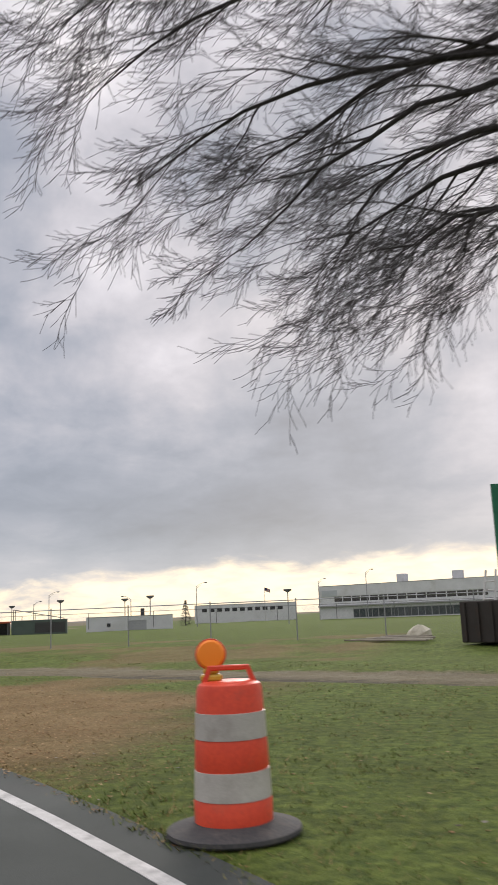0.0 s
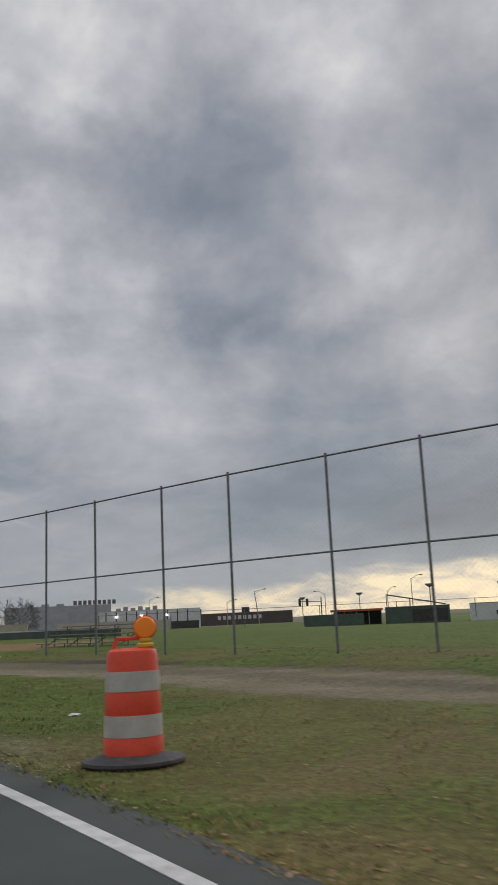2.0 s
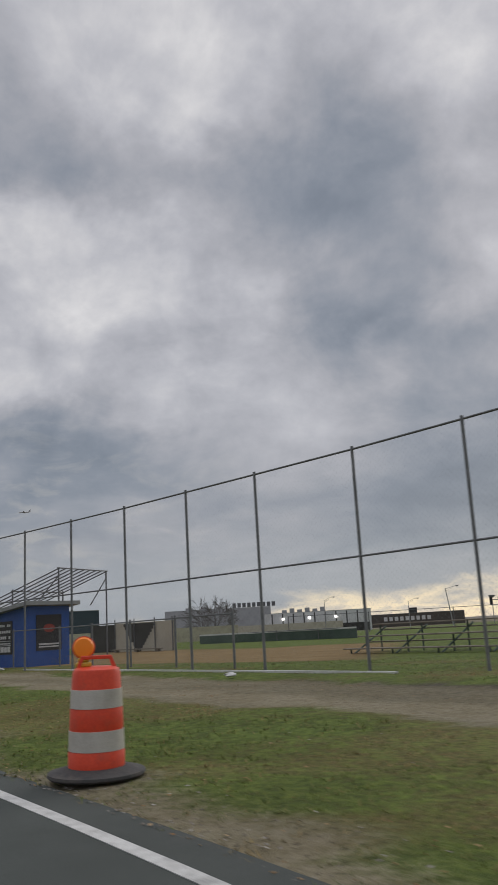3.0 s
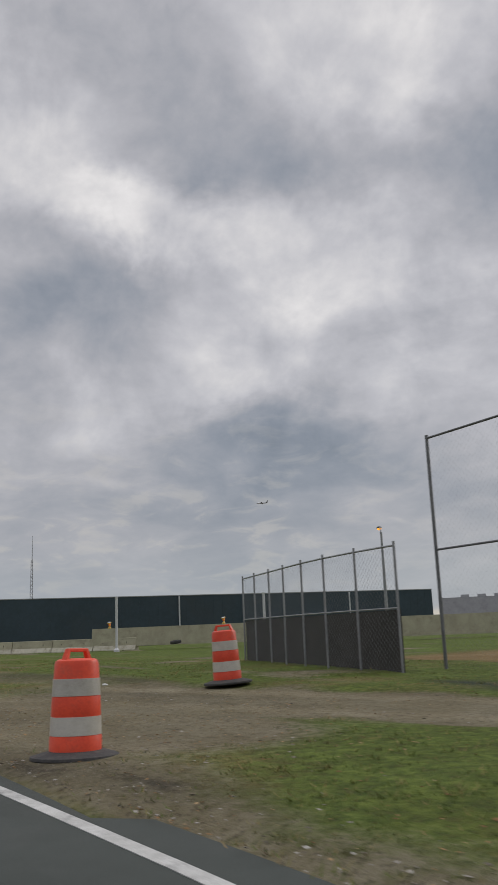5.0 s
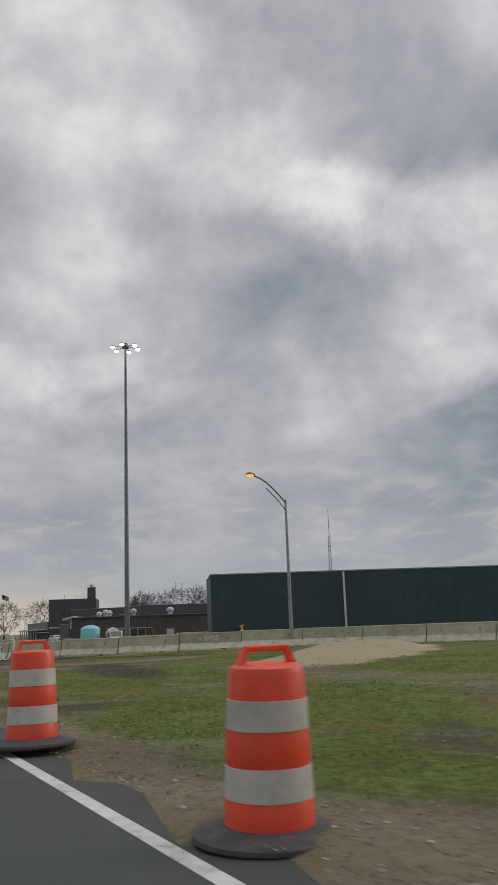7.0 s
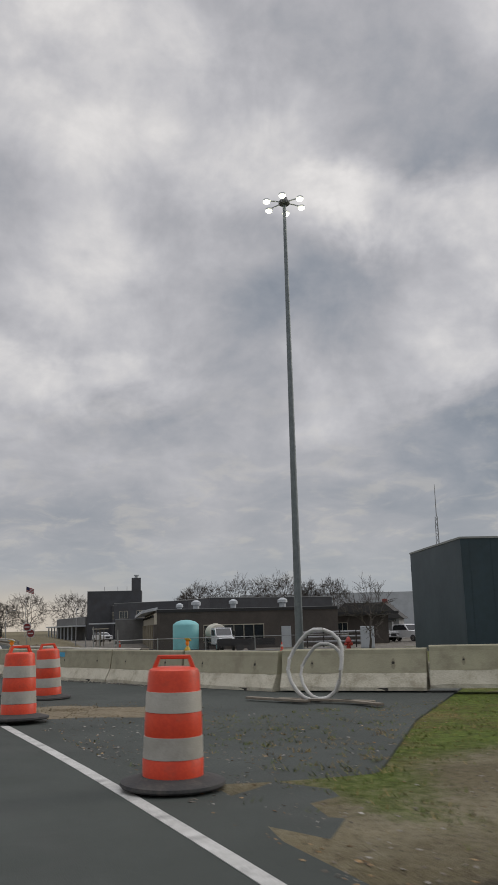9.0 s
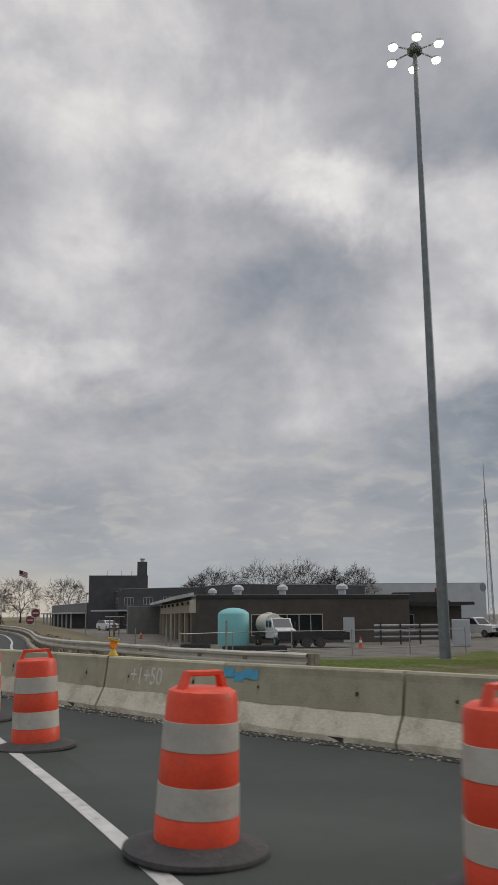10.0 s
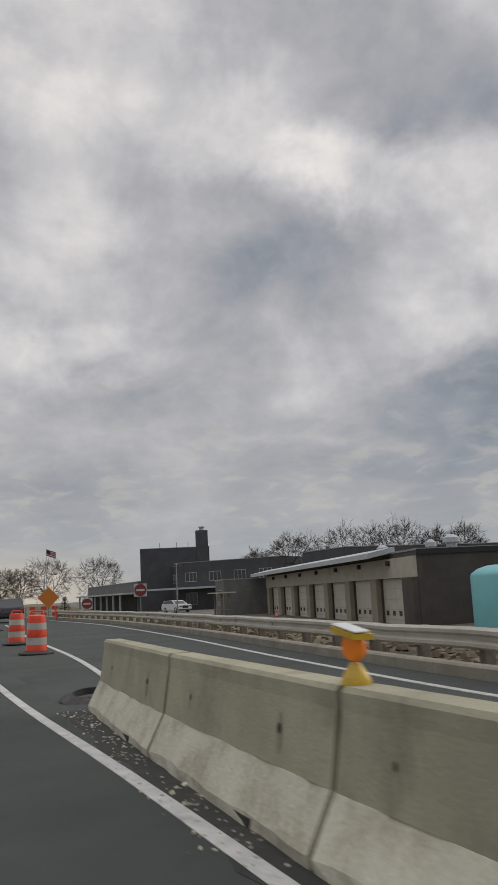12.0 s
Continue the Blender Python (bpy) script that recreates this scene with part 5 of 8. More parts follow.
def build_ground():
    outer = [3, 8, 16, 30, 50, 80, 130, 220, 400, 800, 1600, 3200]
    xs, ys = axis(-214, -16, 0.5, outer), axis(36, 92, 0.5, outer)
    X, Y = np.meshgrid(xs, ys, indexing="ij")
    x, y = X.ravel(), Y.ravel()
    n1 = fbm(x, y, 0.8, 5)
    e = edge_d(np.stack([x, y], 1))
    rough = ss(0.2, 1.2, e)
    z = ground_z(x, y) + rough * 0.05 * (n1 - 0.5)
    soil, lush, dry, hard = covers(x, y)
    tr = np.abs(track_d(np.stack([x, y], 1)))
    z = z - 0.06 * (1 - ss(1.3, 2.4, tr)) + 0.02 * np.exp(-((tr - 1.9) / 0.3) ** 2)
    z = z + 0.35 * ss(0.2, 0.9, np.exp(-(((x + 149) / 5.5) ** 2 + ((y - 67.3 - 0.9 * (-149 - x) * 0.6) / 2.8) ** 2)))
    z = np.where(e < 0.35, np.minimum(z, -0.05), z)
    kd = kerb_d(np.stack([x, y], 1))
    z = np.where((x < -158) & (e > 0) & (kd < 0.12), np.minimum(z, -0.035), z)
    nx, ny = len(xs), len(ys)
    idx = np.arange(nx * ny).reshape(nx, ny)
    quads = np.stack([idx[:-1, :-1], idx[1:, :-1], idx[1:, 1:], idx[:-1, 1:]], -1).reshape(-1, 4)
    me = bpy.data.meshes.new("ground")
    me.from_pydata(np.stack([x, y, z], 1).tolist(), [], quads.tolist())
    at = me.attributes.new("cover", "FLOAT_COLOR", "POINT")
    at.data.foreach_set("color", np.stack([soil, lush, dry, hard], 1).astype(np.float32).ravel())
    tar = ss(0.35, 0.8, np.exp(-(((x + 150) / 8) ** 2 + ((y - 59.6 - 0.06 * (x + 150)) / 1.5) ** 2)) + 0.4 * (n1 - 0.5))
    tar = np.maximum(tar, ss(0.4, 0.8, np.exp(-(((x + 103.5) / 5) ** 2 + ((y - 70.5) / 0.9) ** 2)) + 0.3 * (n1 - 0.5)))
    at2 = me.attributes.new("tar", "FLOAT", "POINT")
    at2.data.foreach_set("value", tar.astype(np.float32))
    heap = np.exp(-(((x + 149) / 5.5) ** 2 + ((y - 67.3 - 0.9 * (-149 - x) * 0.6) / 2.8) ** 2))
    at4 = me.attributes.new("sand", "FLOAT", "POINT")
    at4.data.foreach_set("value", ss(0.15, 0.5, heap + 0.3 * (n1 - 0.5)).astype(np.float32))
    # wheel tracks: pale, dusty and dark, wet streaks that run with the track
    side = track_d(np.stack([x, y], 1))
    rut = 0.5 + 1.6 * (fbm(x * 0.05 + 40, side + 40, 1.1, 31) - 0.5) + 0.25 * (np.exp(-((np.abs(side) - 0.85) / 0.3) ** 2) - 0.3)
    at3 = me.attributes.new("rut", "FLOAT", "POINT")
    at3.data.foreach_set("value", np.clip(rut, 0, 1).astype(np.float32))
    me.polygons.foreach_set("use_smooth", np.ones(len(quads), bool))
    mt = bpy.data.materials.new("verge")
    mt.use_nodes = True
    nt, n = mt.node_tree, mt.node_tree.nodes
    b = n["Principled BSDF"]
    ob = n.new("ShaderNodeTexCoord").outputs["Object"]
    a = n.new("ShaderNodeAttribute")
    a.attribute_name = "cover"
    sep = n.new("ShaderNodeSeparateColor")
    nt.links.new(a.outputs["Color"], sep.inputs[0])

    def tex(scale, detail=6, rough=0.6, dist=0.0):
        t = n.new("ShaderNodeTexNoise")
        t.inputs["Scale"].default_value, t.inputs["Detail"].default_value = scale, detail
        t.inputs["Roughness"].default_value, t.inputs["Distortion"].default_value = rough, dist
        nt.links.new(ob, t.inputs["Vector"])
        return t.outputs[0]

    def rng(v, lo, hi, o0=0.0, o1=1.0):
        k = n.new("ShaderNodeMapRange")
        nt.links.new(v, k.inputs[0])
        for i, q in enumerate((lo, hi, o0, o1)):
            k.inputs[i + 1].default_value = q
        return k.outputs[0]

    def mix(f, c, d):
        k = n.new("ShaderNodeMix")
        k.data_type = "RGBA"
        for s, v in ((0, f), (6, c), (7, d)):
            if isinstance(v, tuple):
                k.inputs[s].default_value = (*v, 1)
            else:
                nt.links.new(v, k.inputs[s])
        return k.outputs[2]

    def add(v, w, k=1.0):
        m = n.new("ShaderNodeMath")
        m.operation = "MULTIPLY_ADD"
        nt.links.new(w, m.inputs[0])
        m.inputs[1].default_value = k
        nt.links.new(v, m.inputs[2])
        return m.outputs[0]

    fine, mid, wide, clump = tex(55, 4), tex(6, 8, 0.65), tex(0.7, 5), tex(14, 6, 0.7)
    rt = n.new("ShaderNodeAttribute")
    rt.attribute_name = "rut"
    grass_dry = mix(rng(clump, 0.36, 0.64), (0.10, 0.085, 0.032), (0.23, 0.175, 0.075))
    grass_lush = mix(rng(add(mid, clump, 0.8), 0.72, 1.08), (0.050, 0.086, 0.013), (0.142, 0.185, 0.034))
    grass = mix(rng(add(mid, sep.outputs[1], 1.0), 0.8, 1.3), grass_dry, grass_lush)
    litter = mix(rng(add(tex(30, 3, 0.7), clump, 0.6), 0.62, 0.98), (0.135, 0.093, 0.038), (0.315, 0.222, 0.105))
    grass = mix(rng(add(mid, sep.outputs[2], 1.0), 0.85, 1.3), grass, litter)
    earth = mix(rng(wide, 0.35, 0.65), (0.172, 0.154, 0.096), (0.122, 0.107, 0.068))
    earth = mix(rng(add(rt.outputs["Fac"], mid, 0.5), 0.55, 1.05), earth, (0.255, 0.228, 0.152))
    earth = mix(rng(add(rt.outputs["Fac"], mid, 0.5), 0.5, 0.35), earth, (0.062, 0.056, 0.040))
    earth = mix(rng(tex(26, 5, 0.7), 0.5, 0.72), earth, (0.215, 0.192, 0.142))
    # dark speckle in the earth colour for the shadows between clumps
    earth = mix(rng(clump, 0.46, 0.34), earth, (0.085, 0.072, 0.05))
    col = mix(rng(add(add(mid, fine, 0.5), sep.outputs[0], 1.1), 1.05, 1.5), grass, earth)
    # uneven tone, with shade between clumps multiplied into the colour
    dull = n.new("ShaderNodeMix")
    dull.data_type, dull.blend_type = "RGBA", "MULTIPLY"
    nt.links.new(rng(add(wide, mid, 0.7), 0.75, 1.0, 0.6, 0.0), dull.inputs[0])
    nt.links.new(col, dull.inputs[6])
    dull.inputs[7].default_value = (0.66, 0.6, 0.5, 1)
    col = dull.outputs[2]
    yard = mix(rng(add(wide, mid, 0.6), 0.6, 1.0), (0.115, 0.105, 0.09), (0.215, 0.2, 0.175))
    col = mix(rng(a.outputs["Alpha"], 0.3, 0.7), col, yard)
    sn = n.new("ShaderNodeAttribute")
    sn.attribute_name = "sand"
    col = mix(rng(add(add(mid, clump, 0.4), sn.outputs["Fac"], 1.0), 0.95, 1.3), col, mix(rng(clump, 0.35, 0.65), (0.28, 0.22, 0.145), (0.42, 0.345, 0.235)))
    st = n.new("ShaderNodeAttribute")
    st.attribute_name = "tar"
    col = mix(rng(add(add(mid, clump, 0.5), st.outputs["Fac"], 0.8), 0.95, 1.6), col, (0.035, 0.042, 0.034))
    nt.links.new(col, b.inputs["Base Color"])
    b.inputs["Roughness"].default_value = 0.95
    b.inputs["Specular IOR Level"].default_value = 0.2
    bp = n.new("ShaderNodeBump")
    bp.inputs["Strength"].default_value, bp.inputs["Distance"].default_value = 0.7, 0.05
    nt.links.new(add(add(fine, mid, 1.2), clump, 1.0), bp.inputs["Height"])
    nt.links.new(bp.outputs[0], b.inputs["Normal"])
    me.materials.append(mt)
    tagged(new("ground", me), "patchy grass verge and playing field with worn earth tracks", "ground", kind="structure")


build_ground()


def strip(name, left, right, z, mat, label, category, n=None):
    m = Mesh()
    for p, q in zip(left, right):
        m.v += [(p.x, p.y, z), (q.x, q.y, z), (p.x, p.y, z - 0.06), (q.x, q.y, z - 0.06)]
    k = len(left)
    for i in range(k - 1):
        a = 4 * i
        m.f += [(a, a + 1, a + 5, a + 4), (a + 1, a + 3, a + 7, a + 5), (a + 2, a, a + 4, a + 6)]
    ob = part(name, m, mat)
    return tagged(ob, label, category, kind="structure")


# the lane, left of its edge line, and the asphalt that opens out to the neighbouring ramp
strip("road", offset(EDGE_S, -11.0), offset(EDGE_S, 0.45), 0.0, ASPHALT, "dark worn asphalt lane", "road")
strip("edge_line", offset(EDGE_S, -0.06), offset(EDGE_S, 0.06), 0.005, PAINT, "worn white edge line", "road marking")
near = [p for p in resample([tuple(v) for v in offset(EDGE_S, 0.45)], 2.0)[:400] if -300 < p.x < -155]
far_pts = resample([tuple(v) for v in offset(KERB_S, 0.02)], 1.0)
left_row, right_row = [], []
for p in near:
    q = min(far_pts, key=lambda v: (v - p).length)
    t = min(1.0, max(0.0, (-156.0 - p.x) / 5.0))
    left_row.append(p)
    right_row.append(p.lerp(q, max(0.02, float(t))))
strip("ramp_road", left_row, right_row, -0.004, ASPHALT, "asphalt of the neighbouring ramp", "road")
ramp_line = offset(KERB_S, -0.75)
strip("ramp_edge_line", [p for p in offset(KERB_S, -0.81) if p.x < -176], [p for p in offset(KERB_S, -0.69) if p.x < -176][:len([p for p in offset(KERB_S, -0.81) if p.x < -176])], 0.004, PAINT, "thin white edge line of the ramp", "road marking")
split = smooth_line([(-203.5, 45.2), (-212, 45.0), (-225, 44.2), (-250, 43.0)], 6)
strip("gore_line", offset(split, -0.06), offset(split, 0.06), 0.006, PAINT, "white line where the lanes join", "road marking")
k = Mesh().sweep([(p.x, p.y, -0.05) for p in KERB_S if p.x < -170], [(0.0, 0.0), (0.0, 0.2), (0.03, 0.23), (0.2, 0.23), (0.2, 0.0)])
tagged(part("kerb", k, KERB), "stained concrete kerb", "kerb", kind="structure")
guardrail([(p.x, p.y, -0.05) for p in resample([tuple(v) for v in offset(KERB_S, 0.32)], 0.95) if p.x < -182.2][:90])

# tan gravel spread on the asphalt, and broken blacktop along the barrier
def patch_mesh(cx, cy, rx, ry, turn, z, seed, n=64):
    rr = random.Random(seed)
    ph = [(rr.uniform(0, 6.28), rr.uniform(0.02, 0.09), k) for k in (2, 3, 5, 8, 13)]
    m, rings = Mesh(), (1.0, 0.8, 0.45)
    for f in rings:
        for i in range(n):
            a = 2 * math.pi * i / n
            r = f * (1 + sum(w * math.sin(k * a + p) for p, w, k in ph))
            x, y = rx * r * math.cos(a), ry * r * math.sin(a)
            c, s = math.cos(radians(turn)), math.sin(radians(turn))
            m.v.append((cx + x * c - y * s, cy + x * s + y * c, z + (0.0, 0.022, 0.04)[rings.index(f)] + (rr.uniform(-0.006, 0.006) if f < 1 else 0)))
    m.v.append((cx, cy, z + 0.045))
    for k in range(2):
        m.f += [(k * n + i, k * n + (i + 1) % n, (k + 1) * n + (i + 1) % n, (k + 1) * n + i) for i in range(n)]
    m.f += [(2 * n + i, 2 * n + (i + 1) % n, 3 * n) for i in range(n)]
    return m


tagged(part("gravel_patch", patch_mesh(-165.6, 51.5, 2.2, 1.15, 60, -0.014, 3), GRAVELTAN), "tan gravel spread over the asphalt", "gravel", kind="structure")
gs = Mesh()
rr = random.Random(8)
for i in range(2600):
    a, r, k = rr.uniform(0, 6.283), min(1.5, abs(rr.gauss(0, 0.62))), rr.uniform(0.005, 0.016) * (1.8 if rr.random() < 0.06 else 1)
    x, y = 2.15 * r * math.cos(a), 1.15 * r * math.sin(a)
    m = pose(-165.6 + 0.5 * x - 0.866 * y, 51.5 + 0.866 * x + 0.5 * y, 0.004 + max(0, 0.026 * (1.1 - r)), rr.uniform(-40, 40), rr.uniform(-40, 40), rr.uniform(0, 180))
    w, d, h = k * rr.uniform(0.7, 1.2), k * rr.uniform(0.6, 1.0), k * rr.uniform(0.4, 0.8)
    gs.add([m @ Vector(q) for q in ((w, 0, 0), (0, d, 0), (-w, 0, 0), (0, -d, 0), (0.2 * w, 0.1 * d, h), (0, 0, -h))], [(0, 1, 4), (1, 2, 4), (2, 3, 4), (3, 0, 4), (1, 0, 5), (2, 1, 5), (3, 2, 5), (0, 3, 5)])
tagged(part("gravel", gs, GRAVELTAN), "loose tan gravel stones on the asphalt", "gravel", kind="stuff")
bl = [p for p in smooth_line([(x, y) for x, y, z in BARRIER], 8) if -202.4 < p.x < -171]
rr = random.Random(12)
m = Mesh()
lo = [Vector((p.x, p.y)) for p in bl]
inner, outer_l = offset(lo, -0.2), [a for a in offset(lo, -0.62)]
outer_l = [a + (b - a) * rr.uniform(0, 0.35) for a, b in zip(outer_l, inner)]
strip("broken_blacktop", outer_l, inner, 0.0035, BLACKTOP, "crumbled black asphalt along the barrier's foot", "road")

# ---- traffic drums ----
lit, plain = traffic_drum(True), traffic_drum(False)
rnd = random.Random(11)


def face(x, y):
    i = min(range(len(EDGE_S)), key=lambda j: (EDGE_S[j] - Vector((x, y))).length)
    w = EDGE_S[min(i + 1, len(EDGE_S) - 1)] - EDGE_S[max(i - 1, 0)]
    return math.degrees(math.atan2(w.y, w.x))


# lit drums with their own turn: the lamp faces the traffic; plain drums turn with the lane
LIT = [(-32.34, 39.9, 0.0, 197), (-41.1, 46.75, 0.0, 216), (-48.85, 51.2, -0.03, 200), (-59.85, 56.25, 0.0, 43), (-67.55, 58.85, 0.0, 227), (-75.8, 60.75, 0.04, 234), (-86.5, 62.3, 0.0, 60)]
PLAIN = [(-104.15, 63.05, 0.03), (-110.4, 62.1, 0.09), (-116.9, 60.45, 0.06), (-121.35, 59.5, 0.04), (-126.9, 58.23, 0.0), (-131.5, 56.92, 0.05), (-138.4, 55.4, 0.08), (-144.3, 55.5, 0.03), (-151, 53.6, 0.02), (-158, 52.1, 0.02), (-164.2, 50.74, 0.04), (-168.7, 51.27, -0.005), (-170.1, 49.9, 0.0)]
PLAIN += [(-174.9, 49.06, -0.02), (-177.75, 48.37, 0.0), (-181.6, 47.66, -0.02), (-183.65, 46.98, 0.0), (-214.4, 44.2, 0.0), (-220.3, 43.7, 0.0), (-238, 42.6, 0.0)]
for i, (x, y, up, turn) in enumerate(LIT):
    m = pose(x, y, up + 0.005, rnd.uniform(-2, 2), rnd.uniform(-2, 2), turn)
    if i == 0:
        lit.matrix_basis = m
    else:
        copy_thing(lit, m)
for i, (x, y, up) in enumerate(PLAIN):
    m = pose(x, y, up + 0.005, rnd.uniform(-2, 2), rnd.uniform(-2, 2), face(x, y) + rnd.uniform(-25, 25) + 90)
    if i == 0:
        plain.matrix_basis = m
    else:
        copy_thing(plain, m)
copy_thing(plain, pose(-109.9, 67.95, gz(-109.9, 67.95), 1, -3, 40))

# ---- barrier of the neighbouring ramp ----
fine_line = resample([tuple(v) for v in smooth_line(list(reversed(BARRIER)), 8)], 0.05)
JOINTS = [-201.9, -198.55, -195.35, -192.95, -189.95, -186.85, -184.0, -181.35, -178.75, -176.2, -173.65, -170.8, -168.1]
stations = [min(range(len(fine_line)), key=lambda i: abs(fine_line[i].x - x)) for x in JOINTS]
while stations[-1] + 61 < len(fine_line):
    stations.append(stations[-1] + 61)
line = [fine_line[i] for i in stations]
first = jersey_barrier(3.05)
BAR_POSES = []
for i, (a, b) in enumerate(zip(line, line[1:])):
    c = (a + b) / 2
    ang = math.degrees(math.atan2(b.y - a.y, b.x - a.x)) - 90
    m = pose(c.x, c.y, c.z, 0, 0, ang + rnd.uniform(-0.4, 0.4))
    BAR_POSES.append(m)
    m = m @ Matrix.Diagonal((1, ((b - a).length - 0.03) / 3.05, 1, 1))
    if i == 0:
        first.matrix_basis = m
    else:
        bar = copy_thing(first, m)
        bar.scale.y = ((b - a).length - 0.03) / 3.05
for x, y in ((-195.35, 45.3), (-186.85, 46.8), (-178.75, 50.2), (-170.8, 54.4), (-162.5, 68.0)):
    i = min(range(len(line)), key=lambda j: (line[j].xy - Vector((x, y))).length)
    p = line[i]
    barrier_light(pose(p.x, p.y, p.z + 0.81, 0, 0, 170 + 15 * i) @ Matrix.Diagonal((0.68, 0.68, 0.68, 1)))


def sprayed(text, m, size, label):
    """Sprayed numerals on a barrier, as a thin curve turned into a mesh."""
    cu = bpy.data.curves.new("spray", "FONT")
    cu.body, cu.size, cu.extrude = text, size, 0.002
    tmp = bpy.data.objects.new("spray", cu)
    me = bpy.data.meshes.new_from_object(tmp)
    bpy.data.objects.remove(tmp)
    me.materials.clear()
    me.materials.append(CHALK)
    ob = new("sprayed_marking", me)
    ob.matrix_basis = m
    tagged(ob, label, "marking")
    return ob


far_bar = min(range(len(BAR_POSES)), key=lambda i: (BAR_POSES[i].translation.xy - Vector((-162.6, 66.2))).length)
# on the face towards the lane, which slopes back a little: place along the section, height, words, size
for i, y, z, text, size, wide in ((4, -1.02, 0.42, "+2+0", 0.36, 1.2), (8, -0.75, 0.44, "+1+50", 0.36, 0.85), (far_bar, -0.6, 0.44, "+ 0+50", 0.34, 1.0)):
    sprayed(text, BAR_POSES[i] @ pose(0.1685 - (z - 0.335) * 0.1507, y, z, 81.5, 0, 90) @ Matrix.Diagonal((wide, 1, 1, 1)), size, "white sprayed survey marking on a concrete barrier")
sprayed("2'2", BAR_POSES[5] @ pose(0.268, -1.5, 0.145, 62.5, 0, 90), 0.2, "white sprayed measure on a barrier toe")
bp_ = Mesh()
rr = random.Random(2)
for k in range(7):
    y0, z0 = -1.45 + 0.09 * k, 0.60 + rr.uniform(-0.03, 0.03)
    bp_.add([(0.1315, y0, z0), (0.1315, y0 + 0.1, z0 + 0.01), (0.115, y0 + 0.1, z0 + 0.13), (0.115, y0, z0 + 0.12)], [(0, 1, 2, 3)])
bl_ = part("sprayed_patch", bp_, BLUESPRAY)
bl_.matrix_basis = BAR_POSES[9]
tagged(bl_, "bright blue sprayed patch on a concrete barrier", "marking")

# taller concrete wall further east with its poles and lamps
wall = Mesh().prism([(-0.2, 0), (-0.12, 1.15), (0.12, 1.15), (0.2, 0)], 0, 40, pose(-149.8, 79.7, 0.5, 0, 0, -47.5))
tagged(part("parapet_wall", wall, CONCRETE), "long weathered concrete parapet wall", "wall", kind="structure")
for x, y, h in ((-145.0, 79.8, 2.85), (-137.9, 85.9, 2.6)):
    s = thing("white_post", "slim white post standing before the concrete wall", "post", m=pose(x + 0.4, y - 0.5, gz(x, y), 0, 0, 0))
    part("shaft", Mesh().tube([(0, 0, -0.1), (0, 0, h + 0.4)], 0.075, 10), WHITEPAINT, s, smooth=True)
    part("foot", Mesh().lathe([(0.17, 0), (0.17, 0.12), (0.09, 0.2)], 12), WHITEPAINT, s)
for x, y in ((-148.9, 80.5), (-143.1, 85.8)):
    barrier_light(pose(x, y, 1.64, 0, 0, 130))

# ---- dark clad building ----
m, w = along((-187.0, 70.5), (-176.4, 133.0), -0.3)
b = thing("clad_building", "long windowless building clad in dark blue-grey metal", "building", m=m)
shell(b, w, 9, 5.45, DARKCLAD, parapet=0.3, z0=-0.4)
for x in (10.4, 31.1, 52.0):
    part("downpipe", Mesh().tube([(x, -0.08, 0), (x, -0.08, 5.4)], 0.085, 8), WHITEPAINT, b, "pale downpipe")
for i in range(int(w / 1.05)):
    part("cladding_rib", Mesh().box(0.4 + 1.05 * i, -0.012, 0.0, 0.43 + 1.05 * i, -0.002, 5.4), DARKCLAD, b)

# ---- masts and lamps ----
high_mast(pose(-195.4, 65.0, -0.35, 0, 0, 20), 26.9)
street_lamp(pose(-161.1, 68.9, 0.2, 0, 0, -43), 6.95, 3.2, LAMPWARM, "grey street lamp with a curved arm and lit amber head", group="street lamps by the ramp")
street_lamp(pose(-130.2, 88.3, 0.3, 0, 0, 142), 5.6, 4.6, LAMPWARM, "grey street lamp with a curved arm and lit amber head", group="street lamps by the ramp")
radio_tower(pose(-264.5, 108.4, -0.6, 0, 0, 10), 21.8)
airliner(Matrix.Translation((-108 - 2500 * 0.854, 60 + 2500 * 0.52, 2500 * 0.1462)) @ Euler((0, radians(2), radians(32))).to_matrix().to_4x4())

# ---- tall fence of the ball field ----
FENCE = [(-56.46, 68.7), (-59.13, 68.75), (-62.27, 68.8), (-64.97, 69.05), (-68.33, 69.4), (-71.13, 69.8), (-74.49, 70.35), (-77.27, 70.75), (-80.36, 71.15), (-83.77, 71.45), (-86.74, 71.7), (-89.96, 71.98), (-93.15, 72.17), (-96.34, 72.33), (-99.5, 72.45), (-102.7, 72.55), (-105.9, 72.6), (-109.1, 72.65)]
f = thing("ball_field_fence", "tall galvanised pipe fence with sagging chain link", "fence")
for i, (x, y) in enumerate(FENCE):
    part("post", Mesh().tube([(x, y, 0.0), (x, y, 5.24 + (0.14 if i == 0 else 0))], 0.037 if i else 0.05, 8), FENCEPOST, f)
for a, b in zip(FENCE, FENCE[1:]):
    for z in (5.17, 2.74):
        part("rail", Mesh().tube([(*a, z), (*b, z)], 0.025, 6), GALV_DARK, f)
    part("chain_link", link_mesh(a, b, 0.3, 5.17, 0.10, 0.0008), WIRE, f, "fine chain-link mesh")
LOW = [(-56.46, 68.7), (-53.2, 68.5), (-49.6, 68.4), (-46.0, 68.6), (-42.4, 69.0), (-38.8, 69.6), (-35.2, 70.3), (-31.6, 71.1), (-28, 72), (-24.4, 73)]
fence_run("field_fence", "low galvanised chain-link field fence with a top rail", LOW, 1.95, (1.93,), 0.026, 0.022, GALV, 0.09, 0.0010, z0=0.3)
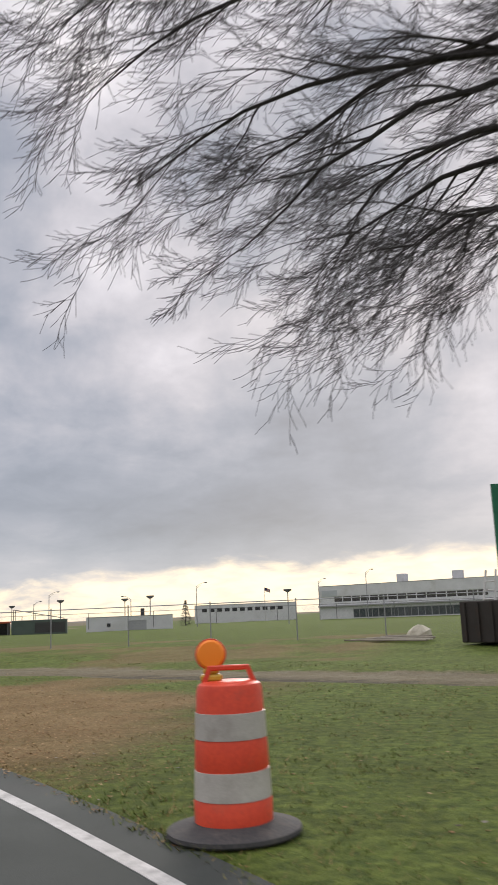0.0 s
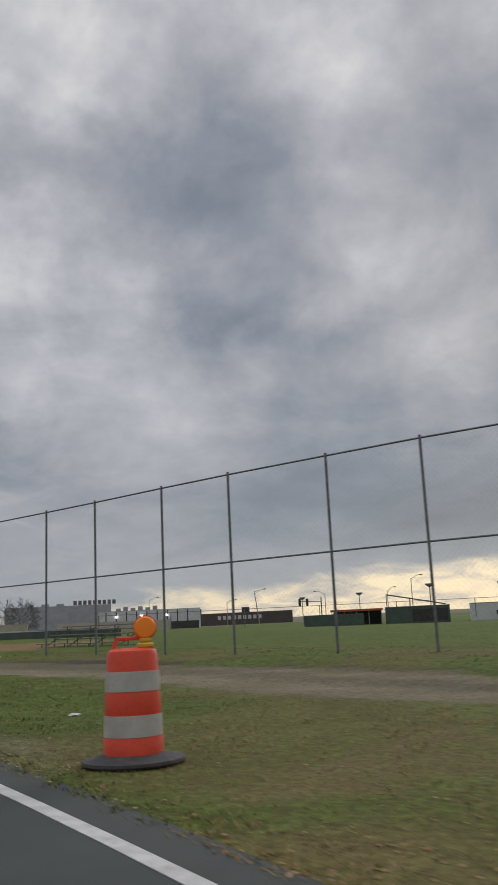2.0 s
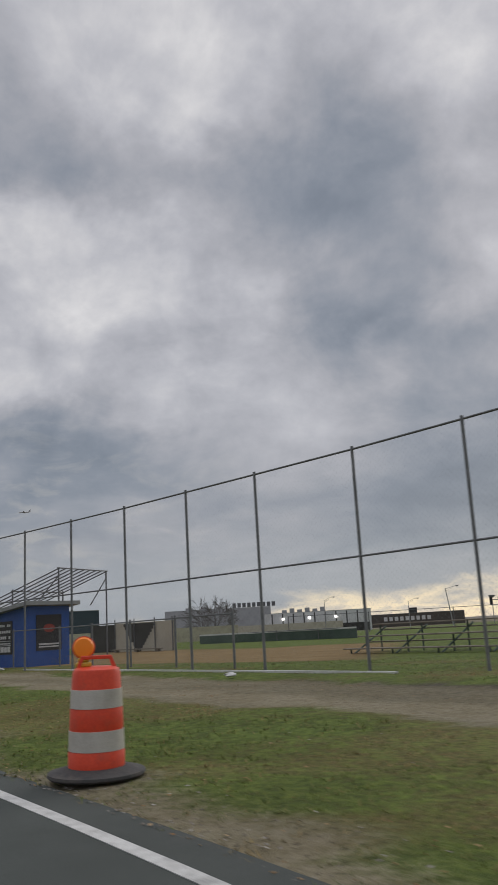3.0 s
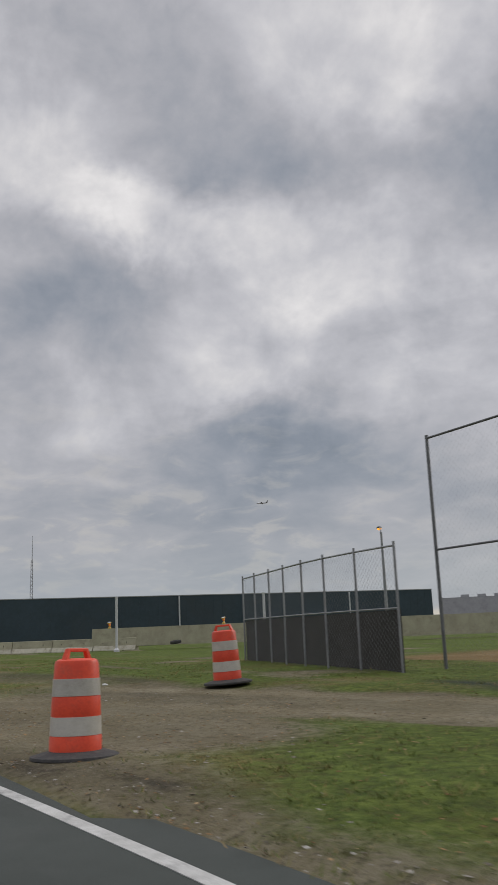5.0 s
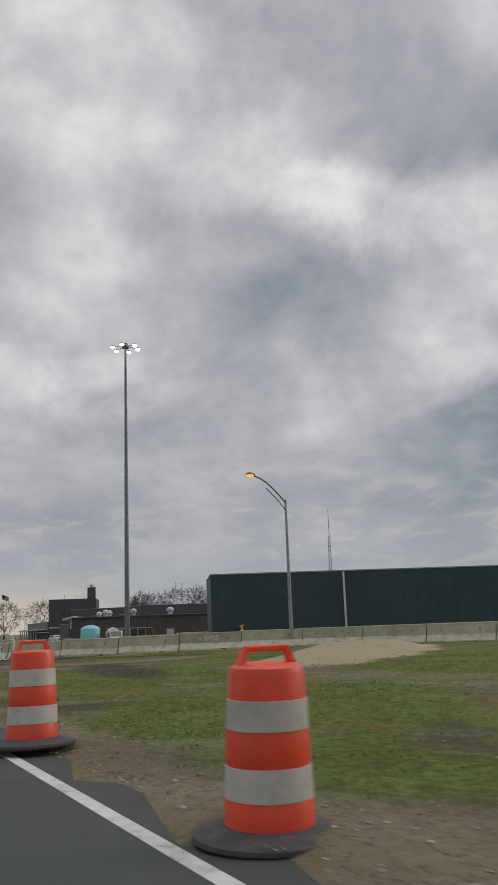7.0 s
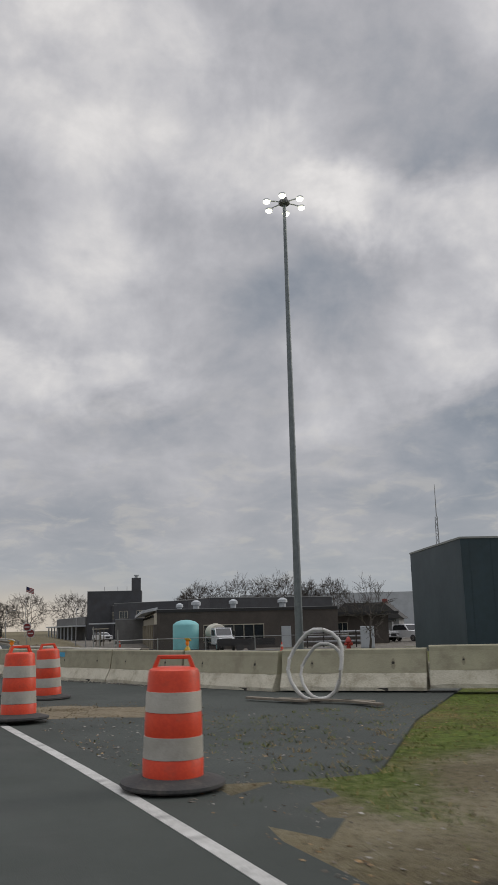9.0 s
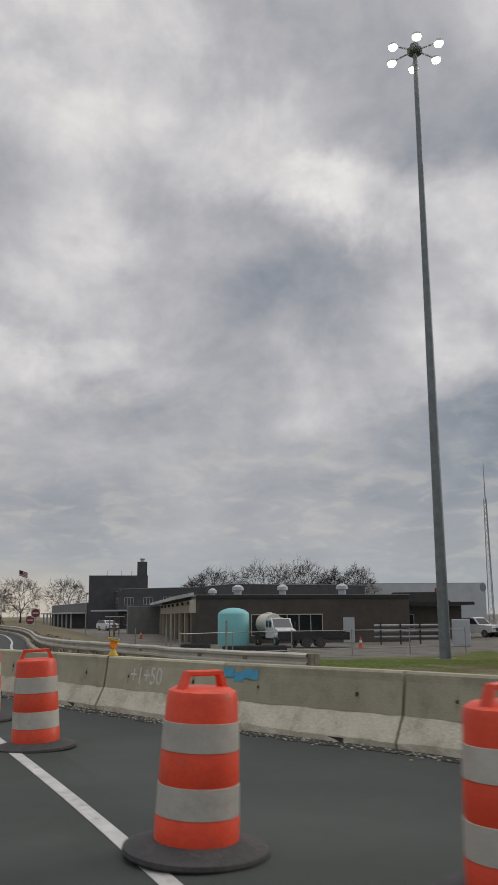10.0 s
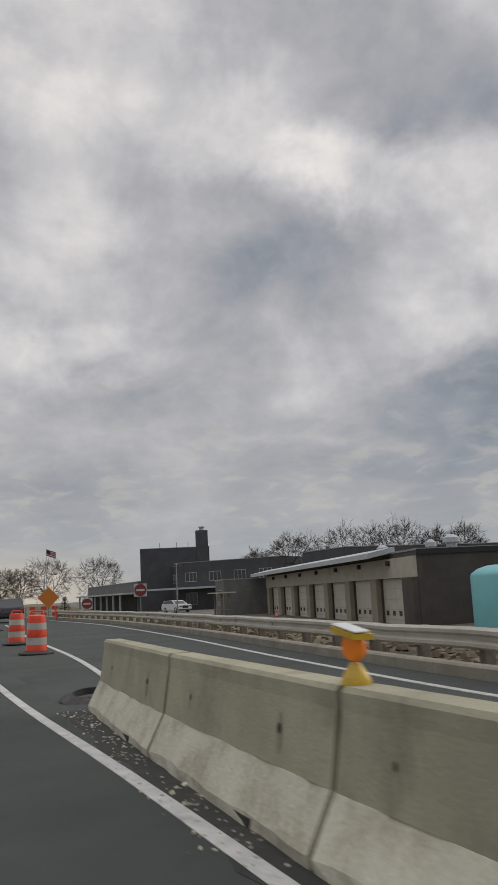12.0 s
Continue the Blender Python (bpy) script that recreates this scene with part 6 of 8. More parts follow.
fence_run("cage_fence", "weathered pipe fence with dark screening on its lower half", [(-119.3, 73.7), (-117.9, 73.3), (-116.4, 72.9), (-115.0, 72.5), (-113.5, 72.1), (-112.1, 71.8), (-110.6, 71.6), (-109.1, 71.5)], 2.85, (2.82, 1.55), 0.027, 0.022, GALV, 0.09, 0.0018, z0=0.15)
scr = thing("screening", "dark wind screening tied along a pipe fence", "screen")
part("cloth", Mesh().prism([(0, 0.2), (10.4, 0.2), (10.4, 1.52), (0, 1.52)], 0.06, 0.075, along((-119.3, 73.7), (-109.1, 71.5))[0]), SCREEN, scr)

# ---- ball field things ----
baseball_dugout(pose(-106.25, 75.41, 0.13, 0, 0, 3.4), 4.54, 2.2, 2.12, 2.62)
backstop_canopy(pose(-112.4, 79.0, 0.1, 0, 0, 21), 5.4, 4.5, 3.0, 4.85)
m, w = along((-113.8, 89.3), (-108.6, 89.8), 0.0)
pw = thing("panel_wall", "cream panel screen with a stepped dark patch and a bench", "wall panel", m=m)
part("panel", Mesh().box(0, 0, -0.2, w, 0.12, 2.05), CREAM, pw)
part("side_panel", Mesh().box(-2.4, 0.02, -0.2, -0.02, 0.14, 2.0), SCREEN, pw)
step = Mesh()
for i in range(9):
    x0 = 0.8 + 0.12 * i * (1 if i < 6 else 1.2)
    x1 = 3.6 - 0.16 * i
    z = 2.0 - 0.19 * (i + 1)
    if x1 > x0:
        step.box(x0, -0.02, z, x1, -0.003, z + 0.19)
part("dark_patch", step, SCREEN, pw)
for x in (0.05, 1.8, 3.6, 5.1):
    part("upright", Mesh().tube([(x, -0.06, -0.2), (x, -0.06, 2.3)], 0.035, 6), GALV_DARK, pw)
bn = thing("bench", "plain timber bench before the panel screen", "bench", m=m @ pose(0.6, -0.9, 0, 0, 0, 0))
part("seat", Mesh().box(0, 0, 0.42, 4.2, 0.32, 0.48, c=0.01), WOODPOST, bn)
for x in (0.2, 2.0, 3.8):
    part("leg", Mesh().box(x, 0.04, -0.1, x + 0.22, 0.28, 0.42), WOODPOST, bn)
bleachers(pose(-87.5, 79.2, 0.0, 0, 0, -8), 6.2, 3)
CLOTH = [(-121.5, 103.5), (-118, 104.3), (-114.5, 105.1), (-111, 105.9), (-108, 106.7)]
fence_run("infield_fence", "low pipe fence across the far edge of the infield", CLOTH, 1.0, (0.98,), 0.03, 0.025, GALV_DARK, 0.12, 0.002, z0=0.0)
m, w = along(CLOTH[0], CLOTH[-1])
cl = thing("fence_cloth", "dark green cloth with a white top band on a low fence", "screen")
part("cloth", Mesh().prism([(0, -0.4), (w, -0.4), (w, 0.9), (0, 0.9)], -0.05, -0.035, m), GREENSHED, cl)
part("band", Mesh().prism([(0, 0.904), (w, 0.904), (w, 1.02), (0, 1.02)], -0.055, -0.035, m), PVC, cl)
BACK = [(-101.5, 74.9), (-97.6, 74.6), (-94.9, 74.2), (-91.9, 73.6), (-88.8, 72.9), (-85.6, 72.2)]
fence_run("dugout_fence", "low galvanised chain-link fence beside the dugout", BACK, 1.75, (1.73,), 0.034, 0.024, FENCEPOST, 0.09, 0.001, z0=0.2)
chalk = smooth_line([(-97.0, 72.7), (-92.7, 72.05), (-89.0, 71.6), (-84.9, 71.05), (-79.0, 70.2)], 5)
ch = Mesh().sweep([(v.x, v.y, gz(v.x, v.y) - 0.02) for v in chalk], [(-0.05, 0.0), (-0.05, 0.06), (0.05, 0.06), (0.05, 0.0)])
tagged(part("ground_rail", ch, PVC), "thin white rail along the foot of the fence", "rail")
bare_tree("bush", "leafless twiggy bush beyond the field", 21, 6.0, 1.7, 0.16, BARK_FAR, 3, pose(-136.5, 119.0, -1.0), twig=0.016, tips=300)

# ---- far side of the field ----
m, w = along((-71.8, 234.9), (-30.2, 219.1), -1.0)
o = thing("office_building", "white two-storey office building with long dark window bands", "building", m=m)
shell(o, w, 18, 8.0, WHITEPAINT, openings=((4, w - 3, 4.2, 5.6), (9, w - 3, 0.6, 2.6)))
for i in range(16):
    window(o, 4 + (w - 7) * i / 16, 4 + (w - 7) * (i + 1) / 16, 4.2, 5.6, 0.1, 1, 1, WHITEPAINT, GLASS, 0.12)
for i in range(10):
    window(o, 9 + (w - 12) * i / 10, 9 + (w - 12) * (i + 1) / 10, 0.6, 2.6, 0.1, 2, 1, TRIMGREY, GLASSBLUE, 0.1)
part("sign_panel", Mesh().box(0.8, -0.08, 5.6, 5.0, -0.003, 7.0), PALEGREY, o, "pale blue sign panel")
for x in (18.5, 32):
    part("roof_unit", Mesh().box(x, 4, 7.9, x + 2.0, 6, 10.0, c=0.1), WHITEPAINT, o)
part("ledge", Mesh().box(-0.1, -0.5, 3.2, w + 0.1, -0.003, 3.5), TRIMGREY, o)
m, w = along((-110.4, 255.1), (-84.0, 263.0), -1.0)
d = thing("warehouse", "low white warehouse with a row of dark sign letters", "building", m=m)
shell(d, w, 20, 5.1, WHITEPAINT)
for i in range(11):
    part("letter", bar_row(Mesh(), 2.0 + (w - 5) * i / 11, 2.0 + (w - 5) * (i + 0.65) / 11, 3.3, 1.0, -0.003, 1, 5, 0.0), SIGNBLACK, d)
m, w = along((-101.5, 174.0), (-87.3, 179.7), -0.9)
d = thing("utility_building", "low white utility building with a dark roller door", "building", m=m)
shell(d, w, 9, 2.75, WHITEPAINT, openings=((7.4, 10.6, -0.1, 2.0),))
part("roller_door", Mesh().box(7.4, 0.06, -0.1, 10.6, 0.14, 2.0), GREYWALL, d)
window(d, 3.6, 4.3, 1.0, 1.7, 0.0, 1, 1)
part("chimney", Mesh().box(9.5, 3, 2.5, 10.2, 3.6, 4.1), DARKSHED, d)
m, w = along((-111.3, 165.6), (-103.0, 169.7), -0.5)
d = thing("field_shed", "dark green dugout shed with a pipe roof frame", "shed", m=m)
shell(d, w, 4, 2.3, GREENSHED, SHINGLE)
# dark panel on the closed wall stands for shade inside an open front
part("recess", Mesh().box(w * 0.42, -0.03, 0.2, w * 0.97, -0.003, 1.9), DARKSHED, d, "dark panel for the shade in an open front")
for y in (0.2, 3.6):
    part("roof_frame", Mesh().tube([(0.3, y, 2.3), (0.3, y, 4.2)], 0.07, 6).tube([(0.3, y, 4.2), (w - 0.5, y, 2.5)], 0.07, 6).tube([(w * 0.4, y, 2.3), (w * 0.4, y, 3.6)], 0.05, 6), GALV_DARK, d)
for i in range(5):
    part("rafter", Mesh().tube([(0.3 + i * (w - 0.8) / 4, 0.2, 4.2 - 1.7 * i / 4), (0.3 + i * (w - 0.8) / 4, 3.6, 4.2 - 1.7 * i / 4)], 0.05, 6), GALV_DARK, d)
m, w = along((-118.3, 162.2), (-111.8, 165.3), -0.6)
d = thing("dugout_shelter", "open dugout shelter with an orange roof edge", "shed", m=m)
part("back_wall", Mesh().box(0, 3.0, -0.3, w, 3.15, 2.2), DARKSHED, d)
part("roof", Mesh().box(-0.2, -0.3, 2.1, w + 0.2, 3.4, 2.4), ORANGETRIM, d, "orange roof edge")
for i in range(5):
    part("post", Mesh().box(w * i / 4 - 0.06, 0, -0.3, w * i / 4 + 0.06, 0.12, 2.1), TRIMGREY, d)
m, w = along((-119.5, 156.2), (-112.0, 160.2), -0.9)
d = thing("outfield_screen", "green wind screen along the far field fence", "screen", m=m)
part("cloth", Mesh().box(0, 0, -0.2, w, 0.05, 2.1), GREENSHED, d)
m, w = along((-266.0, 300.5), (-229.0, 326.3), -4.5)
d = thing("brick_factory", "long low dark brick factory with white sign letters", "building", m=m)
shell(d, w, 20, 8.0, BROWNBRICK)
for i in range(9):
    part("letter", Mesh().box(17 + 1.9 * i, -0.03, 5.6, 18.2 + 1.9 * i, -0.003, 7.0), LETTER, d)
part("door_panel", Mesh().box(6, -0.05, 0.4, 10, -0.003, 2.4), PALEGREY, d)
for x in (7.5, 26):
    part("roof_unit", Mesh().box(x, 5, 7.8, x + 3, 8, 10.0, c=0.1), DARKSHED, d)
m, w = along((-240.0, 235.9), (-217.0, 255.6), -1.6)
d = thing("loading_shed", "white-fronted loading shed with lit wall lamps over dark bays", "building", m=m)
shell(d, w, 12, 6.6, WHITEPAINT)
part("bay_front", Mesh().box(0.5, -0.06, -0.2, w - 0.5, -0.003, 3.0), DARKSHED, d)
for i in range(9):
    part("panel_joint", Mesh().box(2 + i * (w - 3) / 9, -0.03, 3.0, 2.35 + i * (w - 3) / 9, -0.003, 6.4), DARKSHED, d)
for i in (5, 12.5, 20):
    part("wall_lamp", Mesh().box(i, -0.3, 4.7, i + 0.55, -0.07, 5.2, c=0.05), LAMPSIGN, d, "lit wall lamp")
for i in range(6):
    part("roof_unit", Mesh().box(5 + 2.2 * i, 2, 6.4, 6.4 + 2.2 * i, 4, 7.5 + 0.4 * (i % 2), c=0.06), GREYWALL, d)
m, w = along((-332.0, 276.0), (-303.5, 306.5), 0.0)
d = thing("grey_factory", "large pale grey factory with rooftop sign letters", "building", m=m)
shell(d, w, 30, 9.4, GREYWALL, z0=-3)
for i in range(9):
    part("roof_letter", bar_row(Mesh(), w - 15 + 17.5 * i / 9, w - 15 + 17.5 * (i + 0.7) / 9, 9.6, 1.8, 0.3, 1, 5, 0.0), GALV_DARK, d)
for i in range(3):
    part("roof_unit", Mesh().box(8 + 6 * i, 6, 9.2, 11 + 6 * i, 9, 10.6, c=0.1), GREYWALL, d)
m, w = along((-230.0, 210.4), (-208.0, 231.2), -1.0)
d = thing("tan_wall", "low tan boundary wall behind the field", "wall", m=m)
part("wall", Mesh().box(0, 0, -0.5, w, 0.25, 3.0), CREAM, d)
for x, y, z, h, arm, ang in ((-85.6, 187.8, -1.0, 8.0, 1.5, 20), (-118.4, 191.0, -1.0, 7.8, 1.5, 20), (-188.5, 200.7, -1.0, 7.4, 1.8, 35), (-154.0, 222.0, -1.0, 7.0, 2.0, 200), (-176, 214, -1, 6.2, 1.8, 30), (-70, 226, -1, 9.0, 1.2, 20), (-100, 190, -1.0, 6.2, 1.3, 200), (-56, 205, -1, 9.6, 1.0, 10), (-130.0, 205.0, -1.0, 6.4, 1.2, 20)):
    street_lamp(pose(x, y, z, 0, 0, ang), h, arm, None, "distant grey street lamp with a short curved arm", 0.1, 0.7, "distant street lamps")
street_lamp(pose(-152.9, 193.8, -1.0, 0, -7, 35), 7.6, 1.8, None, "distant leaning street lamp", 0.12, 0.2, "distant street lamps")
for x, y in ((-93, 183), (-104, 196), (-141, 214), (-162, 225), (-112, 184), (-67, 184)):
    s = thing("flood_lamp", "distant field lamp with a flat double head", "lamp", "distant field lamps", pose(x, y, -1.0))
    part("pole", Mesh().tube([(0, 0, -0.2), (0, 0, 6.2)], 0.09, 6), GALV, s)
    part("head", Mesh().box(-0.7, -0.2, 6.2, 0.7, 0.2, 6.5, c=0.04).prism([(-0.15, 5.9), (0.15, 5.9), (0.6, 6.2), (-0.6, 6.2)], -0.12, 0.12), GALV_DARK, s)
sg = thing("traffic_signal", "distant dark traffic signals on an arm", "traffic light", m=pose(-154.5, 221.0, -1.0, 0, 0, 35))
part("pole", Mesh().tube([(0, 0, -0.2), (0, 0, 6.2)], 0.12, 8), GALV_DARK, sg)
part("arm", Mesh().tube([(0, 0, 5.2), (-5.2, 0, 5.4)], 0.08, 6), GALV_DARK, sg)
for x in (-4.9, -3.2):
    part("signal_head", Mesh().box(x - 0.28, -0.2, 4.4, x + 0.28, 0.2, 6.0, c=0.05), BLACKPLASTIC, sg)
conifer(pose(-100.6, 221.9, -1.0), 6.0, 1.6, 4)
flagpole(pose(-88.6, 247.7, -1.0, 0, 0, 10), 9.0)
FAR_FENCE = [(-150 + 10 * i, 146 + 5.2 * i) for i in range(13)]
fence_run("far_fence", "distant galvanised fence along the outfield", FAR_FENCE, 2.6, (2.6,), 0.06, 0.04, GALV_DARK, 0.6, 0.006, z0=0.0)

# ---- things lying on the verge ----
pile = thing("vinyl_fence_bundle", "bent white plastic rails lying in loops on the grass", "fence panels", m=pose(-49.4, 55.75, gz(-49.4, 55.75) + 0.02, 0, 0, 22))
LOOPS = [[(-1.05, 0.0, 0.08), (-0.5, 0.22, 0.1), (0.0, 0.42, 0.16), (0.35, 0.6, 0.2), (0.9, 0.62, 0.18), (0.95, 0.45, 0.14), (0.3, 0.2, 0.1), (-0.4, 0.0, 0.08), (-0.95, -0.08, 0.07)],
         [(-0.75, -0.3, 0.05), (-0.1, -0.22, 0.06), (0.5, 0.0, 0.08), (1.05, 0.25, 0.1), (1.3, 0.22, 0.07), (0.75, -0.15, 0.06), (0.35, -0.38, 0.05), (-0.2, -0.42, 0.05)],
         [(-0.6, 0.05, 0.16), (0.1, 0.3, 0.22), (0.85, 0.5, 0.26)]]
for pts in LOOPS:
    part("rail", Mesh().tube(pts, 0.06, 8), PVC, pile, smooth=True)
sk = thing("waste_skip", "dark rusty steel waste skip heaped with scrap", "skip", m=pose(-31.9, 64.2, 0.2, 0, 0, -40))
part("tub", Mesh().box(0, 0, 0, 4.5, 2.2, 1.35, c=0.03), DUMPSTER, sk)
for i in range(8):
    part("rib", Mesh().box(0.2 + 0.58 * i, -0.07, 0.05, 0.3 + 0.58 * i, -0.003, 1.3), DUMPSTER, sk)
ld = thing("step_ladder", "pale folding ladder leaning on scrap in a skip", "ladder", m=pose(-31.2, 65.2, 0.9, 0, 0, -40))
for s in (0, 0.55):
    part("stile", Mesh().tube([(s, 0, 0), (s * 0.8 + 0.1, 0.3, 1.7)], 0.04, 6), PVC, ld)
for i in range(5):
    part("rung", Mesh().tube([(0.03, 0.06 * i, 0.3 * i + 0.1), (0.54, 0.06 * i, 0.3 * i + 0.1)], 0.03, 6), PVC, ld)
sp = thing("scrap_heap", "tilted dark scrap beams heaped in a skip", "scrap", m=pose(-30.6, 63.7, 1.4, 0, 0, -40))
for i in range(5):
    part("beam", Mesh().box(0.2 * i, 0.1 * i, 0, 0.2 * i + 0.14, 0.1 * i + 0.14, 1.6 + 0.15 * i, pose(0, 0, 0, 10 * i - 20, 25 + 5 * i, 0)), DUMPSTER, sp)
gs = thing("green_sign", "tall green road sign panel seen at a slant", "road sign", m=pose(-28.5, 54.2, 0.2, 0, 0, 15))
part("panel", Mesh().box(-2.05, 0, 1.2, 1.75, 0.08, 3.85), SIGNGREEN, gs)
for x in (-1.4, 1.4):
    part("post", Mesh().tube([(x, 0.12, -0.4), (x, 0.12, 3.7)], 0.06, 6), GALV, gs)
pl = thing("timber_stack", "loose pale boards lying on the ground", "boards", m=pose(-34.5, 66.5, 0.25, 0, 0, -35))
for i in range(7):
    part("board", Mesh().box(-2.0 + 0.3 * i, -0.5 + 0.22 * i, 0.02 + 0.02 * i, 2.0 - 0.15 * i, -0.38 + 0.22 * i, 0.06 + 0.02 * i, pose(0, 0, 0, 0, 0, 7 * i)), CREAM if i % 2 else WOODPOST, pl)
lump("concrete_block", "broken pale concrete block on the verge", "rubble", pose(-33.6, 67.4, 0.25), (0.9, 0.7, 0.55), CONCRETE_PALE, 4)
for i, (x, y, sx, sy, sz) in enumerate(((-52.9, 57.2, 0.35, 0.25, 0.05), (-67.6, 58.2, 0.3, 0.2, 0.05), (-99.4, 73.0, 0.5, 0.3, 0.12), (-109.9, 62.9, 0.17, 0.13, 0.07), (-56, 59.5, 0.25, 0.2, 0.04), (-47.2, 53.4, 0.2, 0.2, 0.04), (-83, 69.5, 0.3, 0.25, 0.1), (-112.5, 66.5, 0.14, 0.1, 0.04), (-63.5, 59.0, 0.22, 0.2, 0.04), (-113.8, 70.0, 0.3, 0.25, 0.1))):
    lump("paper_scrap" if i % 3 else "plastic_bag", "crumpled pale scrap of litter on the verge", "litter", pose(x, y, gz(x, y) + 0.0, 0, 0, 40 * i), (sx, sy, sz), LITTER, i)
ty = thing("old_tyre", "old black tyre lying by the concrete wall", "tyre", m=pose(-144.6, 83.2, 0.55, 8, 0, 0))
part("tread", Mesh().lathe([(0.2, 0.0), (0.33, 0.02), (0.36, 0.1), (0.33, 0.19), (0.2, 0.21), (0.2, 0.0)], 20, cap=False), RUBBER, ty, smooth=True)
ty2 = thing("rubber_ring", "loose black rubber drum ring on the asphalt", "rubber ring", m=pose(-203.0, 44.7, 0.0, 0, 8, 0))
part("ring", Mesh().lathe([(0.28, 0.01), (0.44, 0.0), (0.455, 0.03), (0.38, 0.07), (0.28, 0.1), (0.28, 0.01)], 28, cap=False), RUBBER, ty2, smooth=True)

# ---- depot beyond the guardrail ----
Z0 = -0.65
m, w = along((-267.0, 65.8), (-228.6, 62.0), Z0)
g = thing("garage_building", "long dark brick garage with a row of beige sectional doors", "building", m=m)
bays, x_end = 7, w - 0.6
bw = (w - 2.5) / bays
holes = [(1.5 + bw * i + 0.55, 1.5 + bw * (i + 1) - 0.55, -0.3, 2.3) for i in range(bays)]
shell(g, w, 16.8, 3.55, BROWNBRICK, openings=holes, z0=-0.3)
fr = Mesh()
xs = [1.5] + [v for h in holes for v in h[:2]] + [w]
part("lintel", Mesh().box(0.02, -0.16, 2.31, w - 0.02, -0.004, 3.3), CREAM, g, "cream lintel band")
for i in range(bays + 1):
    x = 1.5 + bw * i
    part("pier", Mesh().box(x - 0.5, -0.3, -0.3, x + 0.5 if i < bays else w, -0.004, 2.305, c=0.02), PIER if i < bays else BROWNBRICK, g)
for x0, x1, z0, z1 in holes:
    dr = part("sectional_door", Mesh().box(x0, 0.10, z0, x1, 0.16, z1), BEIGEDOOR, g, "beige sectional door")
    for j in range(1, 5):
        z = z0 + (z1 - z0) * j / 5
        part("panel_joint", Mesh().box(x0, 0.085, z - 0.012, x1, 0.098, z + 0.012), CREAM, dr)
    for j in range(4):
        xx = x0 + (x1 - x0) * (j + 0.5) / 4
        part("door_pane", Mesh().box(xx - 0.2, 0.08, 0.42, xx + 0.2, 0.097, 0.66), GLASS, dr)
    part("lamp_box", Mesh().box((x0 + x1) / 2 - 0.12, -0.34, 2.95, (x0 + x1) / 2 + 0.12, -0.165, 3.2, c=0.02), BLACKPLASTIC, g)
part("canopy", Mesh().add([(-1.5, -1.3, 3.35), (w - 3.6, -1.3, 3.35), (w - 3.6, 0.2, 3.65), (-1.5, 0.2, 3.65), (-1.5, -1.3, 3.62), (w - 3.6, -1.3, 3.62), (w - 3.6, 0.2, 3.92), (-1.5, 0.2, 3.92)], [(3, 2, 1, 0), (4, 5, 6, 7), (0, 1, 5, 4), (1, 2, 6, 5), (2, 3, 7, 6), (3, 0, 4, 7)]), PALEGREY, g, "pale projecting canopy")
side = Matrix.Translation((w, 0, 0)) @ pose(0, 0, 0, 0, 0, 90)
wf, wg = Mesh(), Mesh()
for i in range(6):
    y0 = 4.2 + 0.92 * i
    wf.box(y0, -0.06, 0.6, y0 + 0.06, 0.0, 2.15, side)
    wg.box(y0 + 0.05, -0.02, 0.65, y0 + 0.92, -0.004, 2.1, side)
wf.box(4.2, -0.06, 2.1, 9.78, 0.0, 2.18, side).box(4.2, -0.06, 0.55, 9.78, 0.0, 0.62, side).box(9.72, -0.06, 0.6, 9.78, 0, 2.15, side)
ww = part("window", wf, CREAM, g, "row of tall windows in pale frames")
part("pane", wg, GLASS, ww)
part("door", Mesh().box(11.4, -0.05, 0.0, 12.3, -0.004, 1.9, side), PALEGREY, g, "pale service door")
part("parapet_trim", Mesh().box(-0.02, -0.07, 3.35, 16.8, -0.004, 3.6, side), BLACKPLASTIC, g)
for x, y, r in ((w - 14, 3.0, 0.5), (w - 9.5, 4.5, 0.42), (w - 5.2, 4.0, 0.6), (w - 4.0, 7.5, 0.55), (w - 2.2, 12.0, 0.6)):
    roof_vent(g, x, y, 3.3, r * 0.8, 1.25)
m, w2 = along((-272.8, 76.0), (-276.2, 95.75), Z0)
u = thing("rear_block", "taller dark block behind the garage with a flat roof", "building", m=m)
shell(u, w2, 9.4, 6.05, DARKBRICK, z0=-0.3)
u = thing("annex", "small dark annex with a projecting flat roof", "building", m=along((-232.5, 79.2), (-231.0, 86.5), Z0)[0])
shell(u, 6.5, 8, 2.75, BROWNBRICK, z0=-0.3)
part("eaves", Mesh().box(-0.4, -0.9, 2.85, 7.4, 8.2, 3.1), BLACKPLASTIC, u)
window(u, 0.8, 2.4, 0.9, 2.1, 0.0, 3, 1, CREAM)

# office block of the depot
m, w4 = along((-318.7, 61.4), (-317.31, 71.6), Z0)
t = thing("tower_block", "tall dark grey block with a square chimney", "building", m=m)
shell(t, w4, 12, 9.1, DARKBRICK, z0=-0.3)
part("chimney", Mesh().box(w4 - 1.9, -0.15, 7.0, w4 - 0.15, 1.6, 11.6), DARKBRICK, t)
part("chimney_cap", Mesh().lathe([(0.35, 11.6), (0.35, 12.0), (0.5, 12.05), (0.5, 12.2)], 10, Matrix.Translation((w4 - 1.0, 0.7, 0))), PALEGREY, t)
for x in (3.0, 5.6, 7.4):
    part("aerial", Mesh().tube([(x, 4, 9.0), (x, 4, 10.2)], 0.04, 5), GALV, t)
m, w5 = along((-313.0, 66.0), (-301.6, 78.2), Z0)
t = thing("office_wing", "two-storey dark brick office wing with paired windows", "building", m=m)
shell(t, w5, 14, 6.6, DARKBRICK, z0=-0.3)
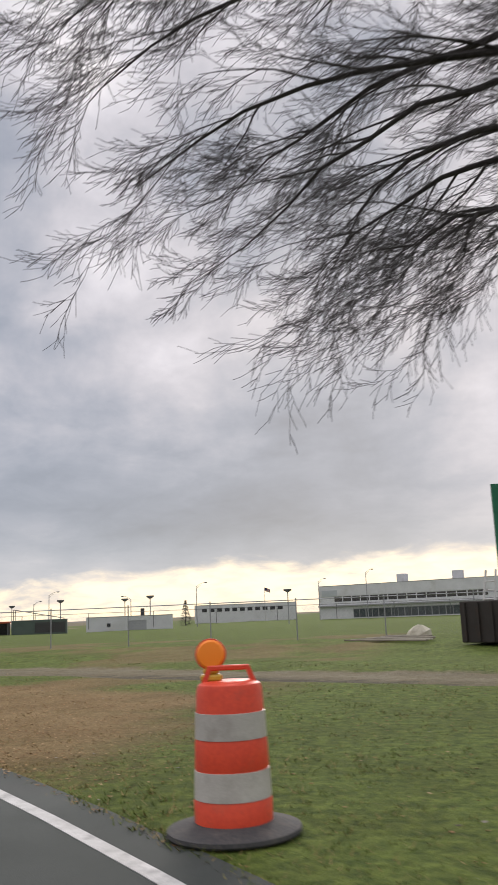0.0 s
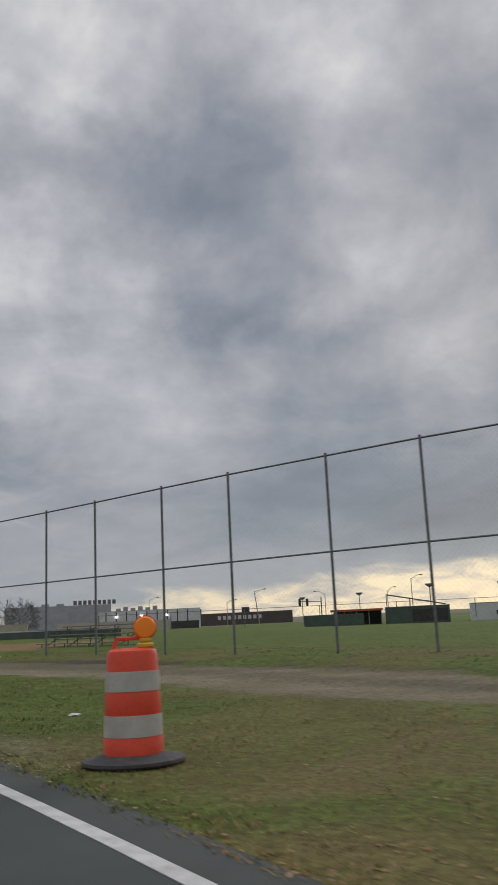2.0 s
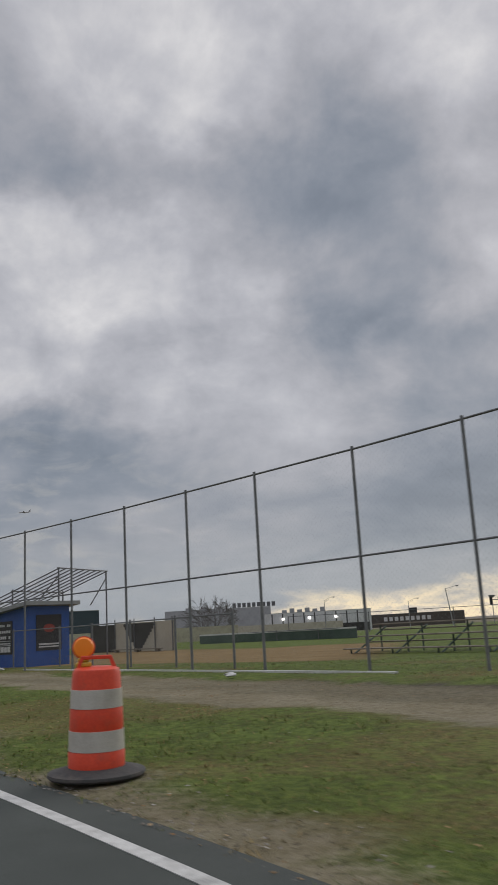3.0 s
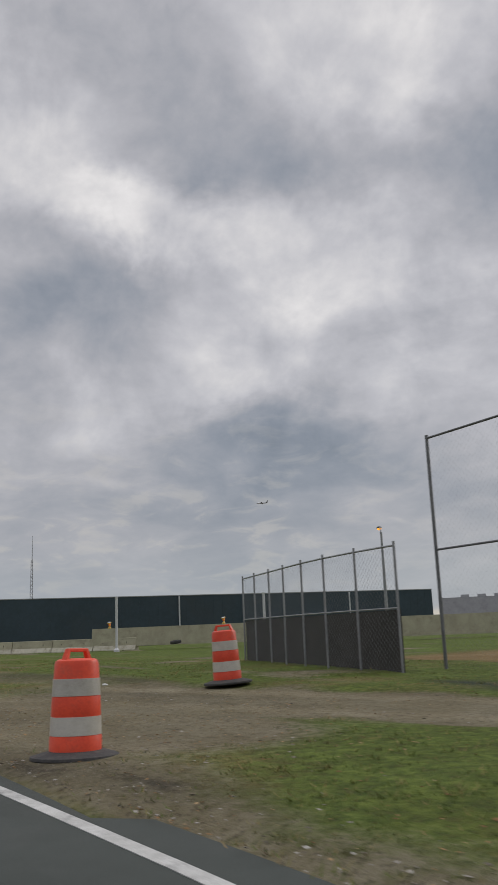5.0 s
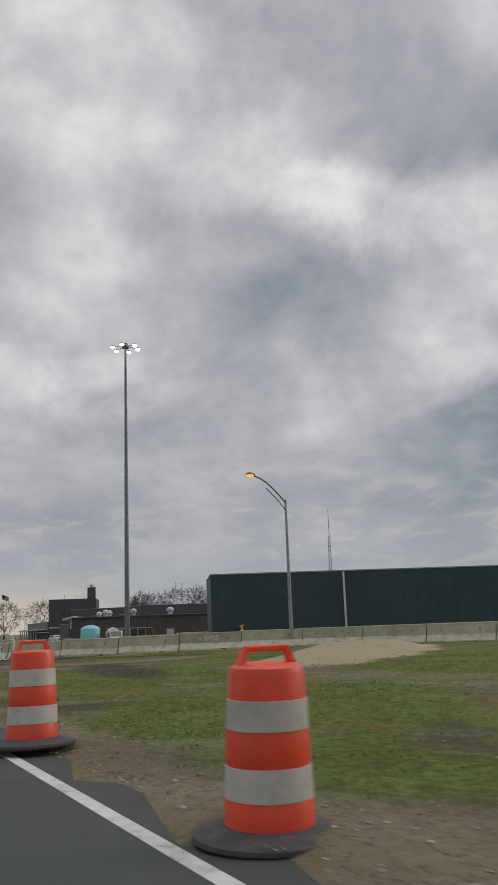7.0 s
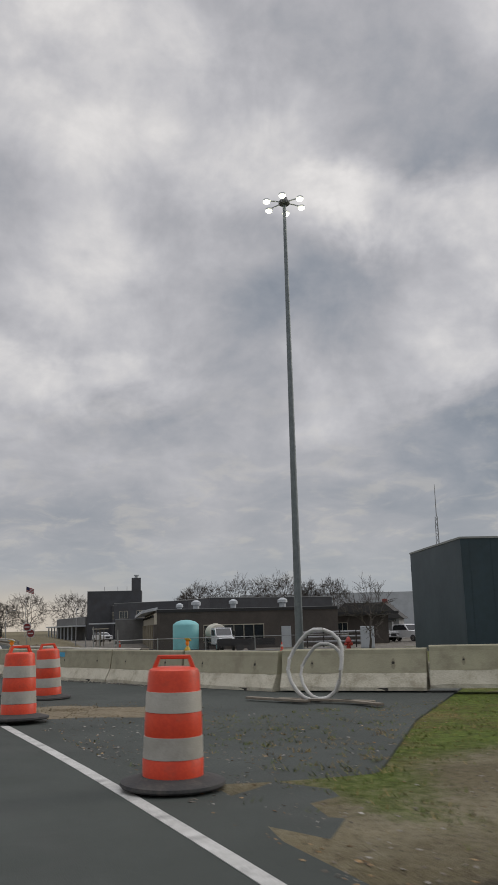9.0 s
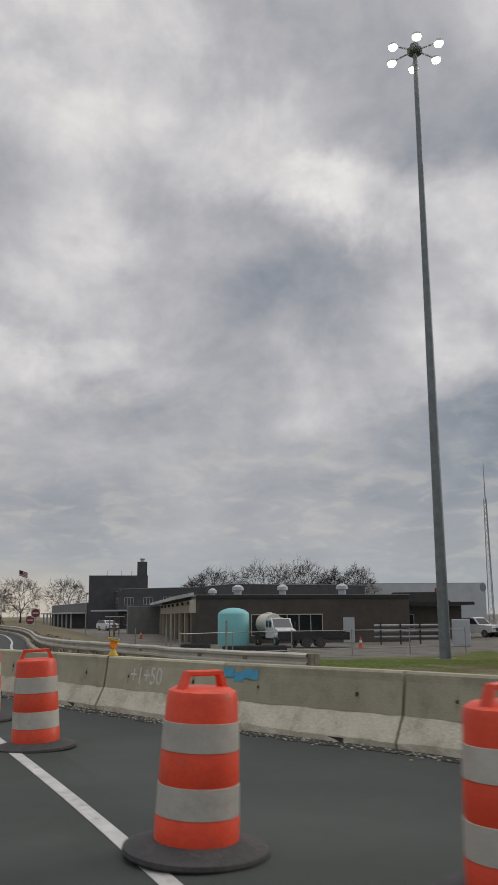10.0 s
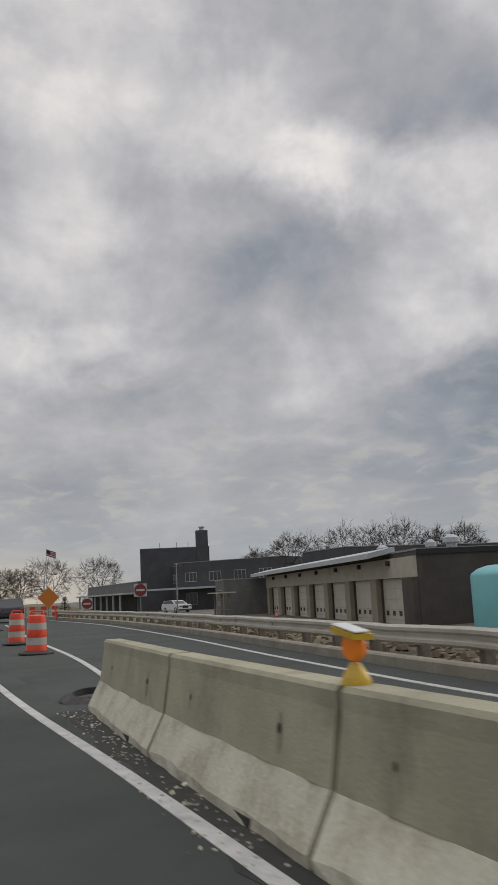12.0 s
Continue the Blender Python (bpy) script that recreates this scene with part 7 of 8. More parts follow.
for i in range(4):
    x = 1.2 + i * (w5 - 2.5) / 3.6
    window(t, x, x + 1.9, 3.9, 5.2, 0.0, 3, 1, CREAM)
    if i != 1:
        window(t, x, x + 1.9, 0.7, 2.4, 0.0, 3, 1, TRIMGREY)
part("canopy", Mesh().box(-4.0, -2.4, 2.9, w5 + 0.5, -0.003, 3.15), PALEGREY, t, "pale canopy slab")
bay = thing("bay_block", "projecting dark brick bay of the office wing", "building", m=along((-318.0, 66.0), (-312.6, 66.3), Z0)[0])
shell(bay, 5.3, 5, 6.3, DARKBRICK, z0=-0.3)
for i in range(3):
    window(bay, 0.7 + 1.4 * i, 1.6 + 1.4 * i, 3.8, 5.1, 0.0, 1, 2, CREAM)
m, w6 = along((-361.0, 57.0), (-320.5, 61.2), Z0)
t = thing("low_wing", "long low grey wing with a dark panel for its shaded front", "building", m=m)
shell(t, w6, 14, 4.4, MIDGREY, z0=-0.3)
# dark sheet on the closed wall gives the shade under the canopy
part("shaded_front", Mesh().box(1.0, -0.06, -0.3, w6 - 1, -0.003, 2.5), DARKSHED, t)
part("canopy", Mesh().box(0.5, -2.5, 2.6, w6 + 1, -0.07, 2.85), PALEGREY, t)
for i in range(8):
    part("column", Mesh().box(3 + 5 * i, -2.3, -0.3, 3.25 + 5 * i, -2.05, 2.6), PALEGREY, t)
gt = thing("gatehouse", "small grey block room with barred windows beside the garage", "building", m=along((-274.5, 62.6), (-268.2, 62.0), Z0)[0])
shell(gt, 6.0, 5, 3.2, MIDGREY, z0=-0.3)
window(gt, 1.0, 4.6, 0.9, 2.3, 0.0, 4, 1, CREAM)

tk = thing("storage_tank", "tall pale teal plastic storage tank with a domed top", "tank", m=pose(-225.0, 64.0, Z0))
part("shell", Mesh().lathe([(1.12, 0.0), (1.13, 0.1), (1.13, 2.15), (1.08, 2.28), (0.8, 2.48), (0.4, 2.6), (0.05, 2.63)], 36), TEAL, tk, smooth=True)
part("saddle", Mesh().box(-1.3, -1.3, -0.2, 1.3, 1.3, 0.0), KERB, tk)
sc = 0.72
tt = tanker_truck(pose(-223.4, 66.6, Z0, 0, 0, 2) @ Matrix.Diagonal((sc, sc, sc, 1)))
hydrant(pose(-189.8, 65.7, gz(-189.8, 65.7) - 0.02, 0, 0, 20))
for i, (x, y, a, L) in enumerate(((-238.5, 86.5, 205, 5.4), (-236.6, 89.6, 205, 5.4), (-234.8, 92.4, 205, 5.2), (-233.0, 95.3, 205, 5.4))):
    car("pickup_truck", "white pickup truck parked in the depot yard", CARWHITE, L, 1.9, 1.8, "pickup", pose(x - 2, y - 5.5 + 3, Z0, 0, 0, a), "pickups in the yard")
car("parked_car", "white hatchback parked before the office wing", CARWHITE, 4.3, 1.75, 1.5, "suv", pose(-296, 62.5, Z0, 0, 0, 200))
car("parked_car", "dark red car parked in the depot yard", CARRED, 4.5, 1.8, 1.45, "suv", pose(-236.5, 79.8, Z0, 0, 0, 250))
car("parked_van", "dark van parked beside the annex", CARDARK, 4.8, 1.9, 1.9, "suv", pose(-233.0, 76.8, Z0, 0, 0, 240))
car("sport_utility_car", "dark sport utility car on the lane ahead", CARDARK, 4.7, 1.85, 1.72, "suv", pose(-259.0, 43.2, 0.0, 0, 0, 2), "cars on the lane")
m, w8 = along((-251.5, 86.8), (-247.5, 94.0), Z0)
h = thing("small_house", "small house with a dark shingle roof and red brick chimney", "house", m=m)
shell(h, 8.2, 7, 2.4, GREYWALL, z0=-0.3)
part("roof", Mesh().prism([(-0.6, 2.45), (8.8, 2.45), (6.5, 4.4), (1.7, 4.4)], -0.6, 7.6), SHINGLE, h, "dark shingle roof")
part("chimney", Mesh().box(6.0, 3, 3.5, 6.6, 3.6, 4.9), LOGORED, h)
window(h, 1.5, 3.2, 0.8, 1.9, 0.0, 2, 1, CREAM)
part("porch", Mesh().box(3.8, -1.8, 2.1, 7.8, -0.003, 2.3), SHINGLE, h)
for x in (4.0, 7.5):
    part("porch_post", Mesh().box(x, -1.7, -0.3, x + 0.15, -1.55, 2.1), WHITEPAINT, h)
m, w9 = along((-470.0, 128.0), (-448.5, 216.0), -1.0)
wh = thing("distribution_warehouse", "vast pale grey windowless warehouse", "building", m=m)
shell(wh, w9, 60, 13.6, PALEGREY, z0=-1)
part("wall_sign", Mesh().box(w9 * 0.52, -0.1, 10.8, w9 * 0.52 + 5.5, -0.003, 12.0), GREYWALL, wh)
part("base_band", Mesh().box(0, -0.06, -0.5, w9, -0.003, 1.2), GREYWALL, wh)

# yard fence, gates, clutter
fence_run("yard_fence", "pipe gate and chain-link fence of the depot yard", [(-201.0, 55.6), (-203.0, 58.4), (-204.2, 61.6), (-205.0, 65.0), (-205.6, 68.4), (-206.0, 71.8)], 1.15, (1.13, 0.25), 0.03, 0.022, GALV, 0.12, 0.002, z0=-0.3)
bpy.data.objects["yard_fence"].location.z = -0.45
rk = thing("pipe_rack", "rack of long pipes and timbers in the yard", "rack", m=pose(-222.0, 74.0, Z0, 0, 0, 75))
for i in range(4):
    part("upright", Mesh().box(1.4 * i, 0, -0.1, 1.4 * i + 0.1, 0.1, 1.5), DUMPSTER, rk)
for j in range(3):
    part("pipe", Mesh().tube([(-0.4, 0.2, 0.5 + 0.4 * j), (4.8, 0.25, 0.52 + 0.4 * j)], 0.09, 8), GALV, rk)
tr = thing("yard_trailer", "dark flat trailer with low sides in the yard", "trailer", m=pose(-218.6, 65.4, Z0, 0, 0, 75))
part("deck", Mesh().box(0, 0, 0.5, 4.6, 1.8, 0.62), BLACKPLASTIC, tr)
part("side", Mesh().box(0, -0.04, 0.62, 4.6, 0.02, 1.0).box(0, 1.78, 0.62, 4.6, 1.84, 1.0), BLACKPLASTIC, tr)
for x in (1.8, 2.7):
    for y in (-0.1, 1.7):
        part("wheel", Mesh().lathe([(0.15, -0.1), (0.33, -0.09), (0.33, 0.09), (0.15, 0.1)], 16, pose(x, y + 0.1, 0.33, 90, 0, 0)), RUBBER, tr)
eb = thing("electric_cabinet", "pale green steel utility cabinet", "cabinet", m=pose(-216.5, 76.8, Z0, 0, 0, 70))
part("body", Mesh().box(0, 0, 0, 1.1, 0.7, 1.75, c=0.03), PALEGREY, eb)
part("door", Mesh().box(0.05, -0.025, 0.1, 1.05, -0.003, 1.65, c=0.008), PALEGREY, eb)
for i, (x, y) in enumerate(((-216.0, 70.0), (-247, 60.5), (-258, 47.6), (-256.5, 46.5))):
    traffic_cone(pose(x, y, gz(x, y)))
tb = thing("picnic_table", "dark timber picnic table in the yard", "table", m=pose(-258.0, 58.6, Z0, 0, 0, 10))
part("tabletop", Mesh().box(0, 0, 0.72, 1.8, 0.75, 0.77, c=0.01), WOODPOST, tb)
part("roof", Mesh().box(-0.3, -0.3, 2.0, 2.1, 1.1, 2.1), CREAM, tb)
for x in (0.1, 1.6):
    for y in (0.05, 0.62):
        part("post", Mesh().box(x, y, -0.1, x + 0.09, y + 0.09, 2.0), WOODPOST, tb)
bk = thing("broken_kerb_rubble", "broken concrete and leaf debris behind the guardrail", "rubble", kind="stuff")
rr = random.Random(8)
dm = Mesh()
GR = [p for p in resample([tuple(v) for v in offset(KERB_S, 1.1)], 0.16) if -236 < p.x < -180]
for p in GR:
    for _ in range(3):
        q = p + Vector((rr.uniform(-0.5, 0.5), rr.uniform(-0.9, 1.6)))
        s = rr.uniform(0.03, 0.12)
        dm.box(-s, -s * 0.6, -s * 0.4, s, s * 0.6, s * 0.5, pose(q.x, q.y, gz(q.x, q.y) + 0.02, rr.uniform(-30, 30), rr.uniform(-30, 30), rr.uniform(0, 180)))
part("debris", dm, DEBRIS, bk)

for x, y, L, a in ((-209.3, 61.2, 3.4, 74), (-213.7, 58.9, 1.7, 74)):
    tub = thing("spill_tray", "low black plastic tray on the yard ground", "tray", "black trays in the yard", pose(x, y, Z0, 0, 0, a))
    part("floor", Mesh().box(-L / 2, -0.6, -0.05, L / 2, 0.6, 0.05), BLACKPLASTIC, tub)
    for y0, y1 in ((-0.6, -0.54), (0.54, 0.6)):
        part("side", Mesh().box(-L / 2, y0, 0.05, L / 2, y1, 0.5, c=0.01), BLACKPLASTIC, tub)
    for x0, x1 in ((-L / 2, -L / 2 + 0.06), (L / 2 - 0.06, L / 2)):
        part("end", Mesh().box(x0, -0.53, 0.05, x1, 0.53, 0.5, c=0.01), BLACKPLASTIC, tub)
for x, y, h in ((-193.6, 53.9, 1.5), (-198.6, 54.6, 1.4), (-204.5, 54.2, 1.3), (-188.6, 54.6, 1.3)):
    st = thing("steel_stake", "thin pale steel stake standing behind the guardrail", "stake", "stakes behind the guardrail", pose(x, y, gz(x, y), 2, 3, 20))
    part("shaft", Mesh().box(-0.03, -0.012, -0.2, 0.03, 0.0, h).box(-0.03, 0.0, -0.2, -0.022, 0.02, h).box(0.022, 0.0, -0.2, 0.03, 0.02, h), GALV, st)
hp = thing("pipe_hoop", "white plastic pipe bent into a standing hoop", "pipe", m=pose(-165.2, 55.7, 0.0, 0, 12, 62))
ring = [(0.48 * math.sin(2 * math.pi * i / 20) * (1 + 0.08 * math.sin(i)), 0.05 * math.sin(i * 0.9), 0.66 + 0.62 * math.cos(2 * math.pi * i / 20)) for i in range(21)]
part("hoop", Mesh().tube(ring, 0.035, 8), PVC, hp, smooth=True)
part("inner_hoop", Mesh().tube([(0.1 + 0.75 * x, y + 0.12, 0.05 + 0.78 * z) for x, y, z in ring], 0.03, 8), PVC, hp, smooth=True)
for i, (x, y, L, a) in enumerate(((-165.6, 55.2, 1.5, 30), (-165.0, 55.9, 1.9, 42), (-164.3, 56.3, 1.1, 15))):
    bd = thing("plank", "loose weathered plank lying by the barrier", "plank", "loose planks", pose(x, y, gz(x, y) + 0.03, 0, 0, a))
    part("board", Mesh().box(-L / 2, -0.06, 0.0, L / 2, 0.06, 0.04, c=0.006), WOODPOST, bd)
for x, y, L, a in ((-69.0, 58.85, 0.6, -8), (-68.0, 58.38, 1.3, -9), (-66.75, 57.98, 0.95, -24)):
    bd = thing("wood_strip", "broken pale wood strip lying on the verge", "plank", "broken wood strips", pose(x, y, gz(x, y) + 0.01, 0, 0, a))
    part("board", Mesh().box(-L / 2, -0.03, 0.0, L / 2, 0.03, 0.03, c=0.006), CREAM, bd)
rr = random.Random(14)
for i in range(26):
    x = rr.uniform(-89, -83.5)
    y = 62.0 + 0.16 * (-83.5 - x) + rr.uniform(0.0, 1.3)
    k = rr.uniform(0.10, 0.34)
    lump("rubble_stone", "broken grey stone on the worn shoulder", "rubble", pose(x, y, gz(x, y) - 0.02, 0, 0, rr.uniform(0, 180)), (k, k * 0.75, k * 0.35), STONE, 60 + i)

# crumbs of concrete and litter along the foot of the barrier
rr = random.Random(31)
foot = [q for q in offset(lo, -0.42)]
cm = Mesh()
for i in range(1500):
    j = rr.randrange(len(foot) - 1)
    q = foot[j].lerp(foot[j + 1], rr.random()) + Vector((rr.gauss(0, 0.12), rr.gauss(0, 0.12)))
    k = rr.uniform(0.004, 0.014) * (2.0 if rr.random() < 0.04 else 1)
    cm.box(-k, -k * 0.7, -k * 0.3, k, k * 0.7, k * 0.4, pose(q.x, q.y, 0.006, rr.uniform(-25, 25), rr.uniform(-25, 25), rr.uniform(0, 180)))
crumbs = tagged(part("concrete_crumbs", cm, CONCRETE_PALE), "pale crumbs of concrete along the barrier's foot", "debris", kind="stuff")

# signs and planting at the far end of the lane
round_sign(pose(-241.2, 50.6, -0.1, 0, 0, 80), 0.35, 1.85)
round_sign(pose(-286.0, 51.0, -0.2, 0, 0, 80), 0.55, 1.2)
diamond_sign(pose(-255.0, 45.9, -0.1, 0, 0, 82), 0.75, 1.75)
conifer(pose(-262, 47.4, -0.2), 1.9, 0.9, 9)
bz = thing("barricade", "striped orange and white road barricade", "barricade", m=pose(-256.3, 44.2, 0.0, 0, 0, 85))
for z in (0.35, 0.8):
    for i in range(6):
        part("stripe", Mesh().box(0.4 * i, -0.02, z, 0.4 * i + 0.4, 0.02, z + 0.25), ORANGE if i % 2 else SHEETING, bz)
for x in (0.1, 2.2):
    part("leg", Mesh().box(x, -0.03, 0, x + 0.08, 0.03, 1.05), GALV, bz)
flagpole(pose(-378.0, 49.7, -0.6, 0, 0, 70), 13.2)
street_lamp(pose(-300, 47.0, -0.5, 0, 0, 80), 5.2, 1.0, None, "slim grey yard lamp post", 0.07, 0.2, "depot lamp posts")
street_lamp(pose(-262, 56.5, -0.6, 0, 0, 170), 4.6, 0.8, None, "slim grey yard lamp post", 0.06, 0.1, "depot lamp posts")

# ---- trees ----
spec = [(-381.2, 50.2, 12.2, 31, 1.5), (-380.5, 61, 12.2, 32, 1.5), (-376.3, 44.0, 9.8, 33, 1.4), (-381.3, 40.3, 10.4, 37, 1.4), (-372, 36, 10, 44, 1.1), (-330, 82.5, 10.0, 34, 0.9)]
spec += [(-305.2, 81.0, 10.9, 35, 1.35), (-302.2, 88.6, 11.6, 36, 1.5), (-300.4, 95.0, 11.7, 38, 1.2), (-299.0, 99.6, 10.4, 39, 0.7), (-297.8, 103.4, 10.8, 41, 0.95)]
for i, (x, y, h, seed, sp) in enumerate(spec):
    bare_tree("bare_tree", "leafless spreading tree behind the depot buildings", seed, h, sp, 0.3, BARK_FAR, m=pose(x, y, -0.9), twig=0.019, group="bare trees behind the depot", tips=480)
bare_tree("young_tree", "small leafless tree on the yard verge", 51, 3.5, 1.1, 0.06, BARK_FAR, 4, pose(-186.6, 65.5, gz(-186.6, 65.5)), twig=0.008, tips=110)


# ---- leafless tree hanging over the verge ----
def overhanging_tree():
    rnd = random.Random(77)
    t = thing("overhanging_tree", "big leafless tree with drooping dark twigs over the verge", "tree")
    trunk, twigs = Mesh(), Mesh()
    trunk.tube([(-23.2, 45.4, -0.3), (-23.3, 45.3, 1.5), (-23.6, 45.2, 3.6), (-24.2, 45.0, 6.0), (-24.8, 44.8, 8.4), (-25.3, 44.7, 11.0)], [0.46, 0.36, 0.31, 0.27, 0.22, 0.14], 14)
    SP = [((-24.2, 45.0, 6.8), (-29.9, 43.7, 7.75), (-34.8, 42.6, 5.7)), ((-24.4, 44.9, 7.4), (-29.6, 43.7, 7.4), (-33.7, 43.0, 4.8)), ((-24.0, 45.0, 5.6), (-29.6, 43.6, 6.65), (-32.5, 43.3, 4.7)), ((-24.9, 44.8, 9.0), (-30.6, 43.5, 9.2), (-35.2, 42.4, 6.9)),
          ((-23.8, 45.0, 4.6), (-29.0, 43.8, 5.75), (-31.4, 43.5, 4.3)), ((-25.1, 44.7, 10.2), (-31.0, 43.6, 10.1), (-35.7, 42.4, 7.9)), ((-24.8, 44.9, 8.6), (-30.2, 45.2, 8.9), (-34.4, 45.6, 7.0)), ((-24.6, 44.8, 7.8), (-29.8, 42.5, 8.4), (-33.6, 41.2, 6.9))]
    SP += [((-24.3, 45.0, 6.2), (-29.6, 45.0, 7.0), (-33.0, 45.4, 5.6)), ((-25.0, 44.8, 9.6), (-29.5, 42.8, 10.3), (-33.8, 41.9, 8.6)), ((-24.2, 45.0, 6.0), (-29.3, 44.4, 6.2), (-32.0, 44.5, 4.9)), ((-25.2, 44.7, 10.6), (-28.0, 46.5, 12.5), (-31.5, 48.0, 12.0)), ((-24.8, 44.9, 9.0), (-22.0, 47.5, 11.0), (-19.5, 50.0, 11.0))]

    def branch(p, w, L, r, level, pull):
        n = 5 if level < 2 else 3
        pts, radii = [p], [r]
        for i in range(n):
            w = (w + Vector((rnd.uniform(-1, 1), rnd.uniform(-1, 1), rnd.uniform(-1, 1))) * 0.15 + pull * (0.16 if i < n * 0.65 else -0.06)).normalized()
            pts.append(pts[-1] + w * L / n)
            radii.append(max(0.0032, r * (1 - 0.75 * (i + 1) / n)))
        twigs.tube(pts, radii, 5 if level < 2 else 3, False)
        if level >= 4:
            return
        count = (0, 7, 6, 3)[level]
        for j in range(count):
            f = 0.15 + 0.85 * (j + rnd.random()) / count
            i = min(n - 1, int(f * n))
            q = pts[i].lerp(pts[i + 1], f * n - i)
            local = (pts[i + 1] - pts[i]).normalized()
            side = local.cross(Vector((0, 1, 0.2))) * rnd.choice((-1, 1)) * rnd.uniform(0.35, 0.8) + Vector((0, rnd.uniform(-0.5, 0.5), 0))
            branch(q, (local + side + Vector((-0.18, 0, -0.05))).normalized(), L * rnd.uniform(0.38, 0.62), max(0.0035, radii[i] * 0.55), level + 1, pull)

    for k, (a, b, c) in enumerate(SP):
        a, b, c = Vector(a), Vector(b) + Vector((0, 0, 0.2)), Vector(c) + Vector((0.75, 0, 0.75))
        N = 12
        pts = [(1 - u) ** 2 * a + 2 * u * (1 - u) * (2 * b - (a + c) / 2) + u * u * c for u in [i / N for i in range(N + 1)]]
        pts = [p + Vector((rnd.uniform(-1, 1), rnd.uniform(-1, 1), rnd.uniform(-1, 1))) * 0.09 * (0 if i == 0 else 1) for i, p in enumerate(pts)]
        radii = [0.085 * (1 - 0.9 * i / N) for i in range(N + 1)]
        part("limb", Mesh().tube(pts, radii, 8, True), BARK, t)
        for j in range(12):
            f = 0.25 + 0.75 * (j + rnd.random()) / 12
            i = min(N - 1, int(f * N))
            q = pts[i].lerp(pts[i + 1], f * N - i)
            local = (pts[i + 1] - pts[i]).normalized()
            up = local.cross(Vector((0, 1, 0))) * rnd.choice((-1, -1, 1)) * rnd.uniform(0.2, 0.75)
            branch(q, (local + up + Vector((-0.05, rnd.uniform(-0.6, 0.6), -0.12))).normalized(), rnd.uniform(0.8, 1.7), max(0.008, radii[i] * 0.5), 1, Vector((-0.4, 0, -0.35)))
    part("trunk", trunk, BARK, t, "rough dark trunk", smooth=True)
    part("crown", twigs, BARK, t, "fine drooping bare twigs")


overhanging_tree()


# ---- loose ground cover ----
def island_material(name, cols, rough=0.9):
    mt = bpy.data.materials.new(name)
    mt.use_nodes = True
    nt, n = mt.node_tree, mt.node_tree.nodes
    geo = n.new("ShaderNodeNewGeometry")
    ramp = n.new("ShaderNodeValToRGB")
    while len(ramp.color_ramp.elements) < len(cols):
        ramp.color_ramp.elements.new(0.5)
    for i, c in enumerate(cols):
        ramp.color_ramp.elements[i].position = i / (len(cols) - 1)
        ramp.color_ramp.elements[i].color = (*c, 1)
    links(nt, (geo.outputs["Random Per Island"], ramp.inputs[0]), (ramp.outputs[0], n["Principled BSDF"].inputs["Base Color"]))
    n["Principled BSDF"].inputs["Roughness"].default_value = rough
    n["Principled BSDF"].inputs["Specular IOR Level"].default_value = 0.2
    return mt


def scatter(n, seed, reach):
    """Places along the edge line and outwards, thinner with distance."""
    rng = np.random.RandomState(seed)
    E = np.array([tuple(p) for p in EDGE_S])
    seg = np.hypot(*np.diff(E, axis=0).T)
    keep = (E[:-1, 0] < -24) & (E[:-1, 0] > -162)
    pr = seg * keep
    i = rng.choice(len(seg), n, p=pr / pr.sum())
    t = rng.rand(n)[:, None]
    p = E[i] * (1 - t) + E[i + 1] * t
    d = (E[i + 1] - E[i]) / seg[i][:, None]
    out = np.stack([d[:, 1], -d[:, 0]], 1)
    s = 0.35 + reach * rng.rand(n) ** 1.7
    q = p + out * s[:, None]
    return q, rng


def surface(q):
    n1 = fbm(q[:, 0], q[:, 1], 0.8, 5)
    tr = np.abs(track_d(q))
    return ground_z(q[:, 0], q[:, 1]) + 0.05 * (n1 - 0.5) - 0.06 * (1 - ss(1.3, 2.4, tr)) + 0.35 * ss(0.2, 0.9, np.exp(-(((q[:, 0] + 149) / 5.5) ** 2 + ((q[:, 1] - 67.3 - 0.9 * (-149 - q[:, 0]) * 0.6) / 2.8) ** 2)))


def cover_object(name, verts, faces, mat, label, category):
    me = bpy.data.meshes.new(name)
    me.from_pydata(verts, [], faces)
    me.materials.append(mat)
    tagged(new(name, me), label, category, kind="stuff")


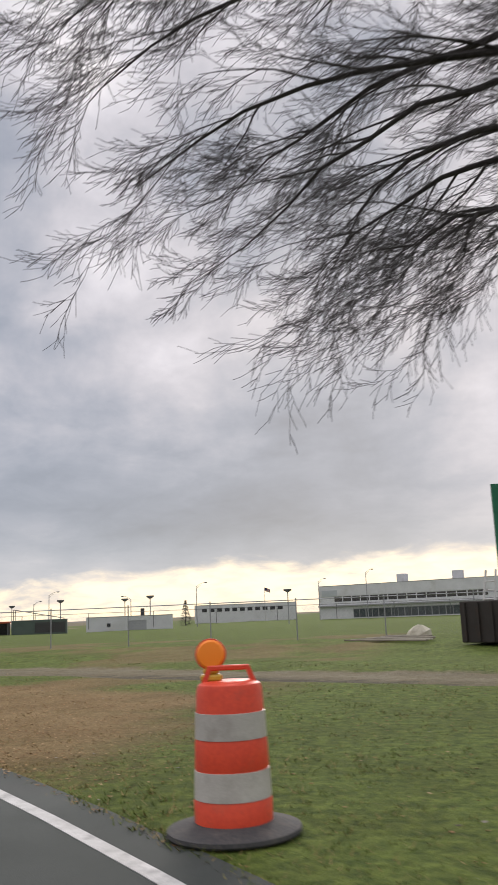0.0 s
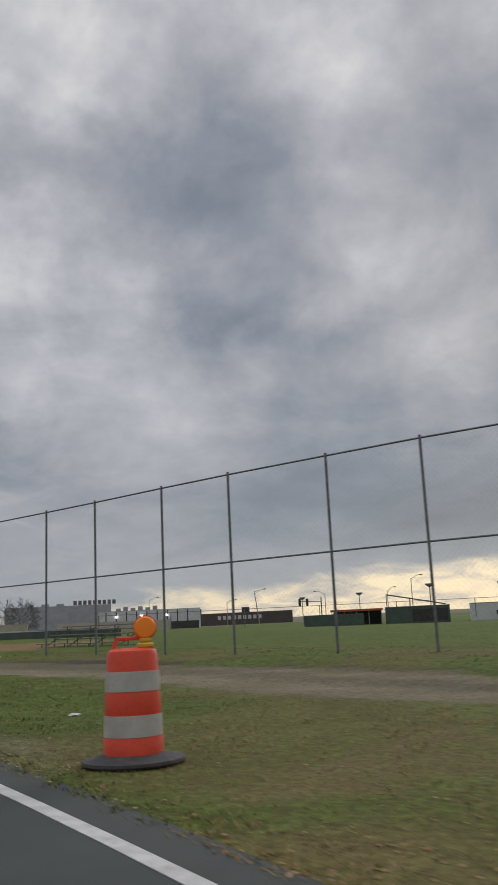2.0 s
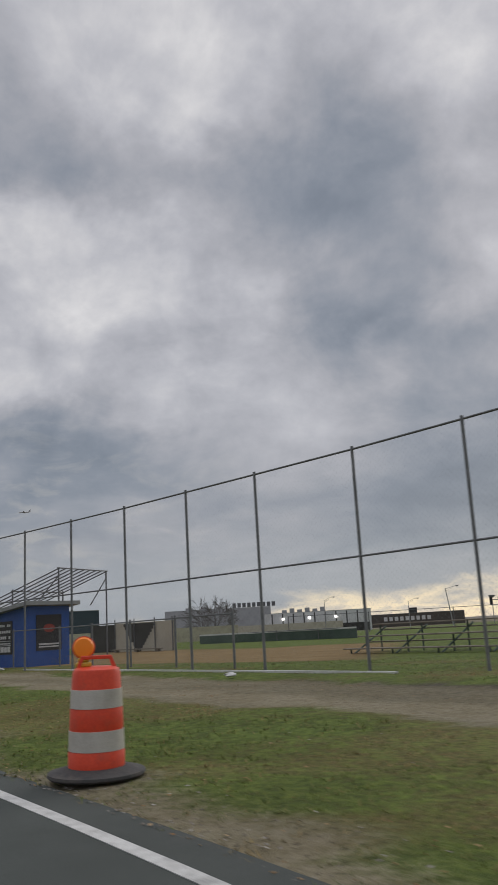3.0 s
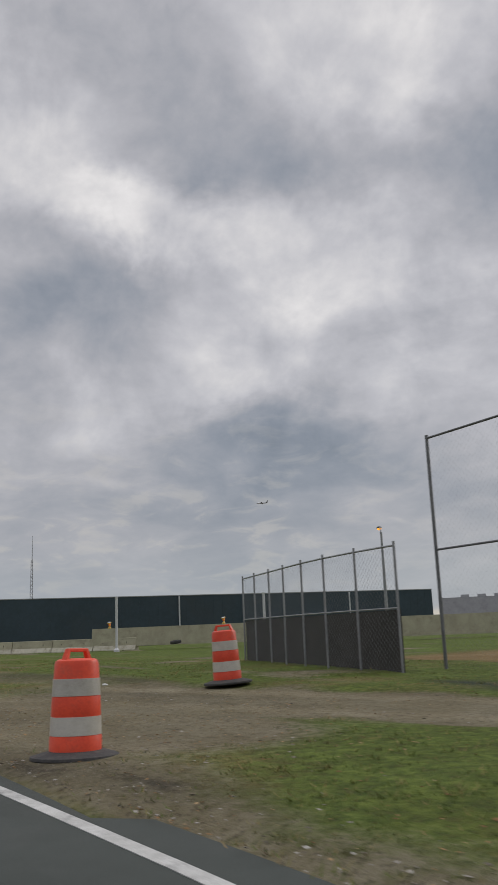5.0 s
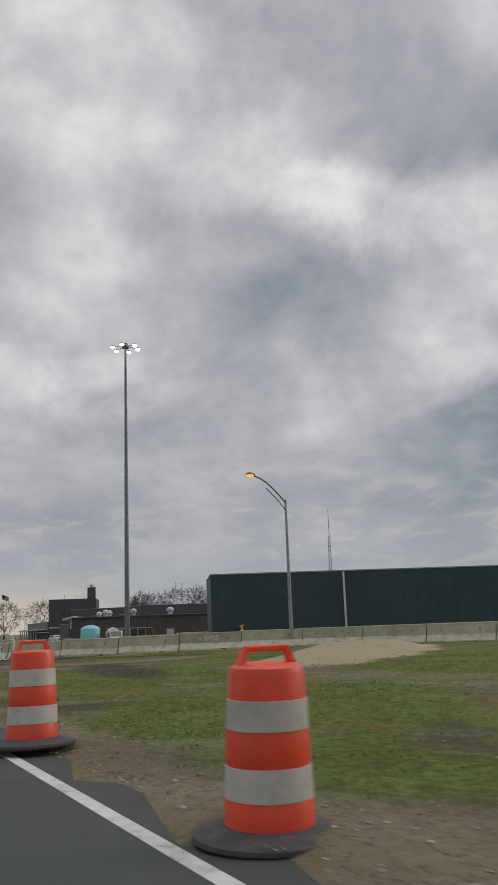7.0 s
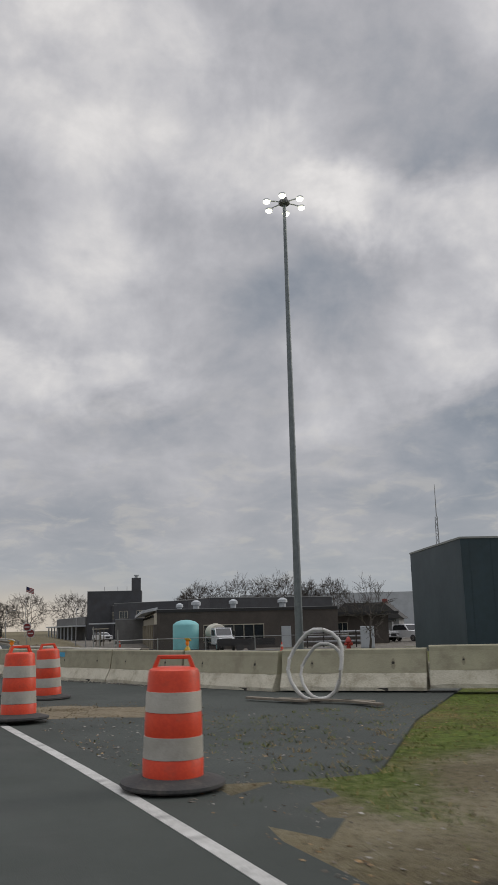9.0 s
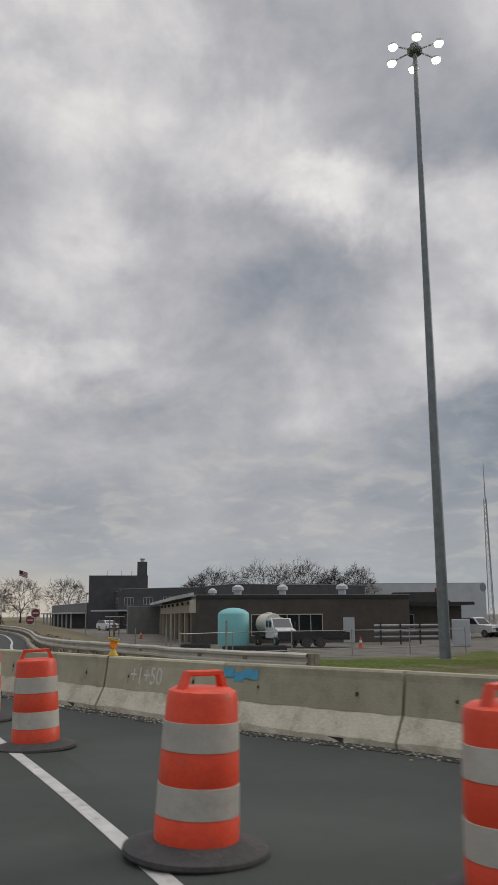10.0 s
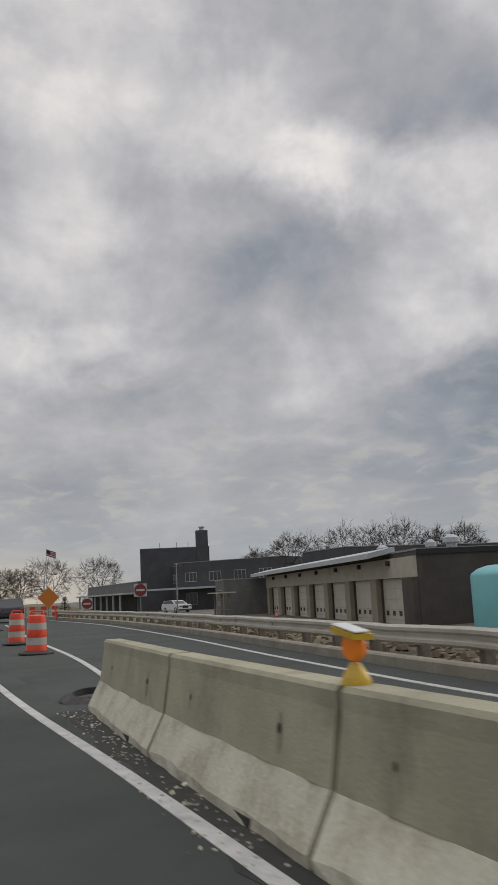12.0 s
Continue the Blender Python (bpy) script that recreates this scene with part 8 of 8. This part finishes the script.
def grass():
    q, rng = scatter(70000, 3, 14.0)
    soil, lush, dry, hard = covers(q[:, 0], q[:, 1])
    ok = rng.rand(len(q)) > np.clip(soil * 1.15, 0, 0.985)
    ok &= rng.rand(len(q)) > dry * 0.72
    q, lush, dry = q[ok], lush[ok], dry[ok]
    z = surface(q)
    B = 6
    n = len(q) * B
    base = np.repeat(np.column_stack([q, z - 0.01]), B, 0) + np.column_stack([rng.normal(0, 0.035, (n, 2)), np.zeros(n)])
    tall = np.repeat(ss(0.52, 0.68, fbm(q[:, 0], q[:, 1], 1.9, 12)), B)
    h = rng.uniform(0.012, 0.036, n) * np.repeat(0.7 + 0.6 * lush, B) * (1 + 0.8 * tall)
    a = rng.uniform(0, 2 * np.pi, n)
    w = rng.uniform(0.003, 0.007, n)
    lean = rng.uniform(0.7, 2.0, n) * h
    side = np.column_stack([np.cos(a), np.sin(a), np.zeros(n)]) * w[:, None]
    tip = base + np.column_stack([-np.sin(a) * lean, np.cos(a) * lean, h])
    V = np.stack([base - side, base + side, tip], 1).reshape(-1, 3)
    green = np.repeat((lush * (1 - dry) > 0.55), B) & (rng.rand(n) > 0.2)
    F = np.arange(3 * n).reshape(-1, 3)
    GREEN = island_material("grass_blades", [(0.05, 0.08, 0.014), (0.085, 0.12, 0.024), (0.125, 0.15, 0.036), (0.21, 0.18, 0.075)])
    DRY = island_material("dry_grass_blades", [(0.17, 0.12, 0.048), (0.24, 0.175, 0.075), (0.36, 0.26, 0.125), (0.13, 0.13, 0.038)])
    for sel, mt, nm, lb in ((green, GREEN, "grass", "short green grass blades on the verge"), (~green, DRY, "dry_grass", "short dry yellowed grass on the verge")):
        f = F[sel]
        cover_object(nm, V[f.ravel()].tolist(), np.arange(3 * len(f)).reshape(-1, 3).tolist(), mt, lb, "grass")


def flakes(name, n, seed, reach, want, size, mat, label, category, lift=0.012):
    q, rng = scatter(n, seed, reach)
    soil, lush, dry, hard = covers(q[:, 0], q[:, 1])
    ok = rng.rand(len(q)) < want(soil, lush, dry, q)
    q = q[ok]
    z = surface(q)
    n = len(q)
    s = rng.uniform(size[0], size[1], n)
    a = rng.uniform(0, 6.283, n)
    u = np.column_stack([np.cos(a), np.sin(a), rng.uniform(-0.15, 0.15, n)]) * s[:, None]
    v = np.column_stack([-np.sin(a), np.cos(a), rng.uniform(-0.35, 0.35, n)]) * (s * rng.uniform(0.4, 0.8, n))[:, None]
    c = np.column_stack([q, z + lift])
    V = np.stack([c - u, c - v, c + u, c + v, c + np.column_stack([np.zeros((n, 2)), s * 0.14]), c - np.column_stack([np.zeros((n, 2)), s * 0.2])], 1).reshape(-1, 3)
    k = 6 * np.arange(n)[:, None]
    F = np.concatenate([k + np.array(t) for t in ((0, 1, 4), (1, 2, 4), (2, 3, 4), (3, 0, 4), (1, 0, 5), (2, 1, 5), (3, 2, 5), (0, 3, 5))])
    cover_object(name, V.tolist(), F.tolist(), mat, label, category)


grass()
flakes("fallen_leaves", 90000, 5, 9.0, lambda s, l, d, q: 0.05 + 0.95 * d, (0.010, 0.026), island_material("fallen_leaves", [(0.14, 0.075, 0.035), (0.22, 0.125, 0.055), (0.32, 0.20, 0.095), (0.42, 0.30, 0.17)]), "brown fallen leaves on the verge", "leaves")
flakes("gravel", 26000, 6, 5.0, lambda s, l, d, q: 0.75 * s * (q[:, 0] < -55) + 0.03, (0.006, 0.028), island_material("gravel", [(0.10, 0.085, 0.07), (0.17, 0.15, 0.125), (0.26, 0.24, 0.21), (0.42, 0.40, 0.37)]), "loose gravel on the worn shoulder", "gravel", 0.004)
